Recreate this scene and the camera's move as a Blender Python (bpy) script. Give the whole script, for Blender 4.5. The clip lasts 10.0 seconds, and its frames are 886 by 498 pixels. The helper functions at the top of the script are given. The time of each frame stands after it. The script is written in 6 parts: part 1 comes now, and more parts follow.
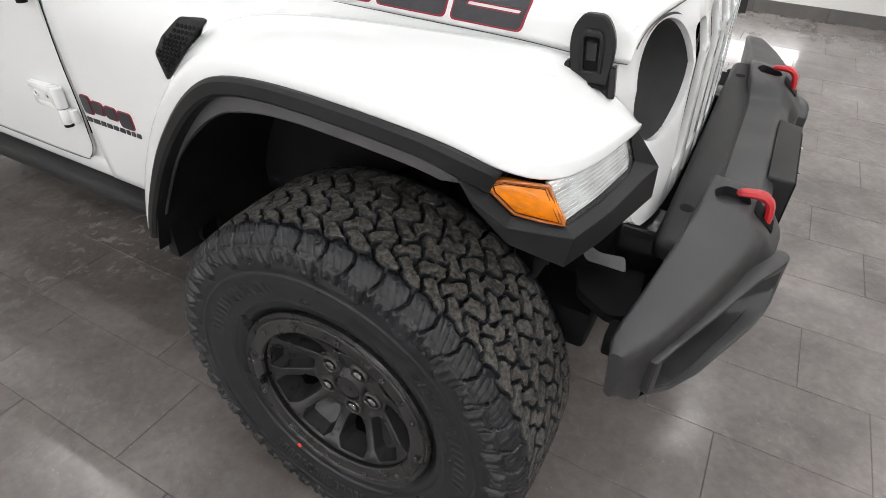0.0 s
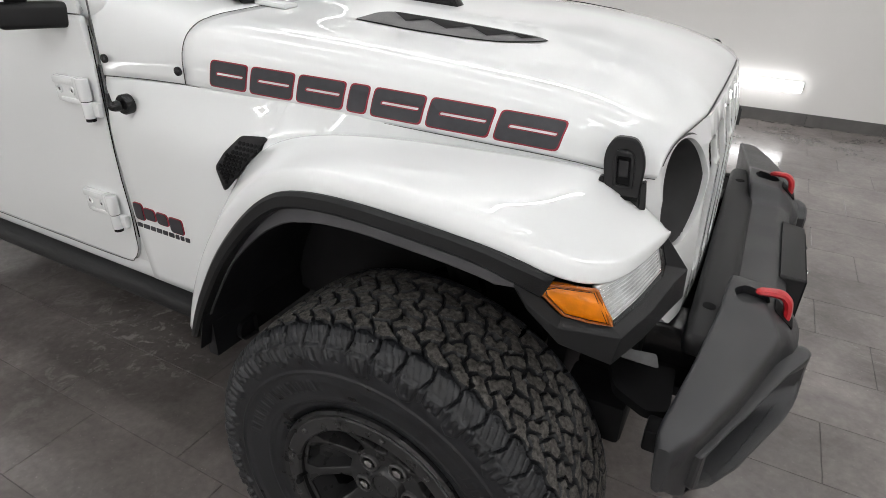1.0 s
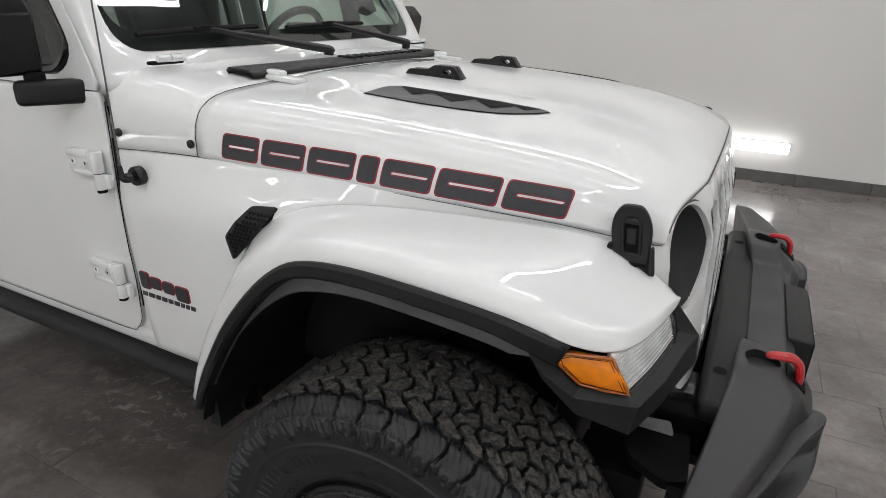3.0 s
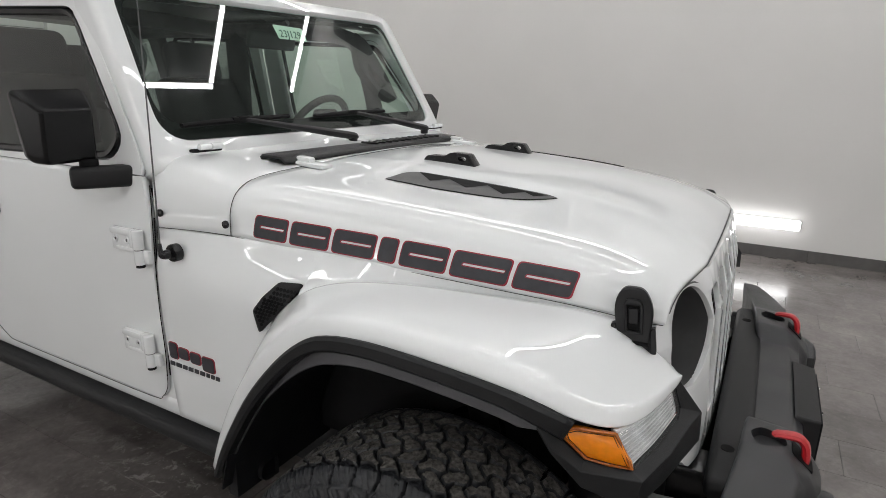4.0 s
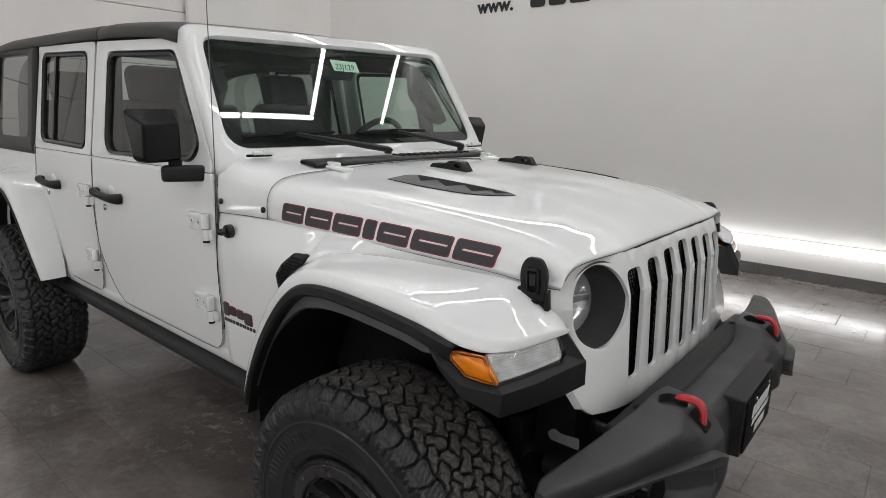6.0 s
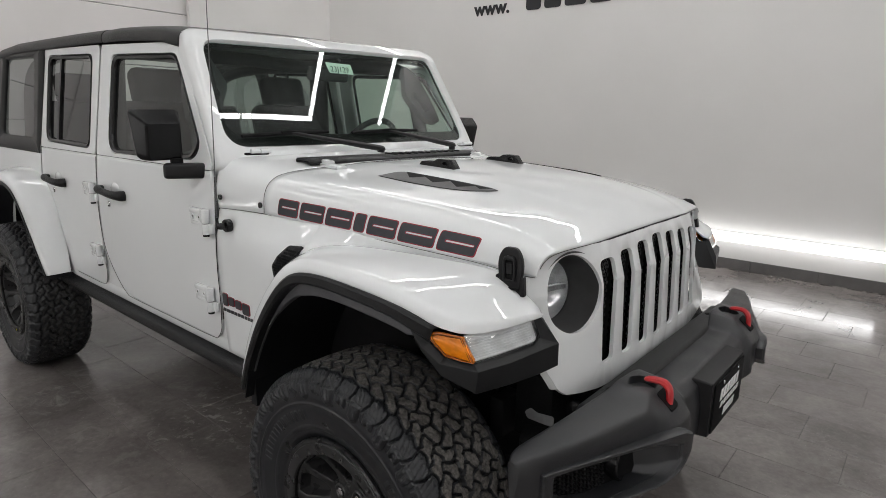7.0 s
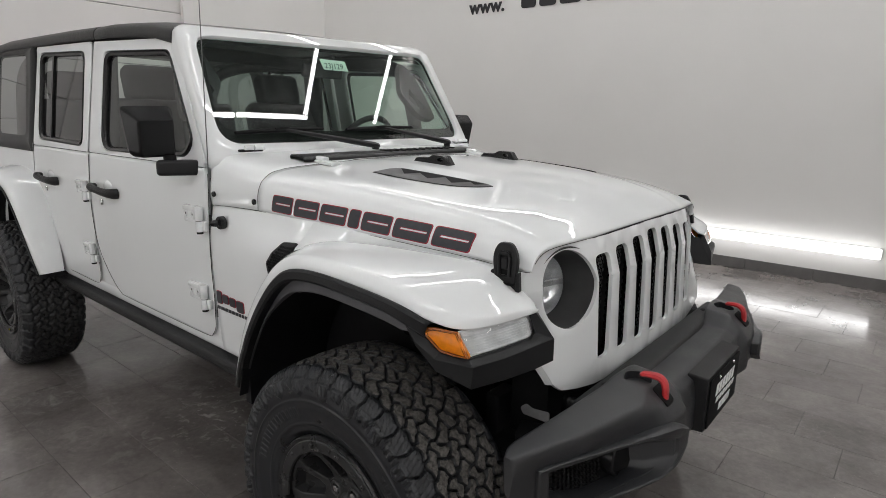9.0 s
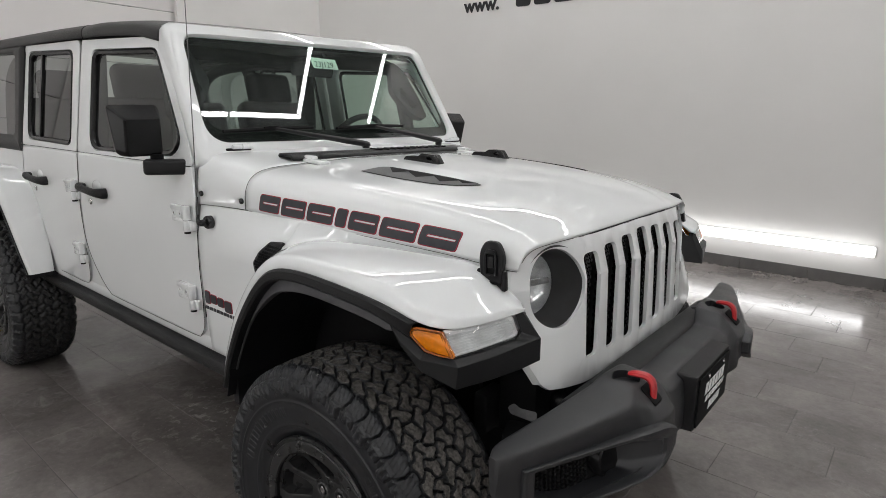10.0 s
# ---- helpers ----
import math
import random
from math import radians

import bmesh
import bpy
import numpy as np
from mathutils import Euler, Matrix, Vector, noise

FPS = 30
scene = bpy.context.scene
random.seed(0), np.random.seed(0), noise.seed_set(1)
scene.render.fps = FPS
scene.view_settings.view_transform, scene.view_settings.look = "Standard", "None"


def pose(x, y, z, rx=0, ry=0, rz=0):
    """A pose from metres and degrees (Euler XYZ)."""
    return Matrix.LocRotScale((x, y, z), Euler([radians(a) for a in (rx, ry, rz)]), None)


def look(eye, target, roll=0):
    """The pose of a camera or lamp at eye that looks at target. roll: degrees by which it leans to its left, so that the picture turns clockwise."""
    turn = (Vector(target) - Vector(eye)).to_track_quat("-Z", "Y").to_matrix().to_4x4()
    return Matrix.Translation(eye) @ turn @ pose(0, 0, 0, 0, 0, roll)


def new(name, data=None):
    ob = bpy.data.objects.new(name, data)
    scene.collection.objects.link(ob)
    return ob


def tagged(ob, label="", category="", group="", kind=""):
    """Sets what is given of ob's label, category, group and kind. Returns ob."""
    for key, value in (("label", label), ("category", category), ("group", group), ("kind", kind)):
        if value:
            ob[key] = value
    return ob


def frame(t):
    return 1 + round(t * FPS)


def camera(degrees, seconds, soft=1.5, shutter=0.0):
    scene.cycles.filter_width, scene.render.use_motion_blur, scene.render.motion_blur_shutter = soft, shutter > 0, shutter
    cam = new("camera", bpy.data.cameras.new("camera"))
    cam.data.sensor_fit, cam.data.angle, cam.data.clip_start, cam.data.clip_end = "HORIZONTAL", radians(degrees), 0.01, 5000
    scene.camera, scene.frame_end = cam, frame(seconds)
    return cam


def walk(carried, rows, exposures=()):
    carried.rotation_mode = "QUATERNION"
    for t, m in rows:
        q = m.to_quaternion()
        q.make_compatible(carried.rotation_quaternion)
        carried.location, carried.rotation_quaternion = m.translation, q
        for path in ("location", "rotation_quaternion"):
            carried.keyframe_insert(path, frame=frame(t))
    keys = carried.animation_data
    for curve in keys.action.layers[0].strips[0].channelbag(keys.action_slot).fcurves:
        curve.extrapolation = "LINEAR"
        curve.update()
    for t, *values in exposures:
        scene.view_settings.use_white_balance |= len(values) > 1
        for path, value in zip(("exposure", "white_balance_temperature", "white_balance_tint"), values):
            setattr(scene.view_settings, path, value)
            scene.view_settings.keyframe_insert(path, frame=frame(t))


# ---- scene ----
from mathutils.bvhtree import BVHTree

cam = camera(74.2, 10.0, soft=0.5)
PATH = [
    (0, (0.565, -1.55, 1.453), (-0.178, -0.144, 0.241), 1.8),
    (0.5, (0.529, -1.604, 1.489), (-0.248, -0.116, 0.402), 1.7),
    (1, (0.507, -1.64, 1.502), (-0.305, -0.077, 0.555), 1.7),
    (1.5, (0.493, -1.649, 1.504), (-0.343, -0.04, 0.66), 1.5),
    (2, (0.49, -1.646, 1.497), (-0.353, -0.016, 0.7), 1.4),
    (3.5, (0.48, -1.668, 1.54), (-0.375, -0.001, 0.839), 1.4),
    (4, (0.516, -1.717, 1.559), (-0.412, -0.028, 1.024), 1.3),
    (4.5, (0.597, -1.737, 1.547), (-0.498, -0.128, 1.086), 1.1),
    (5, (0.769, -1.74, 1.532), (-0.434, -0.207, 1.081), 1.1),
    (5.5, (0.902, -1.762, 1.523), (-0.34, -0.26, 1.074), 1.1),
    (6, (1.022, -1.804, 1.531), (-0.233, -0.311, 1.084), 1.1),
    (7.5, (1.128, -1.862, 1.522), (-0.129, -0.37, 1.08), 1.1),
    (8, (1.121, -1.856, 1.514), (-0.135, -0.363, 1.073), 1.0),
    (8.5, (1.115, -1.855, 1.513), (-0.134, -0.357, 1.07), 1.0),
    (9, (1.123, -1.85, 1.517), (-0.123, -0.35, 1.072), 1.0),
    (9.5, (1.131, -1.832, 1.516), (-0.114, -0.331, 1.07), 0.9),
    (10, (1.138, -1.823, 1.515), (-0.101, -0.318, 1.067), 0.9),
]
walk(cam, [(t, look(eye, target, roll)) for t, eye, target, roll in PATH], [(0, 0.74), (0.5, 0.43), (1, 0.27), (1.5, 0.15), (2, 0.08), (3.5, 0.03), (4, -0.04), (4.5, -0.28), (5, -0.26), (5.5, -0.19), (6, -0.13), (10, -0.10)])

# ---- light ----
world = bpy.data.worlds.new("world")
world.use_nodes = True
world.node_tree.nodes["Background"].inputs[0].default_value = (0.9, 0.95, 1.0, 1)
world.node_tree.nodes["Background"].inputs[1].default_value = 0.006
scene.world = world
STRIP, BAR = 30.0, 6.2
CEIL, WALL_Y, WALL_X = 5.4, 4.76, -7.0


# ---- materials ----
def material(name, base, rough=0.5, metal=0.0, coat=0.0, spec=0.5, var=0.0, scale=20.0, bump=0.0, bump_scale=300.0, rvar=0.0, coat_rough=0.03):
    m = bpy.data.materials.new(name)
    m.use_nodes = True
    nt = m.node_tree
    b = nt.nodes["Principled BSDF"]
    b.inputs["Base Color"].default_value = (*base, 1)
    b.inputs["Roughness"].default_value = rough
    b.inputs["Metallic"].default_value = metal
    b.inputs["Coat Weight"].default_value = coat
    b.inputs["Coat Roughness"].default_value = coat_rough
    b.inputs["Specular IOR Level"].default_value = spec
    tc = nt.nodes.new("ShaderNodeTexCoord")
    if var:
        n = nt.nodes.new("ShaderNodeTexNoise")
        n.inputs["Scale"].default_value, n.inputs["Detail"].default_value = scale, 6
        nt.links.new(tc.outputs["Object"], n.inputs["Vector"])
        r = nt.nodes.new("ShaderNodeMapRange")
        r.inputs[1].default_value, r.inputs[2].default_value = 0.3, 0.7
        r.inputs[3].default_value, r.inputs[4].default_value = 1 - var, 1 + var
        nt.links.new(n.outputs["Fac"], r.inputs[0])
        mix = nt.nodes.new("ShaderNodeVectorMath")
        mix.operation = "SCALE"
        mix.inputs[0].default_value = base
        nt.links.new(r.outputs[0], mix.inputs["Scale"])
        nt.links.new(mix.outputs[0], b.inputs["Base Color"])
        if rvar:
            r2 = nt.nodes.new("ShaderNodeMapRange")
            r2.inputs[1].default_value, r2.inputs[2].default_value = 0.3, 0.7
            r2.inputs[3].default_value, r2.inputs[4].default_value = rough - rvar, rough + rvar
            nt.links.new(n.outputs["Fac"], r2.inputs[0])
            nt.links.new(r2.outputs[0], b.inputs["Roughness"])
    if bump:
        n2 = nt.nodes.new("ShaderNodeTexNoise")
        n2.inputs["Scale"].default_value, n2.inputs["Detail"].default_value = bump_scale, 4
        nt.links.new(tc.outputs["Object"], n2.inputs["Vector"])
        bp = nt.nodes.new("ShaderNodeBump")
        bp.inputs["Strength"].default_value, bp.inputs["Distance"].default_value = bump, 0.002
        nt.links.new(n2.outputs["Fac"], bp.inputs["Height"])
        nt.links.new(bp.outputs[0], b.inputs["Normal"])
    return m


def emitter(name, colour, strength):
    m = bpy.data.materials.new(name)
    m.use_nodes = True
    nt = m.node_tree
    nt.nodes.clear()
    o, e = nt.nodes.new("ShaderNodeOutputMaterial"), nt.nodes.new("ShaderNodeEmission")
    e.inputs[0].default_value, e.inputs[1].default_value = (*colour, 1), strength
    nt.links.new(e.outputs[0], o.inputs[0])
    return m


def glass(name, tint, gloss=1.0, ior=1.5, dust_veil=0.0):
    m = bpy.data.materials.new(name)
    m.use_nodes = True
    nt = m.node_tree
    nt.nodes.clear()
    o, mix = nt.nodes.new("ShaderNodeOutputMaterial"), nt.nodes.new("ShaderNodeMixShader")
    t, g, f = nt.nodes.new("ShaderNodeBsdfTransparent"), nt.nodes.new("ShaderNodeBsdfGlossy"), nt.nodes.new("ShaderNodeLayerWeight")
    t.inputs[0].default_value = (*tint, 1)
    g.inputs["Roughness"].default_value = 0.01
    g.inputs[0].default_value = (gloss, gloss, gloss, 1)
    f.inputs[0].default_value = 0.5
    low = ((ior - 1) / (ior + 1)) ** 2 * 1.6
    pw, ma = nt.nodes.new("ShaderNodeMath"), nt.nodes.new("ShaderNodeMath")
    pw.operation, ma.operation = "POWER", "MULTIPLY_ADD"
    pw.inputs[1].default_value, ma.inputs[1].default_value, ma.inputs[2].default_value = 5.0, 1 - low, low
    nt.links.new(f.outputs["Facing"], pw.inputs[0])
    nt.links.new(pw.outputs[0], ma.inputs[0])
    nt.links.new(ma.outputs[0], mix.inputs[0])
    nt.links.new(t.outputs[0], mix.inputs[1])
    nt.links.new(g.outputs[0], mix.inputs[2])
    last = mix.outputs[0]
    if dust_veil:  # thin dust streaks, also a pale veil that lifts the dark behind the glass
        film, haze = nt.nodes.new("ShaderNodeMixShader"), nt.nodes.new("ShaderNodeBsdfDiffuse")
        haze.inputs[0].default_value = (0.75, 0.85, 0.80, 1)
        tc, mp, nz, rg = (nt.nodes.new(k) for k in ("ShaderNodeTexCoord", "ShaderNodeMapping", "ShaderNodeTexNoise", "ShaderNodeMapRange"))
        mp.inputs["Scale"].default_value = (1.0, 26.0, 1.0)
        nz.inputs["Scale"].default_value, nz.inputs["Detail"].default_value = 1.6, 4
        for i, v in enumerate((0.3, 0.7, dust_veil * 0.45, dust_veil * 1.55)):
            rg.inputs[i + 1].default_value = v
        for a, c in ((tc.outputs["Object"], mp.inputs[0]), (mp.outputs[0], nz.inputs["Vector"]), (nz.outputs["Fac"], rg.inputs[0]), (rg.outputs[0], film.inputs[0]), (last, film.inputs[1]), (haze.outputs[0], film.inputs[2])):
            nt.links.new(a, c)
        last = film.outputs[0]
    nt.links.new(last, o.inputs[0])
    return m


def floor_material(name, per_island):
    m = material(name, (0.15, 0.142, 0.138), rough=0.3, spec=0.72)
    nt = m.node_tree
    b = nt.nodes["Principled BSDF"]
    geo = nt.nodes.new("ShaderNodeNewGeometry")
    rnd = geo.outputs["Random Per Island"] if per_island else nt.nodes.new("ShaderNodeObjectInfo").outputs["Random"]

    def noise_node(scale, detail, rough=0.6, dist=0.0):
        n = nt.nodes.new("ShaderNodeTexNoise")
        n.inputs["Scale"].default_value, n.inputs["Detail"].default_value = scale, detail
        n.inputs["Roughness"].default_value, n.inputs["Distortion"].default_value = rough, dist
        nt.links.new(geo.outputs["Position"], n.inputs["Vector"])
        return n.outputs["Fac"]

    def ramp(src, a, c, lo, hi):
        r = nt.nodes.new("ShaderNodeMapRange")
        for i, v in enumerate((a, c, lo, hi)):
            r.inputs[i + 1].default_value = v
        nt.links.new(src, r.inputs[0])
        return r.outputs[0]

    def mul(a, c):
        n = nt.nodes.new("ShaderNodeMath")
        n.operation = "MULTIPLY"
        nt.links.new(a, n.inputs[0])
        nt.links.new(c, n.inputs[1])
        return n.outputs[0]

    value = mul(mul(ramp(rnd, 0, 1, 0.92, 1.08), ramp(noise_node(2.2, 5, 0.65, 0.2), 0.3, 0.7, 0.82, 1.18)), ramp(noise_node(38, 5), 0.3, 0.7, 0.9, 1.1))
    value = mul(value, ramp(noise_node(5.0, 8, 0.75, 0.8), 0.32, 0.68, 0.90, 1.10))
    value = mul(value, ramp(noise_node(95, 3, 0.5), 0.66, 0.74, 1.0, 1.5))
    value = mul(value, ramp(noise_node(1.15, 7, 0.68, 0.4), 0.34, 0.66, 0.68, 1.26))

    def near(place, r0, r1):
        n = nt.nodes.new("ShaderNodeVectorMath")
        n.operation = "DISTANCE"
        n.inputs[1].default_value = place
        nt.links.new(geo.outputs["Position"], n.inputs[0])
        return ramp(n.outputs["Value"], r0, r1, 1.0, 0.0)
    wisp = nt.nodes.new("ShaderNodeMath")
    wisp.operation = "PINGPONG"
    wisp.inputs[1].default_value = 0.5
    nt.links.new(noise_node(1.7, 7, 0.62, 2.2), wisp.inputs[0])
    dust_veil = mul(ramp(wisp.outputs[0], 0.475, 0.5, 0.0, 1.0), mul(ramp(noise_node(0.8, 2), 0.46, 0.60, 0.0, 1.0), ramp(noise_node(22, 5, 0.7), 0.40, 0.62, 0.0, 1.0)))
    sc = nt.nodes.new("ShaderNodeVectorMath")
    sc.operation = "SCALE"
    sc.inputs[0].default_value = (0.176, 0.158, 0.151)
    nt.links.new(value, sc.inputs["Scale"])
    mx = nt.nodes.new("ShaderNodeMix")
    mx.data_type = "RGBA"
    mx.inputs["B"].default_value = (0.27, 0.255, 0.245, 1)
    dd = nt.nodes.new("ShaderNodeMath")
    dd.operation = "MULTIPLY"
    dd.inputs[1].default_value = 0.42
    nt.links.new(dust_veil, dd.inputs[0])
    nt.links.new(dd.outputs[0], mx.inputs["Factor"])
    nt.links.new(sc.outputs[0], mx.inputs["A"])
    # pale scuffs and dried splashes where tyres have stood
    scuff = mul(ramp(noise_node(17, 6, 0.72, 0.5), 0.55, 0.63, 0.0, 0.75), near((-1.5, -0.42, 0.0), 0.10, 0.50))
    faint = mul(ramp(noise_node(6, 8, 0.75, 1.2), 0.54, 0.66, 0.0, 0.35), near((-2.1, -0.65, 0.0), 0.3, 1.0))
    last = mx.outputs["Result"]
    for fac in (scuff, faint):
        m2 = nt.nodes.new("ShaderNodeMix")
        m2.data_type = "RGBA"
        m2.inputs["B"].default_value = (0.40, 0.375, 0.36, 1)
        nt.links.new(fac, m2.inputs["Factor"])
        nt.links.new(last, m2.inputs["A"])
        last = m2.outputs["Result"]
    nt.links.new(last, b.inputs["Base Color"])
    nt.links.new(ramp(noise_node(6, 6, 0.7), 0.3, 0.7, 0.10, 0.24), b.inputs["Roughness"])
    bp = nt.nodes.new("ShaderNodeBump")
    bp.inputs["Strength"].default_value, bp.inputs["Distance"].default_value = 0.05, 0.003
    nt.links.new(noise_node(25, 6), bp.inputs["Height"])
    nt.links.new(bp.outputs[0], b.inputs["Normal"])
    return m


PAINT = material("white_paint", (0.780, 0.795, 0.798), rough=0.5, spec=0.0, coat=1.0, coat_rough=0.0, var=0.012, scale=3)
PLASTIC = material("textured_black_plastic", spec=0.36, base=(0.008, 0.008, 0.009), rough=0.45, var=0.15, scale=30, bump=0.35, bump_scale=900)
FLARE = material("flare_plastic", spec=0.33, base=(0.011, 0.0115, 0.0125), rough=0.42, var=0.12, scale=14, bump=0.3, bump_scale=700)
LINER = material("flare_underside_plastic", spec=0.28, base=(0.105, 0.105, 0.112), rough=0.5, var=0.12, scale=20, bump=0.2, bump_scale=500)
STEEL = material("powder_coated_steel", spec=0.68, base=(0.0175, 0.018, 0.0205), rough=0.40, var=0.12, scale=9, bump=0.35, bump_scale=800, rvar=0.06)
DARK = material("matt_black", (0.004, 0.004, 0.0045), rough=0.7, spec=0.18, var=0.3, scale=12)
GLOSSBLACK = material("gloss_black_plastic", spec=0.4, base=(0.009, 0.009, 0.010), rough=0.24, var=0.1, scale=30)
ROOF = material("black_hardtop", spec=0.28, base=(0.03, 0.03, 0.03), rough=0.42, var=0.12, scale=40, bump=0.3, bump_scale=700)
RUBBER = material("tyre_rubber", spec=0.46, base=(0.012, 0.013, 0.0155), rough=0.36, var=0.35, scale=26, bump=0.15, bump_scale=160, rvar=0.1)
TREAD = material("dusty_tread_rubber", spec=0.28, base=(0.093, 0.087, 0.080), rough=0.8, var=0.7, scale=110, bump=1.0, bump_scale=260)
# darker tread colour for the rear and far tyres
TREAD_DARKER = material("tread_rubber", spec=0.28, base=(0.035, 0.034, 0.034), rough=0.75, var=0.5, scale=110, bump=1.0, bump_scale=260)
RIM = material("satin_black_alloy", (0.028, 0.028, 0.029), spec=0.45, rough=0.30, metal=0.2, var=0.1, scale=30, rvar=0.05)
RIM_LIGHT = material("graphite_alloy", (0.062, 0.061, 0.062), spec=0.4, rough=0.38, metal=0.15, var=0.1, scale=30)
MIRROR_SHELL = material("satin_black_plastic", (0.0045, 0.0045, 0.005), spec=0.27, rough=0.25, var=0.1, scale=40)
CHROME = material("chrome", (0.72, 0.72, 0.73), rough=0.12, metal=1.0)
RED = material("red_paint", (0.50, 0.018, 0.025), rough=0.32, coat=0.4, var=0.06, scale=60)
DECAL = material("charcoal_vinyl", (0.032, 0.032, 0.038), rough=0.45, var=0.12, scale=60)
REDLINE = material("red_vinyl", (0.30, 0.012, 0.03), rough=0.4)
AMBERDARK = material("dark_amber_rim", (0.34, 0.085, 0.004), rough=0.2, coat=0.6)
AMBER = material("amber_lens", (0.92, 0.26, 0.001), rough=0.3, coat=0.25, var=0.10, scale=60, bump=0.25, bump_scale=420)
LENS = material("clear_lens", (0.84, 0.84, 0.85), rough=0.25, coat=0.6, var=0.2, scale=26)
REFLECTOR = material("lamp_reflector", (0.85, 0.86, 0.88), rough=0.15, metal=0.55, var=0.3, scale=25)
LAMPGLASS = material("fog_lamp_glass", (0.02, 0.02, 0.021), rough=0.08, coat=1.0, var=0.3, scale=60)
BOWL = material("headlamp_bowl_plastic", (0.05, 0.05, 0.051), rough=0.42, var=0.08, scale=40)
WALLPAINT = material("white_wall_paint", (0.74, 0.73, 0.715), rough=0.55, var=0.02, scale=1.2, bump=0.04, bump_scale=120)
DOORPAINT = material("garage_door_white", (0.75, 0.73, 0.72), rough=0.45, var=0.02, scale=2)
CEILPAINT = material("dark_ceiling", (0.08, 0.08, 0.082), rough=0.8, var=0.1, scale=3)
BASEMAT = material("grey_skirting_tile", (0.105, 0.10, 0.097), rough=0.4, var=0.15, scale=9)
SIGN = material("black_sign_letters", (0.012, 0.012, 0.014), rough=0.4)
INSERT = material("grey_vent_plastic", (0.10, 0.10, 0.101), spec=0.3, rough=0.5, var=0.08, scale=30, bump=0.15, bump_scale=600)
RUBBERBLACK = material("moulded_black_rubber", (0.008, 0.008, 0.009), spec=0.3, rough=0.34, var=0.1, scale=40)
# grey of bounced light in narrow gaps, put into the colour
SEAM = material("shaded_gap", (0.085, 0.085, 0.085), rough=0.7, spec=0.2)
GROUT = material("grey_grout", (0.095, 0.088, 0.083), rough=0.8, var=0.45, scale=1.3)
ARCH = material("wheel_arch_liner", (0.010, 0.010, 0.012), rough=0.55, spec=0.3, var=0.3, scale=14, bump=0.4, bump_scale=60)
BORDER = material("black_glass_print", (0.004, 0.004, 0.004), rough=0.8, spec=0.1)
SEAT = material("black_upholstery", (0.022, 0.022, 0.023), rough=0.75, var=0.2, scale=40, bump=0.3, bump_scale=300)
PAPER = material("pale_green_paper", (0.62, 0.75, 0.66), rough=0.6, var=0.04, scale=30)
INK = material("green_ink", (0.01, 0.06, 0.04), rough=0.6)
PLATEWHITE = material("white_print", (0.85, 0.85, 0.85), rough=0.4)
WHITEMETAL = material("bare_grey_metal", (0.12, 0.12, 0.122), rough=0.5, metal=0.4, var=0.2, scale=40)
REDDOT = material("red_sticker", (0.85, 0.06, 0.03), rough=0.5)
YELLOWDOT = material("yellow_sticker", (0.8, 0.75, 0.05), rough=0.5)
GLASS = glass("windscreen_glass", (0.79, 0.95, 0.87), ior=1.55, dust_veil=0.021)
SIDEGLASS = glass("side_glass", (0.50, 0.58, 0.53), ior=1.5)
TINTED = glass("tinted_glass", (0.24, 0.26, 0.25), ior=1.5)
CLEARCOVER = glass("lamp_cover", (0.92, 0.93, 0.93), ior=1.45)
LED = emitter("led_strip_light", (1.0, 0.992, 0.985), STRIP)
LEDBAR = emitter("led_bar_light", (1.0, 0.992, 0.985), BAR)
# stronger glow for the fill bar added on the south wall
LEDBAR_FILL = emitter("led_bar_light_fill", (1.0, 0.992, 0.985), BAR * 1.7)
TILE, TILEJOIN = floor_material("floor_tile_stone", False), floor_material("floor_tile_stone_far", True)


# ---- mesh helpers ----
def ob_from(name, verts, faces, mat, parent=None, label="", smooth=True, angle=38, mats=None, face_mats=None):
    me = bpy.data.meshes.new(name)
    me.from_pydata([tuple(map(float, v)) for v in verts], [], faces)
    for m in (mats or [mat]):
        me.materials.append(m)
    if face_mats is not None:
        me.polygons.foreach_set("material_index", face_mats)
    if smooth:
        me.polygons.foreach_set("use_smooth", [True] * len(me.polygons))
        me.update()
        me.set_sharp_from_angle(angle=radians(angle))
    me.update()
    ob = new(name, me)
    if parent is not None:
        ob.parent = parent
    if label:
        ob["label"] = label
    return ob


def part(name, bm, mat, parent=None, label="", smooth=True, angle=38, face=None):
    bmesh.ops.recalc_face_normals(bm, faces=bm.faces)
    if face is not None and sum(f.normal.dot(Vector(face)) * f.calc_area() for f in bm.faces) < 0:
        bmesh.ops.reverse_faces(bm, faces=bm.faces)
    me = bpy.data.meshes.new(name)
    bm.to_mesh(me)
    bm.free()
    me.materials.append(mat)
    if smooth:
        me.polygons.foreach_set("use_smooth", [True] * len(me.polygons))
        me.set_sharp_from_angle(angle=radians(angle))
    ob = new(name, me)
    if parent is not None:
        ob.parent = parent
    if label:
        ob["label"] = label
    return ob


def catmull(P, k):
    """Points along the first axis of P, k to each stretch, on a smooth curve through them."""
    P = np.asarray(P, float)
    if k <= 1 or len(P) < 3:
        return P
    E = np.concatenate([[2 * P[0] - P[1]], P, [2 * P[-1] - P[-2]]])
    out = []
    for i in range(1, len(E) - 2):
        a, b, c, d = E[i - 1], E[i], E[i + 1], E[i + 2]
        for s in range(k):
            t = s / k
            out.append(0.5 * (2 * b + (c - a) * t + (2 * a - 5 * b + 4 * c - d) * t * t + (3 * b - a - 3 * c + d) * t ** 3))
    out.append(P[-1])
    return np.array(out)


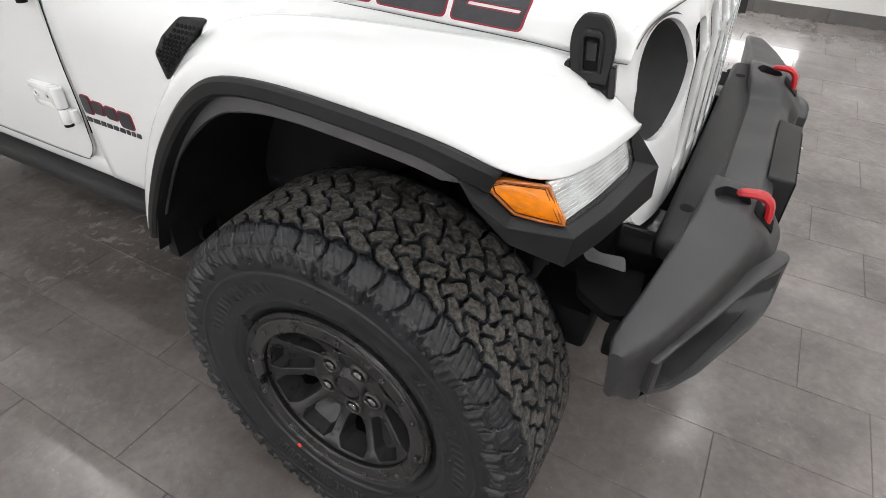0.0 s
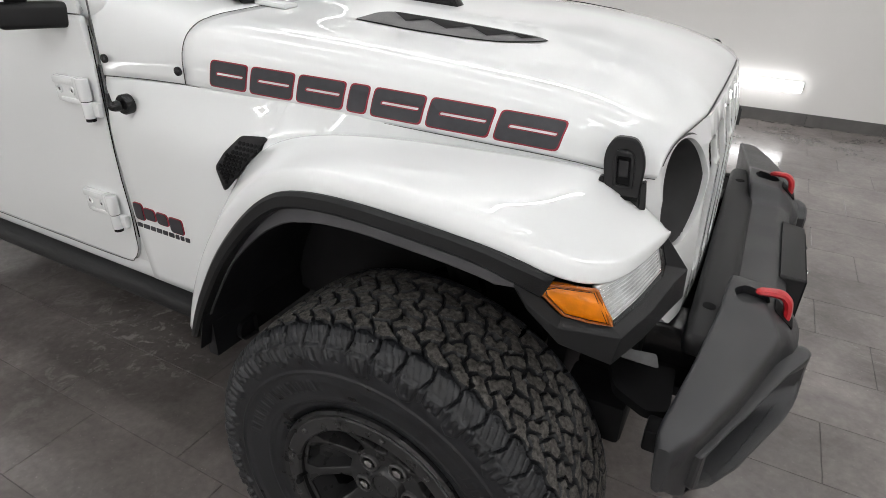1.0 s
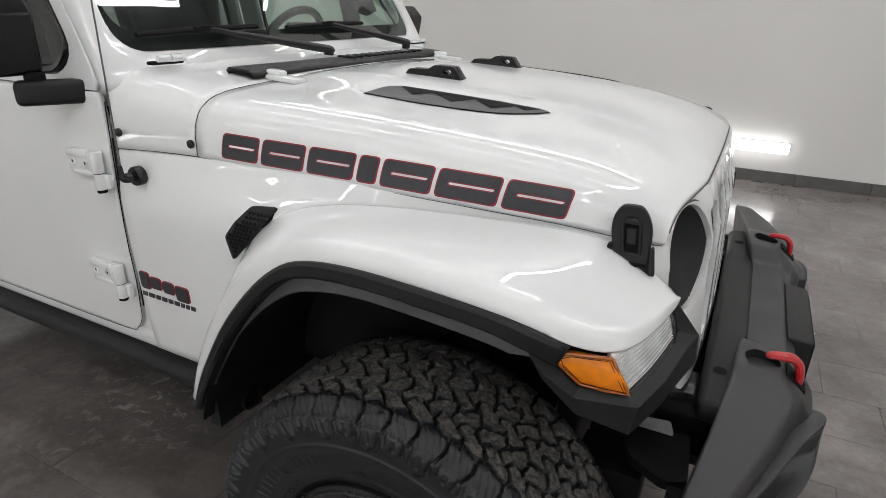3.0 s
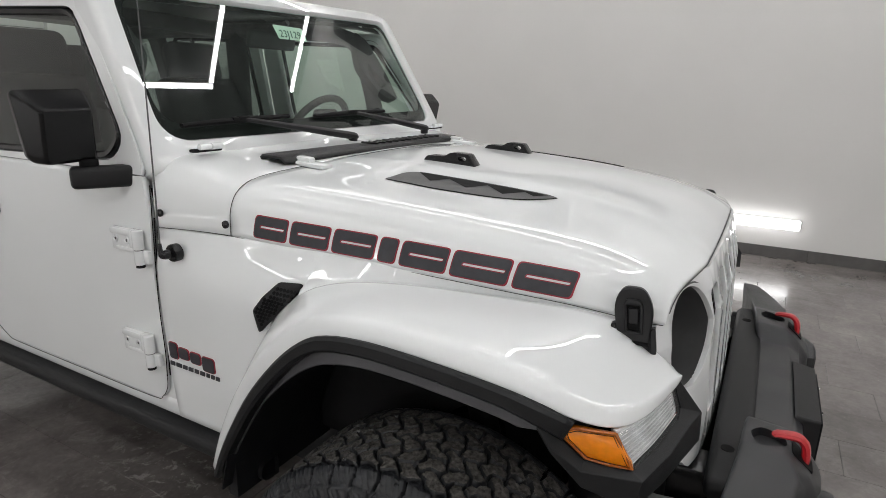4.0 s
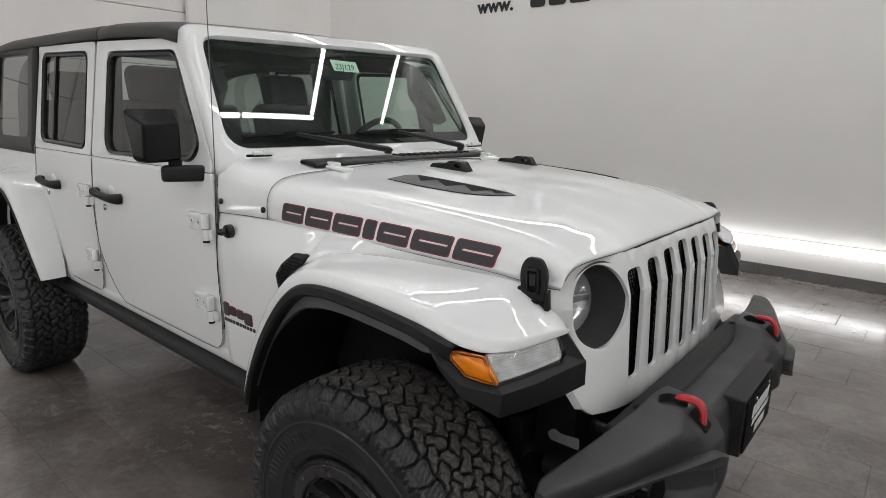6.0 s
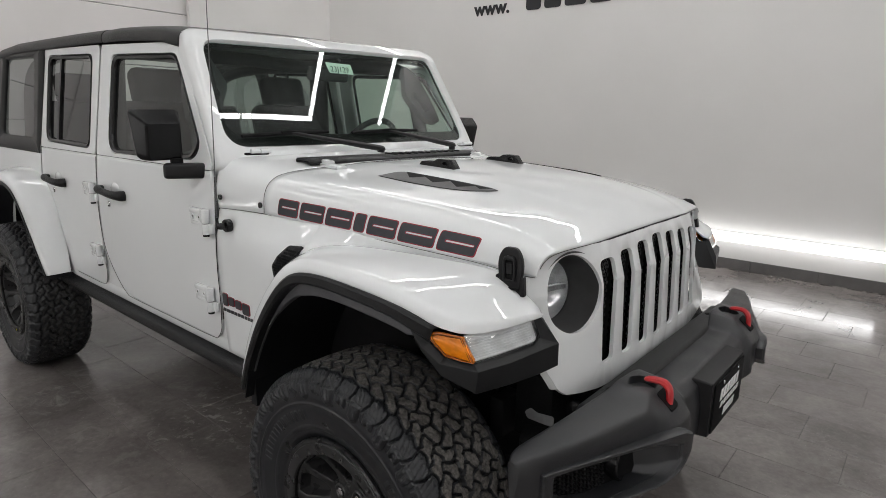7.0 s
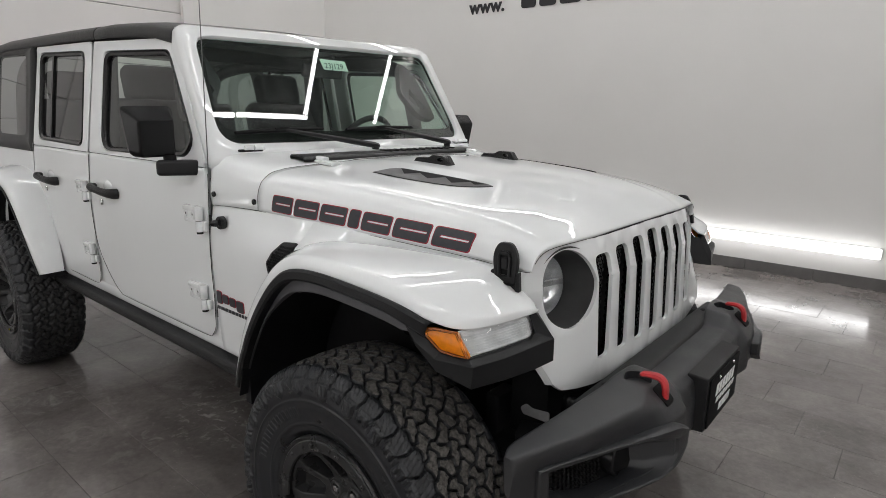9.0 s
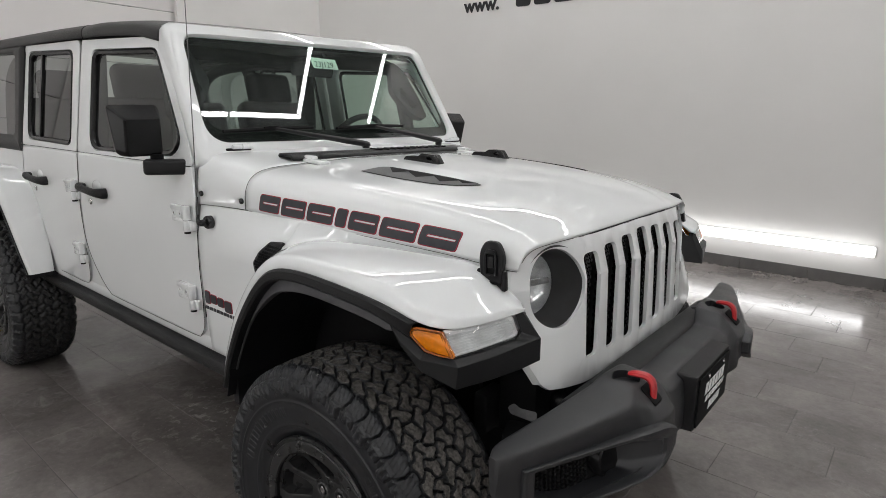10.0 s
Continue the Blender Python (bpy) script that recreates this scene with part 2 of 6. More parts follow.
def dense(P, ku, kv):
    P = catmull(P, ku)
    return np.swapaxes(catmull(np.swapaxes(P, 0, 1), kv), 0, 1)


def sheet(name, P, mat, parent=None, label="", thick=0.0, angle=38, close_u=False, close_v=False, flip=False, bevel=0.0, inner=None):
    P = np.asarray(P, float)
    n, m = P.shape[:2]
    faces = []
    ref = np.array(inner if inner is not None else (P[..., 0].mean() * 0.3 - 0.8, 0.0, 0.75))
    d1, d2 = P[1:, :-1] - P[:-1, :-1], P[:-1, 1:] - P[:-1, :-1]
    flip = float((np.cross(d2, d1) * (P[:-1, :-1] - ref)).sum()) < 0
    for i in range(n if close_u else n - 1):
        for j in range(m if close_v else m - 1):
            a, b, c, d = i * m + j, i * m + (j + 1) % m, ((i + 1) % n) * m + (j + 1) % m, ((i + 1) % n) * m + j
            faces.append((a, d, c, b) if flip else (a, b, c, d))
    ob = ob_from(name, P.reshape(-1, 3), faces, mat, parent, label, angle=angle)
    if thick:
        s = ob.modifiers.new("thickness", "SOLIDIFY")
        s.thickness, s.offset = thick, -1
    if bevel:
        b = ob.modifiers.new("bevel", "BEVEL")
        b.width, b.segments, b.limit_method, b.angle_limit = bevel, 2, "ANGLE", radians(30)
    w = ob.modifiers.new("normals", "WEIGHTED_NORMAL")
    w.keep_sharp, w.weight = True, 60
    return ob


def mirrored(P):
    P = np.array(P, float)
    P[..., 1] *= -1
    return P


def box(bm, c, s, bevel=0.0, m=None, seg=2):
    r = bmesh.ops.create_cube(bm, size=1.0, matrix=(m or Matrix()) @ Matrix.Translation(c) @ Matrix.Diagonal((*s, 1)))
    if bevel:
        es = list({e for v in r["verts"] for e in v.link_edges})
        bmesh.ops.bevel(bm, geom=es, offset=bevel, segments=seg, affect="EDGES", profile=0.5)


def cyl(bm, m, r, h, seg=24, r2=None, bevel=0.0):
    g = bmesh.ops.create_cone(bm, cap_ends=True, segments=seg, radius1=r, radius2=r if r2 is None else r2, depth=h, matrix=m)
    if bevel:
        es = [e for e in {e for v in g["verts"] for e in v.link_edges} if any(len(f.verts) > 4 for f in e.link_faces)]
        bmesh.ops.bevel(bm, geom=es, offset=bevel, segments=2, affect="EDGES", profile=0.5)


def tube(path, radius, seg=10, k=4, flat=1.0, cap=True):
    """Verts and faces of a tube along a path; radius may vary."""
    p = catmull(np.array(path, float), k)
    rad = np.interp(np.linspace(0, 1, len(p)), np.linspace(0, 1, len(np.atleast_1d(radius))), np.atleast_1d(radius)) if np.ndim(radius) else np.full(len(p), radius)
    tang = np.gradient(p, axis=0)
    tang /= np.linalg.norm(tang, axis=1)[:, None]
    ref = np.array([0, 0, 1.0]) if abs(tang[0][2]) < 0.9 else np.array([1.0, 0, 0])
    verts, faces = [], []
    for i in range(len(p)):
        a = np.cross(tang[i], ref)
        a /= np.linalg.norm(a)
        b = np.cross(a, tang[i])
        ref = b
        for q in range(seg):
            w = 2 * math.pi * q / seg
            verts.append(p[i] + rad[i] * (math.cos(w) * a + flat * math.sin(w) * b))
    for i in range(len(p) - 1):
        for q in range(seg):
            faces.append((i * seg + q, i * seg + (q + 1) % seg, (i + 1) * seg + (q + 1) % seg, (i + 1) * seg + q))
    if cap:
        faces.append(tuple(range(seg))[::-1])
        faces.append(tuple((len(p) - 1) * seg + q for q in range(seg)))
    return verts, faces


def rounded(pts, r, n=5):
    """A closed 2D outline with rounded corners."""
    out = []
    for i, p in enumerate(pts):
        p, a, b = Vector(p[:2]), Vector(pts[i - 1][:2]), Vector(pts[(i + 1) % len(pts)][:2])
        rr = p3 if (p3 := (pts[i][2] if len(pts[i]) > 2 else None)) is not None else r
        d1, d2 = (a - p), (b - p)
        k = min(rr, d1.length * 0.49, d2.length * 0.49)
        s, e = p + d1.normalized() * k, p + d2.normalized() * k
        for t in range(n + 1):
            t /= n
            out.append(tuple((1 - t) ** 2 * s + 2 * t * (1 - t) * p + t * t * e))
    return out


def resample(loop, n, start=None):
    """n points evenly round a closed 2D loop, beginning nearest to start."""
    L = np.array(loop, float)
    C = np.concatenate([L, L[:1]])
    d = np.concatenate([[0], np.cumsum(np.linalg.norm(np.diff(C, axis=0), axis=1))])
    s = np.linspace(0, d[-1], n, endpoint=False)
    R = np.stack([np.interp(s, d, C[:, i]) for i in range(C.shape[1])], 1)
    if start is not None:
        R = np.roll(R, -int(np.argmin(((R - np.array(start)) ** 2).sum(1))), axis=0)
    return R


def filled(outer, holes=(), cuts=()):
    """A flat bmesh in the plane (u, v) from an outline with holes; cuts: (point, normal) lines that split it."""
    bm = bmesh.new()
    edges = []
    for loop in (outer, *holes):
        vs = [bm.verts.new((p[0], p[1], 0)) for p in loop]
        edges += [bm.edges.new((vs[i - 1], vs[i])) for i in range(len(vs))]
    bmesh.ops.triangle_fill(bm, use_beauty=True, edges=edges)
    for co, no in cuts:
        bmesh.ops.bisect_plane(bm, geom=list(bm.verts) + list(bm.edges) + list(bm.faces), plane_co=co, plane_no=no)
    return bm


def thicken(ob, t, offset=-1):
    s = ob.modifiers.new("thickness", "SOLIDIFY")
    s.thickness, s.offset = t, offset
    return ob


def prism(bm, loop, to3, depth):
    """A solid from a 2D loop; to3(u, v, w) gives the place, w from 0 to depth."""
    a = [bm.verts.new(to3(u, v, 0)) for u, v in loop]
    b = [bm.verts.new(to3(u, v, depth)) for u, v in loop]
    bm.faces.new(a)
    bm.faces.new(b[::-1])
    for i in range(len(a)):
        bm.faces.new((a[i - 1], b[i - 1], b[i], a[i]))


# ---- the room ----
def slab(name, lo, hi, mat, kind="structure", label="", category=""):
    bm = bmesh.new()
    box(bm, [(a + b) / 2 for a, b in zip(lo, hi)], [b - a for a, b in zip(lo, hi)])
    ob = part(name, bm, mat, smooth=False)
    return tagged(ob, label, category, kind=kind)


X1, Y0 = 8.0, -7.0
floor = slab("floor", (WALL_X - 0.2, Y0 - 0.2, -0.15), (X1 + 0.2, WALL_Y + 0.2, -0.003), GROUT, label="floor of grey stone-look tiles laid in a third bond", category="floor")
slab("wall_north", (WALL_X - 0.2, WALL_Y, 0), (X1 + 0.2, WALL_Y + 0.2, CEIL), WALLPAINT, label="plain white painted showroom wall", category="wall")
# south and east walls are unseen, added for bounce and reflections
slab("wall_south", (WALL_X - 0.2, Y0 - 0.2, 0), (X1 + 0.2, Y0, CEIL), WALLPAINT, label="unseen white wall added to close the room", category="wall")
slab("wall_east", (X1, Y0, 0), (X1 + 0.2, WALL_Y, CEIL), WALLPAINT, label="unseen white wall added to close the room", category="wall")
DOOR_Y0, DOOR_Y1, DOOR_Z = -2.2, 2.45, 4.2
slab("wall_west", (WALL_X - 0.2, DOOR_Y1, 0), (WALL_X, WALL_Y, CEIL), WALLPAINT, label="white wall beside the garage door", category="wall")
slab("wall_west_south", (WALL_X - 0.2, Y0, 0), (WALL_X, DOOR_Y0, CEIL), WALLPAINT, label="white wall beside the garage door", category="wall")
slab("wall_west_lintel", (WALL_X - 0.2, DOOR_Y0, DOOR_Z), (WALL_X, DOOR_Y1, CEIL), WALLPAINT, label="white wall above the garage door", category="wall")
slab("ceiling", (WALL_X - 0.2, Y0 - 0.2, CEIL), (X1 + 0.2, WALL_Y + 0.2, CEIL + 0.2), CEILPAINT, label="dark painted ceiling", category="ceiling")
slab("door_frame", (WALL_X - 0.02, DOOR_Y1 - 0.13, 0), (WALL_X + 0.05, DOOR_Y1 + 0.02, DOOR_Z), DOORPAINT, label="white jamb of the garage door", category="door frame")
gdoor = tagged(new("door_1"), "white sectional garage door, closed", "garage door", kind="structure")
for i in range(6):
    bm = bmesh.new()
    box(bm, (WALL_X - 0.08, (DOOR_Y0 + DOOR_Y1) / 2, (i + 0.5) * DOOR_Z / 6), (0.05, DOOR_Y1 - DOOR_Y0, DOOR_Z / 6 - 0.008), 0.006)
    part("panel", bm, DOORPAINT, gdoor, smooth=False)

# skirting tiles along the wall under the light bar
skirt = slab("baseboard", (WALL_X, WALL_Y - 0.008, 0), (X1, WALL_Y, 0.108), GROUT, label="dark grey tile skirting", category="skirting")
bm = bmesh.new()
box(bm, (0, 0, 0), (0.606, 0.012, 0.11), 0.0015, seg=1)
base_piece = part("skirting_tile", bm, BASEMAT, skirt, smooth=False)
base_me = base_piece.data
base_piece.matrix_basis = pose(WALL_X + 0.32, WALL_Y - 0.012, 0.055)
for i in range(1, 24):
    o = new("skirting_tile", base_me)
    o.parent, o.matrix_basis = skirt, pose(WALL_X + 0.32 + i * 0.6125, WALL_Y - 0.012, 0.055)

# light bar on the wall near the floor
bar = tagged(new("light_bar"), "long white linear LED lamp low on the wall", "wall lamp")
bm = bmesh.new()
box(bm, ((WALL_X + 0.4 + 0.875) / 2, WALL_Y - 0.022, 0.347), (0.875 - WALL_X - 0.4, 0.034, 0.090), 0.01)
part("housing", bm, WALLPAINT, bar)
bm = bmesh.new()
box(bm, ((WALL_X + 0.41 + 0.868) / 2, WALL_Y - 0.056, 0.347), (0.868 - WALL_X - 0.41, 0.038, 0.100), 0.014)
part("diffuser", bm, LEDBAR, bar, "glowing white diffuser")


# unseen bar added on the south wall to brighten the car's side
for lo, hi in (((WALL_X + 0.4, Y0 + 0.005, 0.297), (X1 - 0.4, Y0 + 0.07, 0.397)),):
    other = tagged(new("light_bar"), "long white linear LED lamp low on the wall", "wall lamp")
    bm = bmesh.new()
    box(bm, [(a + b) / 2 for a, b in zip(lo, hi)], [b - a for a, b in zip(lo, hi)], 0.014)
    part("diffuser", bm, LEDBAR_FILL, other, "glowing white diffuser")


# LED strips under the ceiling, in long rectangles
def strip(a, b, z=CEIL - 0.06, w=0.055):
    lamp = tagged(new("ceiling_light"), "slim white linear LED lamp under the dark ceiling", "ceiling lamp", group="ceiling lamps")
    ax = 0 if abs(a[0] - b[0]) > abs(a[1] - b[1]) else 1
    c, s = [(a[0] + b[0]) / 2, (a[1] + b[1]) / 2, z], [w, w, 0.03]
    s[ax] = abs(a[ax] - b[ax])
    bm = bmesh.new()
    box(bm, c, s, 0.006)
    part("diffuser", bm, LED, lamp, "glowing white diffuser")
    s[2] = 0.024
    bm = bmesh.new()
    box(bm, (c[0], c[1], z + 0.03), s, 0.004)
    part("housing", bm, WALLPAINT, lamp)


for y0, y1 in ((0.2, 2.90), (-4.3, -1.2)):
    strip((-6.2, y1), (1.37, y1))
    strip((-6.2, y0), (1.37, y0))
    strip((1.42, y1 - 1.16), (1.42, y1 + 0.03))
    strip((1.42, y0 - 0.03), (1.42, y1 - 1.20))
    # unseen strips added over the east end of the room
    strip((3.2, y1), (7.4, y1))
    strip((3.2, y0), (7.4, y0))
    strip((3.17, y0 - 0.03), (3.17, y1 + 0.03))
strip((-6.6, WALL_Y - 0.28), (1.42, WALL_Y - 0.28))
# unseen strip added near the south wall
strip((-6.2, -6.0), (6.5, -6.0))


# lettering on the wall; brand words as plain bars
def text_mesh(name, body, size, mat, m, parent, depth=0.004, label="", shear=0.0, offset=0.0):
    cu = bpy.data.curves.new("lettering", "FONT")
    cu.body, cu.size, cu.extrude, cu.shear, cu.offset = body, size, depth, shear, offset
    t = bpy.data.objects.new("lettering", cu)
    scene.collection.objects.link(t)
    bpy.context.view_layer.update()
    me = bpy.data.meshes.new_from_object(t.evaluated_get(bpy.context.evaluated_depsgraph_get()))
    bpy.data.objects.remove(t)
    me.materials.clear()
    me.materials.append(mat)
    ob = new(name, me)
    ob.parent, ob.matrix_basis = parent, m
    if label:
        ob["label"] = label
    return ob


sign = tagged(new("wall_sign"), "black lettering applied to the white wall", "wall sign")
text_mesh("lettering", "www.", 0.235, SIGN, pose(-3.97, WALL_Y - 0.006, 2.838, 90, 0, 0), sign, 0.006, offset=0.006)


def bars(x0, z0, h, widths, gap=0.06, lean=0.0):
    """A row of plain bars for words."""
    x = x0
    for w in widths:
        loop = rounded([(x, z0), (x + w, z0), (x + w + lean, z0 + h), (x + lean, z0 + h)], 0.05 * h / 0.3)
        bm = filled(loop)
        for v in bm.verts:
            v.co = (v.co.x, WALL_Y - 0.004, v.co.y)
        thicken(part("letter_bar", bm, SIGN, sign, smooth=False, face=(0, -1, 0)), 0.008, 1)
        x += w + gap


bars(-3.16, 2.835, 0.27, (0.21, 0.23, 0.28, 0.28, 0.09, 0.22, 0.24, 0.23, 0.21, 0.25, 0.05, 0.2, 0.21, 0.3), 0.05)
bars(-3.6, 3.42, 0.56, (0.40, 0.40, 0.36, 0.44, 0.46, 0.44, 0.34, 0.16, 0.42, 0.36), 0.14, 0.12)
bars(-3.9, 4.25, 0.80, (0.46, 0.52, 0.64, 0.64, 0.22, 0.50), 0.20, 0.16)

# ---- the vehicle ----
car = tagged(new("off_road_vehicle"), "white four-door off-road vehicle with black hardtop and large tyres", "car")
AX, AZ = -3.008, 0.43


def side_y(z):
    return float(np.interp(z, (0.55, 0.66, 0.80, 1.0, 1.12, 1.25, 1.34, 1.80), (-0.765, -0.777, -0.788, -0.795, -0.795, -0.788, -0.780, -0.708)))


# hood: half profiles from the seam to the middle
HOOD = [
    (-0.622, [(-0.735, 1.190), (-0.730, 1.255), (-0.700, 1.300), (-0.630, 1.324), (-0.470, 1.334), (-0.24, 1.340), (0, 1.342)]),
    (-0.45, [(-0.722, 1.184), (-0.716, 1.245), (-0.686, 1.290), (-0.620, 1.315), (-0.470, 1.326), (-0.24, 1.335), (0, 1.338)]),
    (-0.20, [(-0.700, 1.176), (-0.692, 1.232), (-0.665, 1.274), (-0.605, 1.299), (-0.460, 1.312), (-0.24, 1.324), (0, 1.328)]),
    (0.05, [(-0.678, 1.166), (-0.669, 1.214), (-0.643, 1.252), (-0.588, 1.276), (-0.440, 1.292), (-0.24, 1.306), (0, 1.312)]),
    (0.22, [(-0.657, 1.157), (-0.645, 1.200), (-0.620, 1.233), (-0.568, 1.254), (-0.420, 1.269), (-0.24, 1.281), (0, 1.286)]),
    (0.34, [(-0.640, 1.146), (-0.627, 1.186), (-0.604, 1.212), (-0.552, 1.230), (-0.400, 1.243), (-0.24, 1.251), (0, 1.254)]),
    (0.405, [(-0.630, 1.140), (-0.618, 1.174), (-0.594, 1.197), (-0.540, 1.212), (-0.390, 1.220), (-0.24, 1.225), (0, 1.226)]),
    (0.432, [(-0.626, 1.140), (-0.613, 1.170), (-0.588, 1.190), (-0.532, 1.201), (-0.385, 1.205), (-0.24, 1.208), (0, 1.209)]),
    (0.436, [(-0.624, 1.140), (-0.611, 1.164), (-0.585, 1.182), (-0.530, 1.192), (-0.383, 1.196), (-0.24, 1.198), (0, 1.199)]),
]
# the raised middle of the hood: flanks at the vents, flat between them, an even crown towards the front
rows = []
for x, prof in HOOD:
    k = float(np.interp(x, (-0.622, -0.45, 0.22, 0.34, 0.405, 0.432, 0.436), (0.35, 1.0, 1.0, 0.85, 0.5, 0.2, 0.1)))
    ys, zp = [p[0] for p in prof], [p[1] for p in prof]
    crown = float(np.interp(x, (-0.08, 0.20), (0.0, 1.0)))
    row = [(x, y, z) for y, z in prof[:4]]
    for y, flank, soft in ((ys[4], 0.0, 0.0070), (-0.315, 0.014, 0.0115), (-0.24, 0.016, 0.0142), (0.0, 0.019, 0.019)):
        row.append((x, y, float(np.interp(y, ys, zp)) + (flank + (soft - flank) * crown) * k))
    rows.append(row)
H = np.array(rows)
sweep = 0.075 * H[..., 1] ** 2 + 0.22 * np.maximum(0.0, np.abs(H[..., 1]) - 0.37)
H[..., 0] -= 0.5 * sweep * np.clip((H[..., 0] - 0.20) / 0.2, 0, 1)
H = np.concatenate([H, mirrored(H[:, :-1])[:, ::-1]], axis=1)
HD = dense(H, 6, 5)
sheet("hood", HD, PAINT, car, "glossy white hood", thick=0.012)


HOOD_TREE = BVHTree.FromPolygons([tuple(p) for p in HD.reshape(-1, 3)], [(i * HD.shape[1] + j, i * HD.shape[1] + j + 1, (i + 1) * HD.shape[1] + j + 1, (i + 1) * HD.shape[1] + j) for i in range(HD.shape[0] - 1) for j in range(HD.shape[1] - 1)])


def hood_z(x, y):
    """Height of the hood at a place of the plan."""
    hit = HOOD_TREE.ray_cast(Vector((x, y, 2.0)), Vector((0, 0, -1)))[0]
    return hit.z if hit else 1.2


# front fender, with its outer edge O, its inner edge I along the body
FO = [(-0.573, -0.885, 0.623), (-0.505, -0.905, 0.740), (-0.400, -0.925, 0.895), (-0.300, -0.938, 1.010), (-0.220, -0.943, 1.080), (-0.150, -0.945, 1.111), (-0.050, -0.945, 1.121),
      (0.08, -0.943, 1.115), (0.20, -0.940, 1.103), (0.265, -0.934, 1.088), (0.315, -0.915, 1.066), (0.376, -0.888, 1.052), (0.41, -0.80, 1.052), (0.430, -0.70, 1.053), (0.436, -0.655, 1.054)]
FI = [(-0.605, -0.764, 0.640), (-0.560, -0.775, 0.790), (-0.500, -0.781, 0.960), (-0.425, -0.778, 1.068), (-0.335, -0.768, 1.126), (-0.230, -0.735, 1.148), (-0.060, -0.694, 1.150),
      (0.08, -0.679, 1.151), (0.18, -0.665, 1.151), (0.25, -0.655, 1.149), (0.30, -0.648, 1.144), (0.338, -0.643, 1.124), (0.370, -0.640, 1.101), (0.398, -0.640, 1.081), (0.418, -0.640, 1.066)]
FB = [0.0, 0.010, 0.016, 0.018, 0.016, 0.013, 0.011, 0.010, 0.010, 0.010, 0.010, 0.009, 0.007, 0.005, 0.0]


def fender_grid():
    rows = []
    for o, i, b in zip(FO, FI, FB):
        o, i = np.array(o), np.array(i)
        d = i - o
        up = np.array([-0.75 * (o[2] < 1.0), 0, 1.0]) if o[0] < -0.2 else np.array([0, 0, 1.0])
        up = up / np.linalg.norm(up)
        lip = 0.022 if o[0] < 0.3 else 0.008
        row = [o, o + up * lip * 0.7 + np.array([0, 0.002, 0])]
        for v, k in ((0.07, 1.15), (0.2, 1.4), (0.4, 1.4), (0.65, 1.0), (0.85, 0.45), (1.0, 0.0)):
            row.append(o + d * v + up * (b * k + lip * (1 - v) ** 2 * 0.95))
        rows.append(row)
    return dense(np.array(rows), 4, 3)


FG = fender_grid()
ease = np.clip(np.minimum(np.arange(len(FG)) / 6.0, (50 - np.arange(len(FG))) / 10.0), 0, 1)[1:-1, None, None]
for _ in range(14):
    FG[1:-1] += ease * 0.5 * (0.5 * (FG[:-2] + FG[2:]) - FG[1:-1])
sheet("fender", FG, PAINT, car, "white front fender", thick=0.006, flip=True)
sheet("fender", mirrored(FG), PAINT, car, "white front fender", thick=0.006)

def body_y(x, z):
    """The right-hand body side behind the fender: upright below, drawn in towards the hood seam above."""
    w = max(0.0, (z - 1.08) / 0.106)
    return (side_y(z) + 0.002) * (1 - w) + w * float(np.interp(x, (-0.9, -0.8, -0.62, -0.2, 0.05), (-0.787, -0.762, -0.736, -0.701, -0.679)))


# upright strip between the fender and the hood edge; its top is tucked behind the hood
edge_x = HD[:, 0, 0]
STRIPS = []
for x in np.linspace(-0.37, 0.33, 18):
    fy, fz = (float(np.interp(x, FG[:, -1, 0], FG[:, -1, c])) for c in (1, 2))
    hy, hz = (float(np.interp(x, edge_x, HD[:, 0, c])) for c in (1, 2))
    t = min(max((x + 0.37) / 0.22, 0.0), 1.0)
    row = []
    for k in (0.0, 0.3, 0.6, 0.9, 1.0):
        y, z = fy + 0.004 + (hy + 0.003 - fy - 0.004) * k, fz - 0.008 + (hz + 0.004 - fz + 0.008) * k
        row.append((x, y * t + min(body_y(x, z), y + 0.01) * (1 - t), z))
    STRIPS.append(row)
STRIPS = np.array(STRIPS)
for sgn in (-1, 1):
    sheet("fender_strip", STRIPS if sgn < 0 else mirrored(STRIPS), PAINT, car, "white strip between fender and hood", thick=0.003)

# black wheel-arch flare under the fender edge
FLO = FO[:11]


def flare_grid():
    rows = []
    for n, o in enumerate(FLO):
        o = np.array(o)
        a, b = np.array(FLO[max(n - 1, 0)]), np.array(FLO[min(n + 1, len(FLO) - 1)])
        t = b - a
        t /= np.linalg.norm(t)
        nrm = np.cross(t, np.array([0, 1.0, 0]))
        nrm /= np.linalg.norm(nrm)
        if nrm[2] > 0 and o[2] > 0.9 or nrm[0] < 0 and o[2] <= 0.9:
            nrm = -nrm
        w = float(np.interp(n, (0, 2, 5, 8, 10), (0.020, 0.026, 0.031, 0.033, 0.040)))
        f = np.array([0, -1.0, 0])
        rows.append([o + np.array([0, 0.02, 0]) - nrm * 0.002, o + f * 0.004, o + f * 0.010 + nrm * 0.006, o + f * 0.010 + nrm * (w - 0.006), o + f * 0.004 + nrm * w,
                     o - f * 0.020 + nrm * (w + 0.002)])
    return dense(np.array(rows), 4, 1)


FL = flare_grid()
sheet("flare", FL, FLARE, car, "textured black wheel-arch flare", thick=0.008, flip=True)
sheet("flare", mirrored(FL), FLARE, car, "textured black wheel-arch flare", thick=0.008)
lip_n = FL[:, -2] - FL[:, 1]
lip_n[:, 1] = 0
lip_n /= np.linalg.norm(lip_n, axis=1)[:, None]
wl = np.interp(np.arange(len(FL)), (0, 8, 12, 18, 34, 40), (0.0008, 0.002, 0.014, 0.036, 0.038, 0.006))[:, None] * lip_n
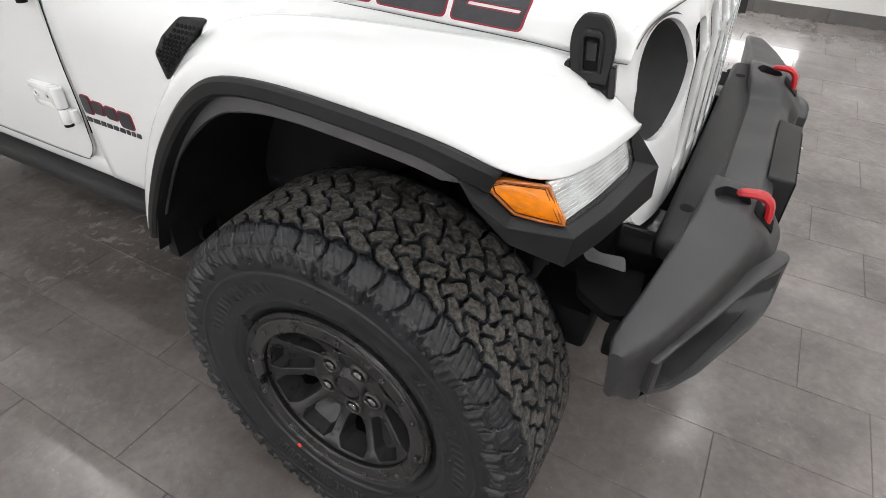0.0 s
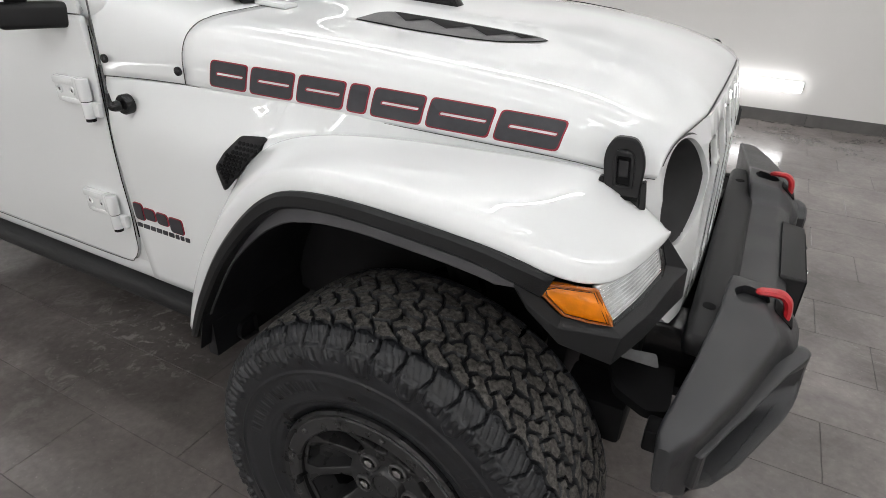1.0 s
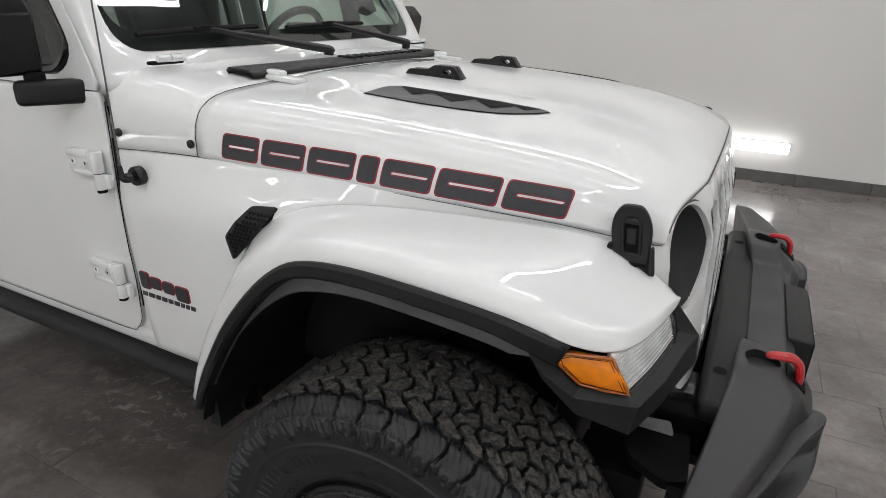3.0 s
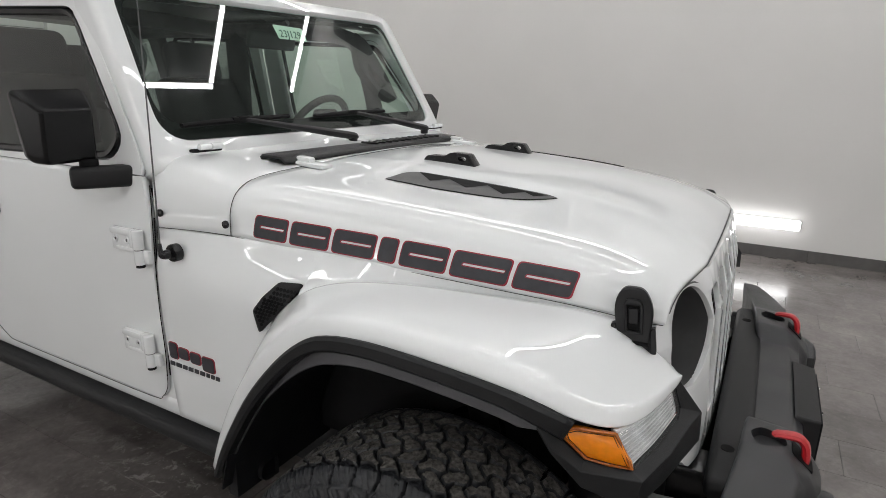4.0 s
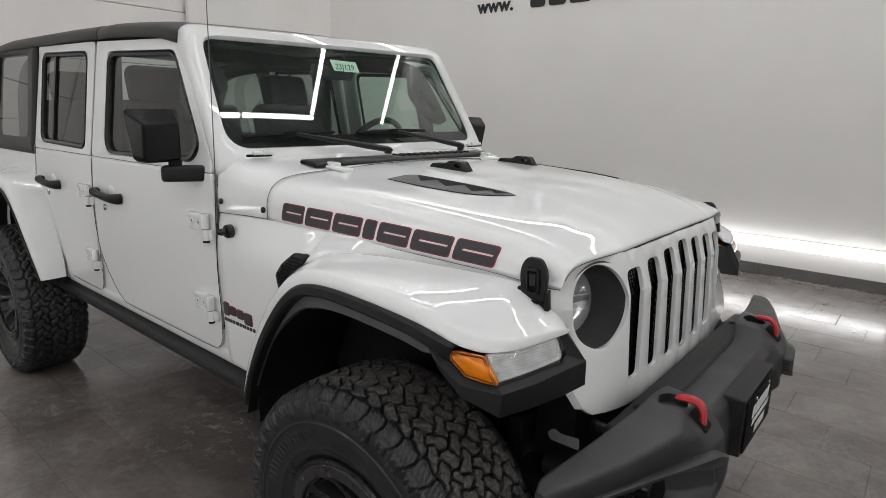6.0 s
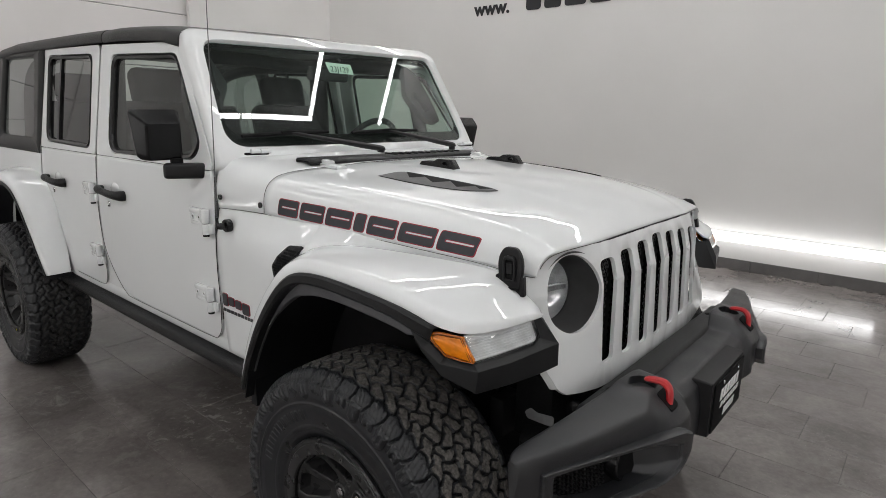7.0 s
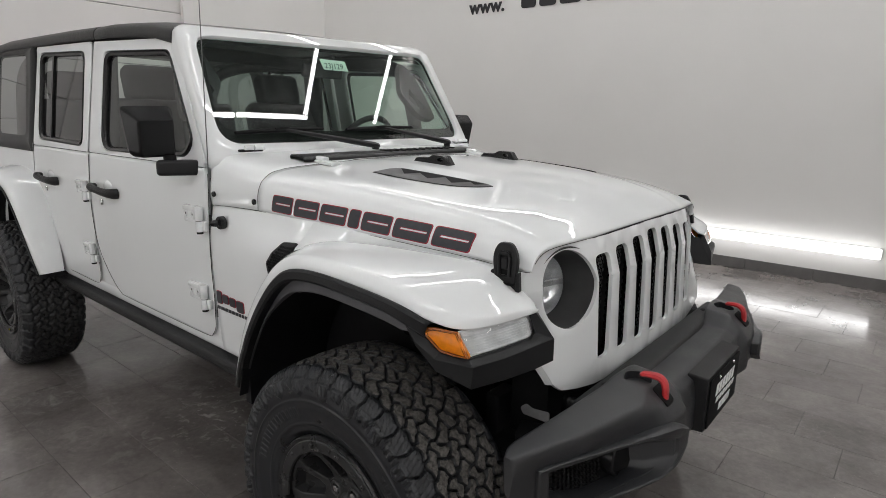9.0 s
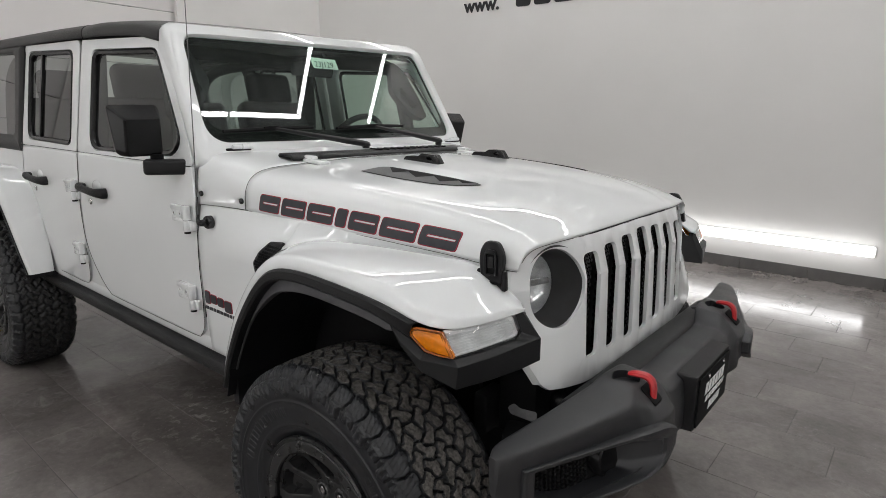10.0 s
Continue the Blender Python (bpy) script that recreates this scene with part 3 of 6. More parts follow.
lipin = np.stack([FL[:, -1], FL[:, -1] + wl * 0.85, FL[:, -1] + wl + np.array([0, 0.006, 0]), FL[:, -1] + wl * 0.8 + np.outer(np.interp(np.arange(len(FL)), (0, 10, 18), (0.006, 0.010, 0.06)), (0, 1, 0))], 1)
sheet("flare_lip", lipin, LINER, car, "grey inner lip of the flare", thick=0.004)
sheet("flare_lip", mirrored(lipin), LINER, car, "grey inner lip of the flare", thick=0.004)

# lamp surround at the fender's front, lenses
SURROUND = [  # lens line, ledge edge, lower edge
    ((0.268, -0.926, 1.064), (0.262, -0.941, 1.054), (0.262, -0.940, 1.048)),
    ((0.290, -0.917, 1.036), (0.284, -0.934, 1.020), (0.283, -0.931, 1.008)),
    ((0.329, -0.900, 0.994), (0.330, -0.918, 0.984), (0.334, -0.917, 0.955)),
    ((0.404, -0.887, 0.993), (0.420, -0.893, 0.982), (0.412, -0.889, 0.926)),
    ((0.428, -0.800, 0.994), (0.446, -0.800, 0.984), (0.440, -0.800, 0.926)),
    ((0.443, -0.700, 0.996), (0.464, -0.690, 0.988), (0.463, -0.700, 0.927)),
    ((0.442, -0.677, 1.008), (0.477, -0.641, 0.992), (0.480, -0.645, 0.936)),
    ((0.429, -0.688, 1.054), (0.432, -0.664, 1.057), (0.428, -0.640, 1.045)),
]


def surround(sgn):
    rows = []
    for t, e, b in SURROUND:
        t, e, b = (np.array(q) for q in (t, e, b))
        back = np.array([-0.05, 0.06, 0.012]) if t[0] > 0.35 else np.array([0.004, 0.045, 0.002])
        rows.append([t + np.array([-0.02, 0.03, 0.0]), t, e, b, b + back])
    P = np.array(rows)
    if sgn > 0:
        P = mirrored(P)
    return sheet("lamp_surround", P, FLARE, car, "textured black plastic lamp surround", bevel=0.008, angle=50, inner=(0.3, sgn * 0.7, 1.0))


surround(-1), surround(1)


def lens(name, quad, mat, sgn, lift=0.004, label=""):
    """quad: top and bottom rows of points, from the wheel arch to the grille."""
    top, bot = (np.array(q, float) for q in quad)
    P = np.stack([top, top * 0.7 + bot * 0.3, top * 0.3 + bot * 0.7, bot], 1)
    P[:, 1:3] += np.array([0.5, -0.8, 0]) * lift
    if sgn > 0:
        P = mirrored(P)
    return sheet(name, dense(P, 4, 4), mat, car, label, thick=0.01, flip=sgn < 0)


AMB = ([(0.293, -0.914, 1.046), (0.310, -0.909, 1.053), (0.345, -0.900, 1.053), (0.373, -0.890, 1.052)], [(0.297, -0.913, 1.034), (0.330, -0.898, 0.998), (0.370, -0.893, 0.996), (0.403, -0.886, 0.996)])
CLR = ([(0.376, -0.888, 1.052), (0.395, -0.840, 1.053), (0.410, -0.780, 1.053), (0.424, -0.710, 1.054), (0.428, -0.692, 1.049)], [(0.406, -0.884, 0.997), (0.424, -0.810, 0.998), (0.436, -0.740, 0.999), (0.442, -0.700, 1.000), (0.440, -0.684, 1.008)])


def edge_loop(quad, k, lift):
    """Closed line round a lens, drawn in by k and lifted off it."""
    loop = np.array(list(quad[0]) + list(quad[1])[::-1], float)
    c = loop.mean(0)
    return c + (loop - c) * (1 - k) + np.array([0.5, -0.8, 0]) * lift


for sgn in (-1, 1):
    am = lens("side_marker", AMB, AMBER, sgn, 0.006, "amber side marker lens with a dark rim")
    for k, lift, r, mat in ((0.04, 0.0035, 0.0030, AMBERDARK), (0.17, 0.0062, 0.0006, DARK)):
        L = edge_loop(AMB, k, lift)
        L = L if sgn < 0 else mirrored(L)
        v, f = tube(np.concatenate([L, L[:1]]), r, 8, 1, cap=False)
        ob_from("lens_rim", v, f, mat, am, angle=60)
    back = lens("turn_signal", [np.array(q) + np.array([-0.006, 0.007, 0]) for q in CLR], LENS, sgn, 0.0, "bright ribbed back of the turn signal")
    cover = lens("lens_cover", CLR, CLEARCOVER, sgn, 0.008, "clear turn-signal cover")
    cover.visible_shadow = False
    # ribs along the lens and the bulb behind them
    for k in range(9):
        f = (k + 0.8) / 9.6
        line = (np.array(CLR[0]) * (1 - f) + np.array(CLR[1]) * f)[:4] + np.array([-0.003, 0.003, 0])
        v, fc = tube(line if sgn < 0 else mirrored(line), 0.0009, 6, 3)
        ob_from("lens_rib", v, fc, LENS, car)

# body side behind the fender, up to the door gap
GAP_F, GAP_B = -0.850, -1.936
zs = np.array([0.632, 0.68, 0.78, 0.88, 0.98, 1.06, 1.12, 1.165, 1.182, 1.192])


def cowl_side(sgn):
    rows = []
    for z in zs:
        xe = float(np.interp(z, (0.64, 0.79, 0.96, 1.07, 1.12, 1.192), (-0.590, -0.545, -0.485, -0.41, -0.365, -0.345)))
        row = []
        for s in (0, 0.2, 0.4, 0.6, 0.8, 1.0):
            x = GAP_F + (xe - GAP_F) * s
            top = float(np.interp(x, HD[:, 0, 0], HD[:, 0, 2])) + 0.003 if x > -0.62 else 1.188
            zz = min(z, top)
            row.append((x, body_y(x, zz) + (0.003 if z > 1.185 else 0.0), zz))
        rows.append(row)
    P = np.array(rows)
    P = P if sgn < 0 else mirrored(P)
    return sheet("body_side", dense(P, 2, 2), PAINT, car, "white body side panel", thick=0.01, flip=sgn > 0)


cowl_side(-1), cowl_side(1)


def cowl_corner(sgn):
    rows = []
    for x in (-0.6255, -0.70, -0.77, -0.82, -0.852):
        e = max(0.0, (x + 0.632) / -0.26)
        rows.append([(x, -0.735 - 0.052 * e ** 1.3, 1.190), (x, -0.730 - 0.053 * e ** 1.3, 1.255), (x, -0.700 - 0.058 * e ** 1.3, 1.301 + 0.034 * e), (x, -0.630 - 0.060 * e, 1.326 + 0.047 * e), (x, -0.50, 1.335 + 0.041 * e), (x, -0.26, 1.342 + 0.040 * e), (x, 0, 1.345 + 0.039 * e)])
    P = np.array(rows)
    P[-2:, :, 0] -= np.array([0.5, 1.0])[:, None] * 0.26 * np.clip(P[-2:, :, 2] - 1.22, 0, 0.12)
    P = P if sgn < 0 else mirrored(P)
    return sheet("cowl", dense(P, 3, 4), PAINT, car, "white cowl panel below the windscreen", thick=0.008, flip=sgn < 0)


cowl_corner(-1), cowl_corner(1)


# doors
def door(name, x0, x1, zb, curve_b, win, outer, sgn, tint):
    """x0 front, x1 back edge; win and outer are loops (x, z) of the window and of the frame round it."""
    dz = [zb, zb + 0.012, zb + 0.045, 0.78, 0.86, 0.96, 1.06, 1.14, 1.22, 1.27, 1.318]
    rows = []
    for k, z in enumerate(dz):
        inset = 0.0
        f0 = (x0 - (0.060, 0.028, 0.004)[k] if k < 3 else x0) - 0.020 * max(0.0, (0.9 - z) / 0.2) ** 1.5 * (z < 0.9) - 0.026 * max(0.0, (z - 1.22) / 0.1) * (name == "front_door")
        b0 = x1 + (0.05 if k == 0 else 0.018 if k == 1 else 0.0) + curve_b(z)
        rows.append([(f0 + (b0 - f0) * s, side_y(z) + (0.006 if s in (0, 1) else 0) + inset, z) for s in (0, 0.006, 0.02, 0.25, 0.5, 0.75, 0.98, 0.994, 1)])
    P = np.array(rows)
    P = P if sgn < 0 else mirrored(P)
    d = sheet(name, dense(P, 3, 1), PAINT, car, "glossy white door", thick=0.03, flip=sgn > 0)
    O, W = resample(outer, 96, outer[0]), resample(win, 96, outer[0])
    lay = [[(x, side_y(z) + 0.004, z) for x, z in O], [(x, side_y(z), z) for x, z in O * 0.96 + W * 0.04], [(x, side_y(z), z) for x, z in O * 0.1 + W * 0.9], [(x, side_y(z) + 0.012, z) for x, z in W]]
    P = np.swapaxes(np.array(lay), 0, 1)
    P = P if sgn < 0 else mirrored(P)
    f = sheet("window_frame", P, PAINT, car, "white upper door frame", thick=0.02, close_u=True, flip=sgn > 0)
    cen = W.mean(0)
    IN = cen + (W - cen) * np.array([0.93, 0.91])
    lay = [[(x, side_y(z) + 0.008, z) for x, z in W * 1.0], [(x, side_y(z) - 0.002, z) for x, z in W * 0.75 + IN * 0.25], [(x, side_y(z) + 0.004, z) for x, z in W * 0.2 + IN * 0.8], [(x, side_y(z) + 0.018, z) for x, z in IN]]
    P = np.swapaxes(np.array(lay), 0, 1)
    P = P if sgn < 0 else mirrored(P)
    sheet("window_seal", P, GLOSSBLACK, car, "black rubber window seal", thick=0.006, close_u=True, flip=sgn > 0)
    bm = filled(resample(IN, 48))
    for v in bm.verts:
        x, z = v.co.x, v.co.y
        v.co = (x, (side_y(z) + 0.016) * (1 if sgn < 0 else -1), z)
    w = part("window_pane", bm, tint, car, "dark side window glass", smooth=False, face=(0, sgn, 0))
    w.visible_shadow = False
    return d


WF = rounded([(-1.800, 1.335, 0.09), (-1.822, 1.769, 0.05), (-1.205, 1.744, 0.04), (-0.968, 1.412, 0.05), (-1.022, 1.352, 0.03)], 0.05)
OF = rounded([(GAP_B, 1.320, 0.001), (GAP_B - 0.012, 1.822, 0.012), (-1.178, 1.790, 0.02), (-0.896, 1.375, 0.01), (-0.874, 1.320, 0.001)], 0.01)
WR = rounded([(-2.640, 1.356, 0.06), (-2.672, 1.806, 0.05), (-2.052, 1.783, 0.05), (-2.020, 1.344, 0.05)], 0.05)
OR = rounded([(-2.722, 1.320, 0.001), (-2.722, 1.840, 0.012), (-1.962, 1.824, 0.012), (-1.948, 1.320, 0.001)], 0.01)
for sgn in (-1, 1):
    door("front_door", GAP_F - 0.006, GAP_B, 0.668, lambda z: 0.20 * max(0.0, (0.86 - z) / 0.19) ** 1.7 if z < 0.86 else 0.0, WF, OF, sgn, SIDEGLASS)
    door("rear_door", GAP_B - 0.010, -2.722, 0.668, lambda z: 0.34 * max(0.0, (1.16 - z) / 0.49) ** 1.4 if z < 1.16 else 0.0, WR, OR, sgn, TINTED)

for sgn in (-1, 1):
    bm = bmesh.new()
    prism(bm, [(-2.464, 1.352), (-2.486, 1.352), (-2.500, 1.58), (-2.502, 1.800), (-2.480, 1.800), (-2.478, 1.58)], lambda u, v, d: (u, -sgn * (side_y(v) + 0.006 + d), v), 0.014)
    part("window_divider", bm, GLOSSBLACK, car, "black upright bar in the rear door window")

# sill under the doors, dark gap filler behind them, rocker rail
for sgn in (-1, 1):
    rows = [[(x, -0.762, 0.690), (x, -0.770, 0.670), (x, -0.770, 0.650), (x, -0.758, 0.618), (x, -0.70, 0.606)] for x in np.linspace(-0.588, -2.50, 8)]
    P = np.array(rows)
    sheet("sill", dense(P if sgn < 0 else mirrored(P), 1, 3), PAINT, car, "white body sill", thick=0.006, flip=sgn < 0)
    rows = [[(x, -0.745, 0.618), (x, -0.786, 0.613), (x, -0.800, 0.602), (x, -0.803, 0.580), (x, -0.790, 0.563), (x, -0.745, 0.560)] for x in np.linspace(-0.50, -2.58, 8)]
    P = np.array(rows)
    sheet("rocker_rail", dense(P if sgn < 0 else mirrored(P), 1, 3), PLASTIC, car, "black rocker rail", close_v=True, flip=sgn < 0)
for sgn in (-1, 1):
    bm = bmesh.new()
    box(bm, (-1.79, sgn * 0.735, 0.98), (1.70, 0.03, 0.64))
    part("door_lining", bm, DARK, car, "dark lining behind the doors", smooth=False)
# plain dark box added to block light from below
bm = bmesh.new()
box(bm, (-2.1, 0, 0.62), (3.0, 1.40, 0.10))
part("underbody", bm, DARK, car, "dark underbody", smooth=False)

for sgn in (-1, 1):
    P = np.array([[(x, side_y(z) + 0.011, z) for z in (0.63, 0.68, 0.76, 0.86)] for x in np.linspace(-0.86, -2.30, 6)])
    sheet("body_tub", P if sgn < 0 else mirrored(P), PAINT, car, "white body below and between the doors", thick=0.006)
# rear quarter, its flare and the wheel arch
for sgn in (-1, 1):
    o = rounded([(-2.732, 1.335, 0.01), (-2.732, 1.15, 0.05), (-2.588, 1.0, 0.05), (-2.506, 0.90, 0.05), (-2.403, 0.80, 0.03), (-2.285, 0.705, 0.01), (-2.25, 0.64, 0.01), (-2.58, 0.64, 0.02), (-2.72, 1.0, 0.1), (-3.0, 1.08, 0.1), (-3.3, 1.0, 0.1), (-3.5, 0.62, 0.02), (-3.68, 0.62, 0.05), (-3.68, 1.29, 0.03)], 0.03)
    bm = filled(o, cuts=(((0, 1.0, 0), (0, 1, 0)), ((0, 1.15, 0), (0, 1, 0))))
    for v in bm.verts:
        x, z = v.co.x, v.co.y
        v.co = (x, side_y(z) * -sgn, z)
    part("rear_quarter", bm, PAINT, car, "white rear quarter panel")
    RO = [(-2.50, -0.90, 0.640), (-2.545, -0.915, 0.76), (-2.60, -0.930, 0.90), (-2.67, -0.938, 1.01), (-2.76, -0.942, 1.085), (-2.90, -0.944, 1.12), (-3.05, -0.944, 1.12), (-3.2, -0.944, 1.10), (-3.32, -0.94, 1.04), (-3.45, -0.93, 0.90), (-3.52, -0.92, 0.70)]
    RI = [(-2.44, -0.795, 0.655), (-2.475, -0.79, 0.78), (-2.53, -0.79, 0.94), (-2.60, -0.785, 1.07), (-2.72, -0.78, 1.155), (-2.88, -0.775, 1.19), (-3.05, -0.775, 1.19), (-3.22, -0.775, 1.175), (-3.38, -0.78, 1.10), (-3.52, -0.785, 0.95), (-3.60, -0.79, 0.70)]
    rows = []
    for a, b in zip(RO, RI):
        a, b = np.array(a), np.array(b)
        cen = np.array([AX, a[1], 0.55])
        u = a - cen
        u /= np.linalg.norm(u)
        rows.append([a, a + u * 0.016, a * 0.92 + b * 0.08 + u * 0.03, a * 0.7 + b * 0.3 + u * 0.028, a * 0.35 + b * 0.65 + u * 0.015, b])
    P = dense(np.array(rows), 3, 3)
    sheet("rear_flare", P if sgn < 0 else mirrored(P), PAINT, car, "white rear wheel-arch flare", thick=0.006, flip=sgn > 0)
    P = []
    for a in RO:
        a = np.array(a)
        u = np.array([AX, a[1], 0.55]) - a
        u /= np.linalg.norm(u)
        P.append([a + np.array([0, -0.004, 0]), a + np.array([0, -0.005, 0]) + u * 0.014, a + np.array([0, 0.06, 0]) + u * 0.03])
    P = dense(np.array(P), 3, 1)
    sheet("flare_edge", P if sgn < 0 else mirrored(P), FLARE, car, "black edge of the rear flare", thick=0.006, flip=sgn > 0)

# dark inner arches
for cx in (0.0, AX):
    for sgn in (-1, 1):
        rows = []
        for y in (-0.90, -0.80, -0.55, -0.50):
            rr = 0.60 if y < -0.52 else 0.2
            rows.append([(cx + math.cos(a) * rr * float(np.interp(a, (2.2, 2.9, 3.3), (0.88, 0.89, 0.93))), y, 0.50 + math.sin(a) * rr) for a in np.linspace(0.95 if cx == 0 else 0.2, math.pi - (0.16 if cx == 0 else 0.22), 20)])
        P = np.array(rows)
        P[..., 2] = np.minimum(P[..., 2], 1.075)
        sheet("inner_arch", P if sgn < 0 else mirrored(P), ARCH, car, "black inner wheel-arch liner", thick=0.005)
bm = bmesh.new()
box(bm, (-0.20, 0, 0.86), (0.78, 0.98, 0.52))
# dark boxes added behind the wheels to hide the floor
box(bm, (-0.45, -0.48, 0.56), (0.62, 0.08, 0.28))
box(bm, (-0.45, 0.48, 0.56), (0.62, 0.08, 0.28))
for sgn in (-1, 1):
    box(bm, (-0.530, sgn * 0.66, 0.62), (0.03, 0.42, 0.12))
part("engine_bay", bm, ARCH, car, "dark inner side of the engine bay", smooth=False)
for sgn in (-1, 1):
    bm = bmesh.new()
    box(bm, (-0.10, sgn * 0.60, 1.10), (0.86, 0.24, 0.02))
    part("fender_liner", bm, DARK, car, "dark liner under the fender", smooth=False)

# windscreen
def ws(y, z, out=0.0):
    rise = 0.035 * min(max((y + 0.68) / 1.34, 0.0), 1.0) * min(max((z - 1.33) / 0.46, 0.0), 1.1)
    top = max(0.0, z - 1.805)
    z += rise
    return (-0.877 - 0.574 * (z - 1.400) - 0.018 * (y / 0.7) ** 2 - 1.1 * top + out * 0.867, y, z + out * 0.498)


GL = rounded([(-0.702, 1.400, 0.09), (-0.656, 1.791, 0.045), (0.656, 1.791, 0.045), (0.702, 1.400, 0.07)], 0.06, 8)
WO = rounded([(-0.768, 1.325, 0.02), (-0.716, 1.846, 0.06), (0.712, 1.846, 0.06), (0.768, 1.325, 0.02)], 0.03, 8)
G1, O1 = resample(GL, 200, (-0.74, 1.43)), resample(WO, 200, (-0.78, 1.375))
lay = [[ws(y * 0.99, z, -0.10) for y, z in O1], [ws(y, z, -0.02) for y, z in O1], [ws(y, z, 0.002) for y, z in O1 * 0.93 + G1 * 0.07], [ws(y, z, 0.010) for y, z in O1 * 0.75 + G1 * 0.25], [ws(y, z, 0.010) for y, z in O1 * 0.12 + G1 * 0.88], [ws(y, z, 0.0) for y, z in G1], [ws(y, z, -0.03) for y, z in G1]]
sheet("windscreen_frame", np.swapaxes(np.array(lay), 0, 1), PAINT, car, "white windscreen frame", close_u=True, angle=50)


def glass_sheet(loop, out, mat, name, label):
    bm = filled(loop, cuts=[((y, 0, 0), (1, 0, 0)) for y in np.linspace(-0.65, 0.65, 14)])
    for v in bm.verts:
        v.co = ws(v.co.x, v.co.y, out)
    o = part(name, bm, mat, car, label, face=(1, 0, 0.5))
    o.visible_shadow = False
    return o


glass_sheet(G1.tolist(), -0.004, GLASS, "windscreen", "clear windscreen glass")
IN = [(y * 0.972, 1.596 + (z - 1.596) * 0.93 + (0.030 if z < 1.55 else 0.0)) for y, z in G1]
bm = filled(G1.tolist(), [IN], cuts=[((y, 0, 0), (1, 0, 0)) for y in np.linspace(-0.65, 0.65, 14)])
for v in bm.verts:
    v.co = ws(v.co.x, v.co.y, -0.008)
part("windscreen_border", bm, BORDER, car, "black printed border of the windscreen")
# stock-number sticker
bm = bmesh.new()
prism(bm, rounded([(-0.082, 1.700), (0.062, 1.697), (0.062, 1.741), (-0.086, 1.746)], 0.004, 2), lambda u, v, d: ws(u, v, -0.006 - d), 0.001)
stick = part("windscreen_sticker", bm, PAPER, car, "pale green paper sticker with handwritten figures")
nrm, upv = Vector((0.867, 0, 0.498)), Vector((-0.498, 0, 0.867))
R = Matrix((Vector((0, 1, 0)), upv, nrm)).transposed().to_4x4()
text_mesh("figures", "23J129", 0.040, INK, Matrix.Translation(ws(-0.074, 1.706, -0.0045)) @ R, stick, 0.0004, shear=0.2)

# roof: front panels and rear hardtop
def roof(name, x0, x1, z0, z1):
    prof = [(-0.716, -0.064), (-0.720, -0.044), (-0.708, -0.016), (-0.66, 0.000), (-0.5, 0.008), (-0.2, 0.016), (0, 0.018)]
    prof += [(-y, z) for y, z in prof[-2::-1]]
    rows = []
    for s in np.linspace(0, 1, 6):
        x, z = x0 + (x1 - x0) * s, z0 + (z1 - z0) * math.sin(s * 1.4) / math.sin(1.4)
        e = 0.016 if (s == 0 and x0 > -1.5) or (s == 1 and x0 < -1.5) else 0.003 if s in (0, 1) else 0.0
        rows.append([(x, y, z + dz - e + 0.012 * (y + 0.7)) for y, dz in prof])
    return sheet(name, dense(np.array(rows), 1, 3), ROOF, car, "black hardtop roof panel", thick=0.03, flip=True)


roof("roof_panel", -1.180, -1.893, 1.848, 1.890)
roof("hardtop", -1.905, -3.52, 1.892, 1.908)
for sgn in (-1, 1):
    o = rounded([(-2.736, 1.283, 0.005), (-3.66, 1.283, 0.02), (-3.54, 1.862, 0.05), (-2.730, 1.862, 0.005)], 0.02)
    w = rounded([(-2.825, 1.365), (-3.46, 1.365), (-3.45, 1.822), (-2.880, 1.812)], 0.05)
    bm = filled(o, [w])
    for v in bm.verts:
        x, z = v.co.x, v.co.y
        v.co = (x, side_y(z) * -sgn * 0.995, z)
    thicken(part("hardtop_side", bm, ROOF, car, "black side of the hardtop"), 0.02, 0)
    bm = filled(rounded([(-2.815, 1.355), (-3.47, 1.355), (-3.46, 1.832), (-2.870, 1.822)], 0.05))
    for v in bm.verts:
        x, z = v.co.x, v.co.y
        v.co = (x, (side_y(z) + 0.012) * sgn * -1.0, z)
    part("window_pane", bm, TINTED, car, "dark tinted quarter window", smooth=False, face=(0, sgn, 0)).visible_shadow = False
bm = bmesh.new()
box(bm, (-3.69, 0, 0.97), (0.05, 1.5, 0.66), 0.02)
part("tailgate", bm, PAINT, car, "white tailgate")

# grille
def grille_x(y, z):
    return 0.492 - 0.05 * max(0.0, z - 0.80) - 0.22 * max(0.0, z - 1.085) - 0.075 * y * y - 0.22 * max(0.0, abs(y) - 0.37) * min(max((z - 0.80) / 0.2, 0.0), 1.0) - 0.8 * max(0.0, abs(y) - 0.60) ** 1.5


half = [(0, 1.200), (-0.30, 1.197), (-0.52, 1.195), (-0.575, 1.184), (-0.616, 1.157), (-0.638, 1.10), (-0.650, 1.02), (-0.645, 0.955), (-0.618, 0.900), (-0.602, 0.868), (-0.588, 0.840), (-0.560, 0.820), (-0.50, 0.806), (-0.40, 0.788), (-0.20, 0.772), (0, 0.770)]
outer = resample(half + [(-y, z) for y, z in half[-2:0:-1]], 150)
holes = []
for k in range(-3, 4):
    y, w = k * 0.1155, 0.0365
    holes.append(rounded([(y - w * 1.06, 1.175 - 0.008 * abs(k), 0.022), (y + w * 1.06, 1.175 - 0.008 * abs(k), 0.022), (y + w, 1.085, 0.04), (y * 1.02 + w * 0.84, 0.842 + 0.004 * abs(k), 0.018), (y * 1.02 - w * 0.84, 0.842 + 0.004 * abs(k), 0.018), (y - w, 1.085, 0.04)], 0.02, 4))
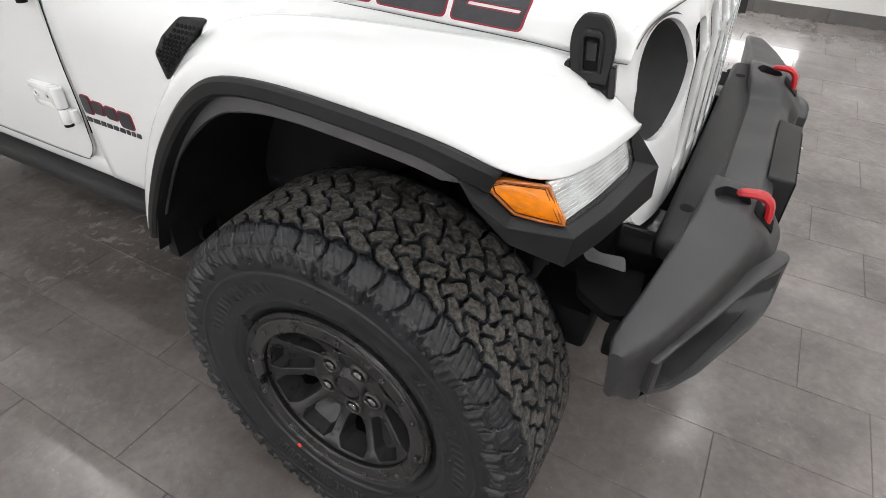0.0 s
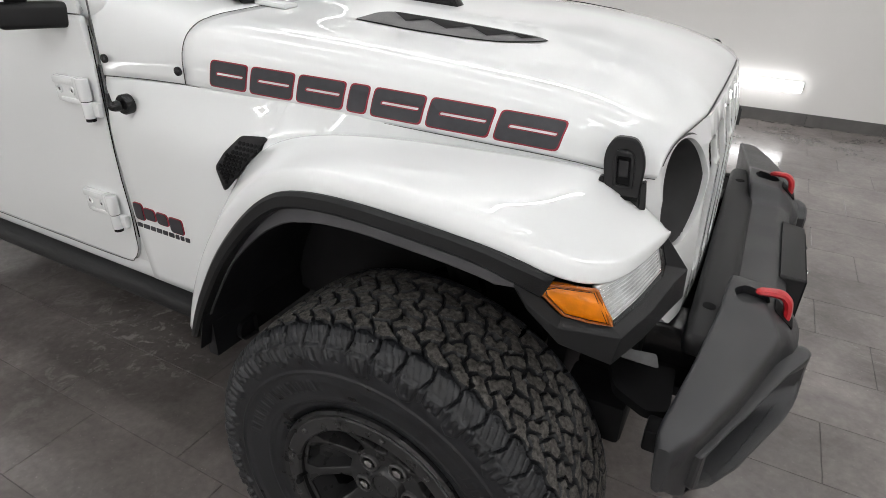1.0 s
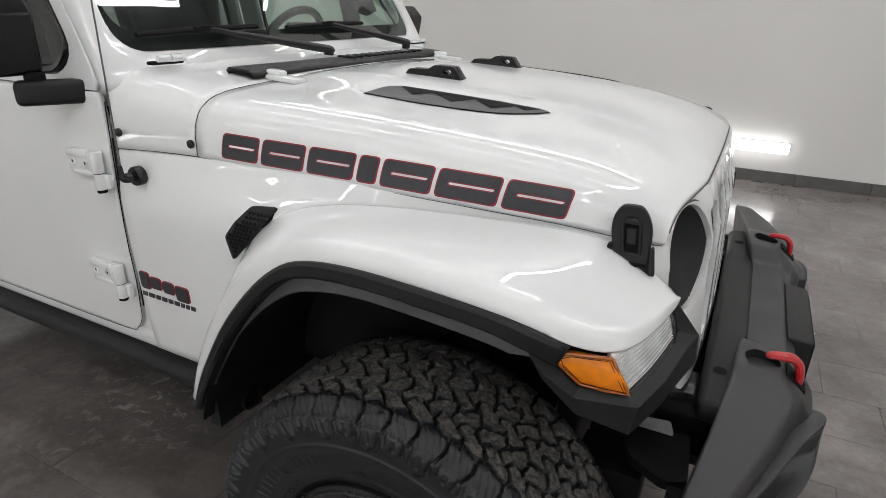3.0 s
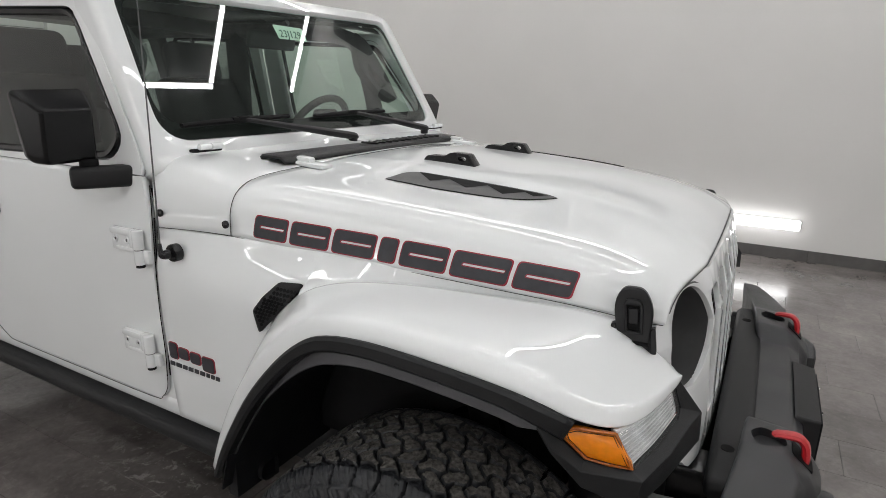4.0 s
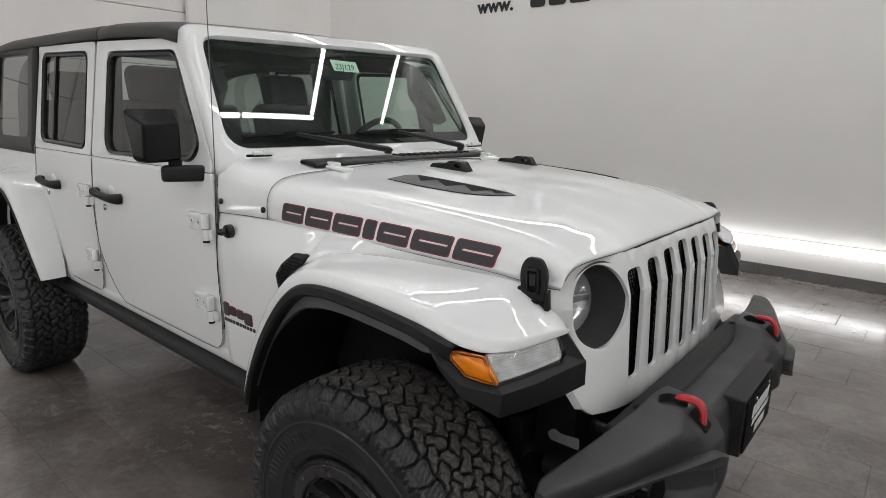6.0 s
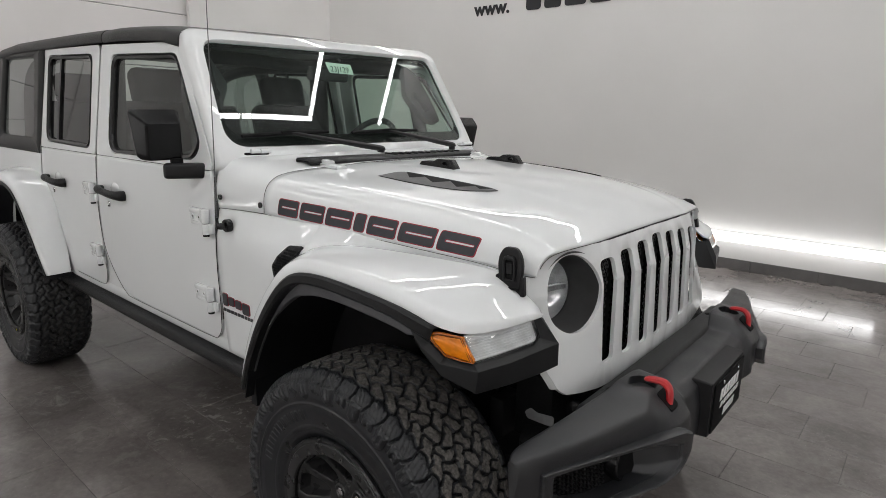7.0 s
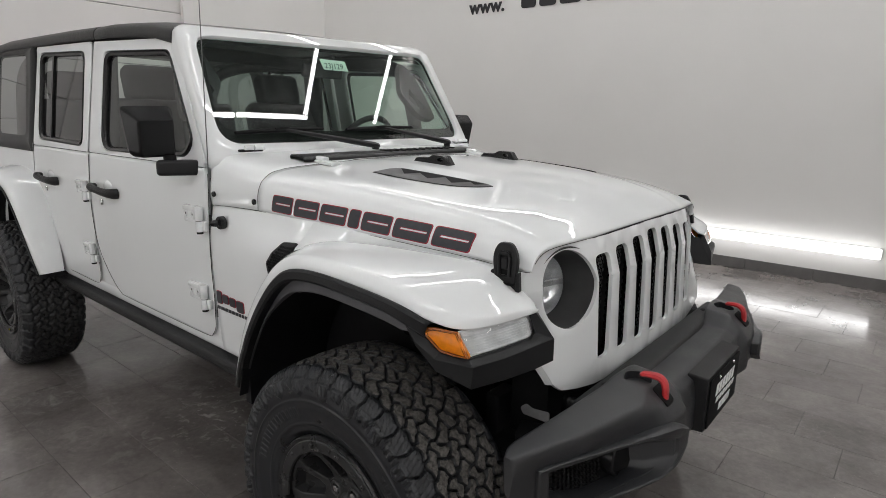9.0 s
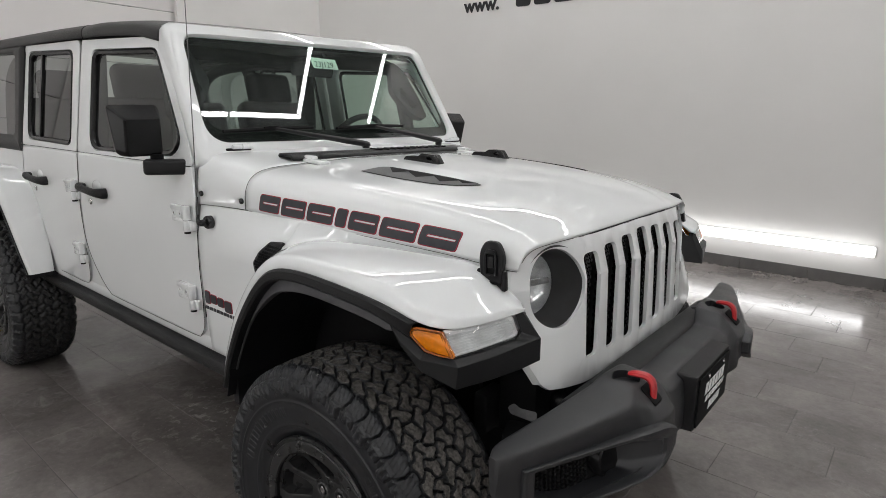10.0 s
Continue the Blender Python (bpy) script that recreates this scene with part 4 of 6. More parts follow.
for s in (-1, 1):
    holes.append([(s * 0.487 + 0.098 * math.cos(a), 1.072 + 0.105 * math.sin(a)) for a in np.linspace(0, 2 * math.pi, 48, endpoint=False)])
cuts = [((0, z, 0), (0, 1, 0)) for z in (0.87, 0.95, 1.03, 1.06, 1.085, 1.11, 1.15)] + [((y, 0, 0), (1, 0, 0)) for y in (-0.62, -0.59, -0.37, 0.37, 0.59, 0.62)]
bm = filled(outer.tolist(), holes, cuts)
for v in bm.verts:
    y, z = v.co.x, v.co.y
    v.co = (grille_x(y, z), y, z)
bmesh.ops.recalc_face_normals(bm, faces=bm.faces)
if sum(f.normal.x for f in bm.faces) < 0:
    bmesh.ops.reverse_faces(bm, faces=bm.faces)
me = bpy.data.meshes.new("grille")
bm.to_mesh(me)
bm.free()
me.materials.append(PAINT)
me.polygons.foreach_set("use_smooth", [True] * len(me.polygons))
grille = new("grille", me)
grille.parent = car
grille["label"] = "white grille with seven upright slots"
thicken(grille, 0.012)
bv = grille.modifiers.new("bevel", "BEVEL")
bv.width, bv.segments, bv.limit_method, bv.angle_limit = 0.0035, 2, "ANGLE", radians(60)
# black mesh behind the slots
bm = bmesh.new()
box(bm, (0.40, 0, 1.0), (0.01, 0.715, 0.42))
part("grille_backing", bm, DARK, car, smooth=False)
for k in range(-3, 4):
    bm = bmesh.new()
    for r in range(28):
        for c in range(4):
            z, y = 0.845 + r * 0.012, k * 0.1165 + (c - 1.5) * 0.0155 + (0.0078 if r % 2 else 0)
            if abs(y) < 0.372:
                cyl(bm, pose(0.437, y, z, 0, 90, 0), 0.0062, 0.012, 6)
    part("slot_mesh", bm, GLOSSBLACK, car, "black honeycomb mesh in a grille slot")
# grille sides that run back to the fender
for sgn in (-1, 1):
    rows = []
    for z, y in ((1.150, -0.614), (1.10, -0.636), (1.02, -0.648), (0.955, -0.643), (0.900, -0.616), (0.868, -0.600), (0.842, -0.587)):
        gx = grille_x(y, z)
        rows.append([(gx, y, z), (gx - 0.02, y - 0.010, z - 0.002), (gx - (0.10 if z > 0.94 else 0.03), y - (0.012 if z > 0.94 else -0.01), z)])
    P = np.array(rows)
    sheet("grille_side", dense(P if sgn < 0 else mirrored(P), 3, 3), PAINT, car, "white side of the grille", thick=0.004, flip=sgn > 0)


# headlamps
def lathe(name, prof, m, mat, parent, label="", seg=48, angle=38):
    verts, faces = [], []
    for i in range(seg):
        a = 2 * math.pi * i / seg
        verts += [m @ Vector((r * math.cos(a), r * math.sin(a), h)) for r, h in prof]
    n = len(prof)
    for i in range(seg):
        for j in range(n - 1):
            faces.append((i * n + j, i * n + j + 1, ((i + 1) % seg) * n + j + 1, ((i + 1) % seg) * n + j))
    return ob_from(name, verts, faces, mat, parent, label, angle=angle)


for sgn in (-1, 1):
    m = Matrix.Translation((grille_x(0.49, 1.07), sgn * 0.490, 1.072)) @ pose(0, 0, 0, 0, 0, 15 * sgn) @ pose(0, 0, 0, 0, 83, 0)
    lamp = lathe("headlamp", [(0.116, -0.010), (0.107, -0.013), (0.101, -0.060), (0.096, -0.086), (0.090, -0.096), (0.088, -0.108), (0.092, -0.112)], m, BOWL, car, "round headlamp in a dark bowl")
    lathe("lens_cover", [(0.088, -0.106), (0.075, -0.092), (0.045, -0.082), (0.0005, -0.078)], m, CLEARCOVER, lamp, "clear domed lens")
    lathe("reflector", [(0.088, -0.110), (0.080, -0.126), (0.055, -0.146), (0.024, -0.158), (0.022, -0.134), (0.0005, -0.132)], m, REFLECTOR, lamp, "bright reflector")
    bm = bmesh.new()
    box(bm, (0, 0, -0.124), (0.016, 0.160, 0.03), 0.003, m=m)
    part("reflector_bar", bm, REFLECTOR, lamp, "bright bar across the reflector")

# ---- bumper ----
BUMP = [
    (0.0, [(0.570, 0.800), (0.655, 0.802), (0.684, 0.780), (0.692, 0.720), (0.695, 0.630), (0.580, 0.620)]),
    (0.21, [(0.570, 0.800), (0.655, 0.802), (0.684, 0.780), (0.694, 0.720), (0.697, 0.630), (0.580, 0.620)]),
    (0.285, [(0.568, 0.806), (0.652, 0.806), (0.684, 0.784), (0.698, 0.730), (0.700, 0.635), (0.580, 0.620)]),
    (0.325, [(0.558, 0.846), (0.646, 0.838), (0.684, 0.803), (0.712, 0.764), (0.722, 0.655), (0.580, 0.640)]),
    (0.36, [(0.554, 0.852), (0.638, 0.844), (0.682, 0.806), (0.716, 0.764), (0.716, 0.668), (0.570, 0.650)]),
    (0.42, [(0.551, 0.853), (0.638, 0.845), (0.684, 0.806), (0.712, 0.766), (0.714, 0.665), (0.564, 0.652)]),
    (0.455, [(0.549, 0.852), (0.643, 0.843), (0.684, 0.808), (0.702, 0.768), (0.710, 0.660), (0.56, 0.655)]),
    (0.51, [(0.545, 0.842), (0.664, 0.825), (0.671, 0.800), (0.672, 0.760), (0.696, 0.644), (0.55, 0.658)]),
    (0.70, [(0.522, 0.830), (0.612, 0.820), (0.617, 0.800), (0.617, 0.770), (0.630, 0.638), (0.53, 0.665)]),
    (0.84, [(0.501, 0.820), (0.560, 0.815), (0.565, 0.800), (0.565, 0.774), (0.564, 0.664), (0.512, 0.683)]),
    (0.868, [(0.499, 0.815), (0.542, 0.812), (0.549, 0.800), (0.550, 0.775), (0.540, 0.690), (0.510, 0.700)]),
    (0.890, [(0.505, 0.802), (0.524, 0.802), (0.530, 0.790), (0.532, 0.766), (0.524, 0.706), (0.512, 0.712)]),
]
POCKET = [(0.566, 0.400), (0.580, 0.446), (0.602, 0.440), (0.642, 0.412), (0.634, 0.378), (0.590, 0.364)]
CORNER = (0.010, 0.010, 0.008, 0.006, 0.016, 0.02)
rows = [[(x, -y, z) for x, z in rounded([(*q, r) for q, r in zip(sec, CORNER)], 0.01, 4)] for y, sec in BUMP[::-1]]
rows += [[(x, -y, z) for x, y, z in r] for r in rows[-2::-1]]
P = np.array(rows)
k_ = 4
fine = catmull(P, k_)
line = np.concatenate([P[i] + (P[i + 1] - P[i]) * t for i in range(len(P) - 1) for t in np.arange(k_)[:, None, None] / k_] + [P[-1]]).reshape(fine.shape)
P = 0.35 * fine + 0.65 * line
n, m_ = P.shape[:2]
mid_y = np.abs(P[:-1, 19, 1] + P[1:, 19, 1]) / 2
faces = [(i * m_ + j, i * m_ + (j + 1) % m_, (i + 1) * m_ + (j + 1) % m_, (i + 1) * m_ + j) for i in range(n - 1) for j in range(m_)]
front = [j == 19 and 0.40 < mid_y[i] < 0.83 for i in range(n - 1) for j in range(m_)] + [False, False]
faces += [tuple(range(m_))[::-1], tuple((n - 1) * m_ + j for j in range(m_))]
shell = ob_from("shell", P.reshape(-1, 3), faces, STEEL, None, mats=[STEEL, DARK], face_mats=[int(f) for f in front])


def carved(ob, cutters):
    """The mesh of ob with the cutters taken away from it; ob and the cutters are removed."""
    for c in cutters:
        md = ob.modifiers.new("cut", "BOOLEAN")
        md.operation, md.solver, md.object = "DIFFERENCE", "EXACT", c
    bpy.context.view_layer.update()
    me = bpy.data.meshes.new_from_object(ob.evaluated_get(bpy.context.evaluated_depsgraph_get()))
    for o in [ob] + cutters:
        bpy.data.objects.remove(o)
    return me


cutters = []
for sgn in (-1, 1):
    bm = bmesh.new()
    prism(bm, rounded(POCKET, 0.016), lambda u, v, d: (u, sgn * v, 0.829 + d), 0.06)
    bmesh.ops.recalc_face_normals(bm, faces=bm.faces)
    cutters.append(part("cutter", bm, STEEL))
bm = bmesh.new()
bm.from_mesh(carved(shell, cutters))
bmesh.ops.delete(bm, geom=[f for f in bm.faces if f.material_index == 1], context="FACES_ONLY")
bumper = part("front_bumper", bm, STEEL, car, "dark grey powder-coated steel front bumper", angle=50)
bv = bumper.modifiers.new("bevel", "BEVEL")
bv.width, bv.segments, bv.limit_method, bv.angle_limit = 0.005, 3, "ANGLE", radians(50)


def on_bumper(y, v):
    """Place on the bumper's front face: v from 0 at its upper edge to 1 at its lower edge."""
    s = -1 if y < 0 else 1
    ys = [b[0] for b in BUMP]
    a = [np.interp(abs(y), ys, [b[1][3][c] for b in BUMP]) for c in (0, 1)]
    b = [np.interp(abs(y), ys, [b[1][4][c] for b in BUMP]) for c in (0, 1)]
    return np.array([a[0] + (b[0] - a[0]) * v, y, a[1] + (b[1] - a[1]) * v])


for sgn in (-1, 1):
    loop = rounded([(0.846, 0.00, 0.02), (0.56, -0.01, 0.05), (0.425, 0.00, 0.03), (0.375, 0.22, 0.04), (0.378, 0.66, 0.04), (0.425, 0.98, 0.03), (0.78, 0.98, 0.04), (0.846, 0.70, 0.04)], 0.02, 5)
    L = resample(loop, 96)
    opening = rounded([(0.816, 0.11, 0.015), (0.60, 0.09, 0.05), (0.515, 0.13, 0.02), (0.448, 0.36, 0.02), (0.446, 0.78, 0.03), (0.490, 0.93, 0.03), (0.76, 0.90, 0.03), (0.816, 0.68, 0.03)], 0.03, 5)
    LI = resample(opening, 96, L[0])
    cen = LI.mean(0)

    def out_of(y):
        t = min(max((y - 0.42) / 0.10, 0.0), 1.0)
        d = np.array([1.0, 0.39 * sgn * t, 0.0])
        return d / np.linalg.norm(d)

    def at(loop2, d):
        return [on_bumper(sgn * y, v) + out_of(y) * d * (1 if d < 0 else 1 - 0.6 * min(max((y - 0.48) / 0.25, 0), 1)) for y, v in loop2]

    def inner(a, b, k):
        """The opening drawn in, its inner end slanting away by k."""
        Q = cen + (LI - cen) * np.array([a, b])
        Q[:, 0] += k * np.clip((0.56 - Q[:, 0]) / 0.13, 0, 1)
        return Q
    ring = np.stack([at(L, -0.014), at(L, 0.012), at(L * 0.96 + LI * 0.04, 0.022), at(L * 0.84 + LI * 0.16, 0.028), at(L * 0.5 + LI * 0.5, 0.028), at(L * 0.22 + LI * 0.78, 0.024), at(L * 0.16 + LI * 0.84, 0.017), at(L * 0.10 + LI * 0.90, 0.018), at(L * 0.04 + LI * 0.96, 0.019), at(LI, 0.015), at(inner(0.99, 0.97, 0.012), 0.004), at(inner(0.985, 0.95, 0.06), -0.020), at(inner(0.98, 0.93, 0.10), -0.046)], 1)
    sheet("fog_lamp_bezel", ring, STEEL, bumper, "black plastic fog-lamp bezel", close_u=True, angle=30)
    bm = filled(inner(0.985, 0.95, 0.096).tolist())
    for v in bm.verts:
        v.co = on_bumper(sgn * v.co.x, v.co.y) - out_of(v.co.x) * 0.043
    part("fog_lamp_panel", bm, DARK, bumper, "black recessed panel", smooth=False, face=(1, 0, 0))
    bm = bmesh.new()
    for r in range(8):
        for c in range(15):
            y, v = 0.640 + c * 0.0115, 0.20 + r * 0.084 + (0.040 if c % 2 else 0)
            cyl(bm, Matrix.Translation(on_bumper(sgn * y, v) - out_of(y) * 0.040) @ pose(0, 0, 0, 0, 90, sgn * 20), 0.0042, 0.006, 6)
    part("bezel_mesh", bm, PLASTIC, bumper, "black honeycomb mesh")
    mm = Matrix.Translation(on_bumper(sgn * 0.580, 0.50) - out_of(0.580) * 0.066) @ pose(0, 0, 0, 0, 90, 0)
    lathe("fog_lamp", [(0.058, 0.000), (0.056, 0.034), (0.052, 0.038), (0.047, 0.034), (0.040, 0.012)], mm, GLOSSBLACK, bumper, "round fog lamp deep in its bezel", seg=36)
    lathe("fog_lens", [(0.040, 0.012), (0.028, 0.016), (0.0005, 0.018)], mm, LAMPGLASS, bumper, "dark fog-lamp lens", seg=36)
    bm = bmesh.new()
    for k in range(6):
        box(bm, (0, 0, 0), (0.003, 0.018, 0.004), 0.001, m=mm @ pose((k - 2.5) * 0.0085, 0.012, 0.019))
    part("fog_lamp_element", bm, REFLECTOR, bumper, "bright ribbed element of the fog lamp")

# red tow hooks in their slots
for sgn in (-1, 1):
    # dark plate laid on the slope for the shade inside the slot
    bm = bmesh.new()
    prism(bm, rounded([(0.650, 0.366), (0.650, 0.424), (0.692, 0.420), (0.692, 0.370)], 0.008), lambda u, v, d: (u, sgn * v, 0.844 - (u - 0.638) * 0.846 + 0.0035 - d), 0.006)
    part("hook_slot", bm, DARK, bumper, "dark plate for the shaded slot round the tow hook")
    v, f = tube([(0.612, sgn * 0.404, 0.856), (0.618, sgn * 0.403, 0.861), (0.650, sgn * 0.399, 0.863), (0.664, sgn * 0.397, 0.857), (0.673, sgn * 0.396, 0.844), (0.677, sgn * 0.397, 0.815), (0.674, sgn * 0.397, 0.785)], [0.008, 0.011, 0.0125, 0.0130, 0.0130, 0.0125, 0.012], 8, 2, flat=0.72)
    ob_from("tow_hook", v, f, RED, bumper, "red tow hook", angle=40)

# plate carrier with dealer plate, words as plain bars
bm = bmesh.new()
prism(bm, rounded([(-0.178, 0.625), (0.178, 0.625), (0.178, 0.800), (-0.178, 0.800)], 0.008), lambda u, v, d: (0.665 + d, u * (1 if d < 0.03 else 0.95), v - (0.006 if (d > 0.03 and v > 0.7) else 0)), 0.056)
part("plate_carrier", bm, PLASTIC, bumper, "black plate carrier", angle=30)
bm = bmesh.new()
box(bm, (0.7245, 0, 0.708), (0.006, 0.305, 0.152), 0.002)
part("licence_plate", bm, DARK, bumper, "black dealer plate with white printed bars")
for y0, y1, z0, z1 in ((-0.10, 0.10, 0.715, 0.750), (-0.09, 0.11, 0.690, 0.706), (-0.05, 0.07, 0.652, 0.676)):
    n = 6
    for i in range(n):
        w = (y1 - y0) / n
        bm = bmesh.new()
        prism(bm, [(y0 + i * w, z0), (y0 + (i + 0.72) * w, z0), (y0 + (i + 0.72) * w + 0.008, z1), (y0 + i * w + 0.008, z1)], lambda u, v, d: (0.7277 + d, u, v + 0.003), 0.0012)
        part("print_bar", bm, PLATEWHITE, bumper)
for y in (-0.075, 0.075):
    bm = bmesh.new()
    cyl(bm, pose(0.7285, y, 0.773, 0, 90, 0), 0.006, 0.006, 12, bevel=0.001)
    part("plate_screw", bm, CHROME, bumper, "bright screw")

# cross member behind the bumper, brackets, loose parts seen in the gap
bm = bmesh.new()
box(bm, (0.538, 0, 0.785), (0.085, 1.14, 0.05), 0.018, seg=3)
part("cross_member", bm, PLASTIC, car, "black frame cross member behind the bumper")
for sgn in (-1, 1):
    bm = bmesh.new()
    box(bm, (0.36, sgn * 0.42, 0.70), (0.40, 0.10, 0.12), 0.01)
    part("frame_horn", bm, GLOSSBLACK, car, "black frame horn")
    bm = bmesh.new()
    prism(bm, rounded([(0.37, 0.60), (0.40, 0.68), (0.47, 0.72), (0.51, 0.70), (0.50, 0.56)], 0.015), lambda u, v, d: (u, sgn * v, 0.70 + d), 0.02)
    part("bumper_bracket", bm, DARK, car, "black bumper bracket")
    bm = bmesh.new()
    box(bm, (0.492, sgn * 0.745, 0.695), (0.03, 0.05, 0.05), 0.006)
    part("bracket_tab", bm, DARK, car, "black tab of the bumper bracket")
# filler boxes added to keep the gap behind the bumper dark
bm = bmesh.new()
box(bm, (0.445, 0, 0.645), (0.30, 1.08, 0.03), 0.01)
box(bm, (0.36, 0, 0.74), (0.12, 1.10, 0.20), 0.01)
part("skid_plate", bm, DARK, car, "black filler boxes hiding the floor behind the bumper")
# filler box added to darken the gap before each wheel
for sgn in (-1, 1):
    bm = bmesh.new()
    box(bm, (0.36, sgn * 0.60, 0.60), (0.14, 0.12, 0.10), 0.012)
    part("sway_bar_link", bm, DARK, car, "black filler box in front of the wheel")
# flat discs, dark as the shade in the mounting holes
for sgn in (-1, 1):
    bm = bmesh.new()
    cyl(bm, pose(0.530, sgn * 0.43, 0.8095), 0.014, 0.003, 20)
    part("mount_hole", bm, DARK, car, "flat dark disc for a shaded mounting hole")
bm = bmesh.new()
prism(bm, rounded([(-0.045, -0.004), (-0.030, -0.017), (0.046, -0.012), (0.034, 0.014), (-0.012, 0.006), (-0.034, 0.012)], 0.006, 3), lambda u, v, d: (u, v, d), 0.003)
bmesh.ops.transform(bm, matrix=pose(0.425, -0.62, 0.767, 42, 4, 0), verts=bm.verts)
part("frame_bracket", bm, WHITEMETAL, car, "bare grey metal bracket")
bm = bmesh.new()
cyl(bm, pose(0.05, -0.56, 0.62, 12, -8, 0), 0.032, 0.62, 20, bevel=0.004)
cyl(bm, pose(0.05, -0.56, 0.62, 12, -8, 0), 0.055, 0.10, 24, bevel=0.004)
part("damper", bm, DARK, car, "black front damper")
for x, z, r in ((0.0, 0.43, 0.04), (-3.008, 0.43, 0.05), (0.22, 0.46, 0.02)):
    bm = bmesh.new()
    cyl(bm, pose(x, 0, z, 90, 0, 0), r, 1.2, 20)
    part("axle" if x <= 0 else "steering_link", bm, DARK, car, "black axle tube" if x <= 0 else "black steering link")


# filler panel added to hide the floor between tyre and bumper
bm = bmesh.new()
box(bm, (0.245, 0, 0.555), (0.05, 1.12, 0.36), 0.01)
part("splash_panel", bm, ARCH, car, "black filler panel hiding the floor below the radiator")
v, f = tube([(0.31, -0.66, 0.50), (0.335, -0.60, 0.575), (0.345, -0.45, 0.585), (0.345, 0.45, 0.585), (0.335, 0.60, 0.575), (0.31, 0.66, 0.50)], 0.016, 10, 4)
ob_from("sway_bar", v, f, GLOSSBLACK, car, "black sway bar", angle=60)
for sgn in (-1, 1):
    v, f = tube([(-0.01 + 0.062 * math.cos(a), sgn * 0.56 + 0.062 * math.sin(a), 0.52 + a * 0.0118) for a in np.linspace(0, 11 * math.pi, 110)], 0.0075, 8, 1)
    ob_from("coil_spring", v, f, GLOSSBLACK, car, "black front coil spring", angle=60)
    v, f = tube([(0.12, sgn * 0.60, 0.47), (0.22, sgn * 0.58, 0.46), (0.30, sgn * 0.50, 0.47)], 0.018, 10, 3)
    ob_from("tie_rod", v, f, GLOSSBLACK, car, "black tie rod end", angle=60)


# ---- wheels ----
def tyre_profile(s):
    """s: metres across from the crown's middle; the radius, the height along the axle and the outward normal."""
    a = abs(s)
    knots = np.array([(0.0, 0.437, 0.0), (0.05, 0.4365, 0.05), (0.10, 0.4335, 0.10), (0.125, 0.4300, 0.1245), (0.140, 0.4225, 0.1375), (0.155, 0.4110, 0.147), (0.175, 0.393, 0.1535), (0.21, 0.360, 0.1575), (0.25, 0.320, 0.1555), (0.29, 0.281, 0.148), (0.32, 0.252, 0.139), (0.34, 0.236, 0.128)])
    r, h = np.interp(a, knots[:, 0], knots[:, 1]), np.interp(a, knots[:, 0], knots[:, 2])
    return r, np.sign(s) * h


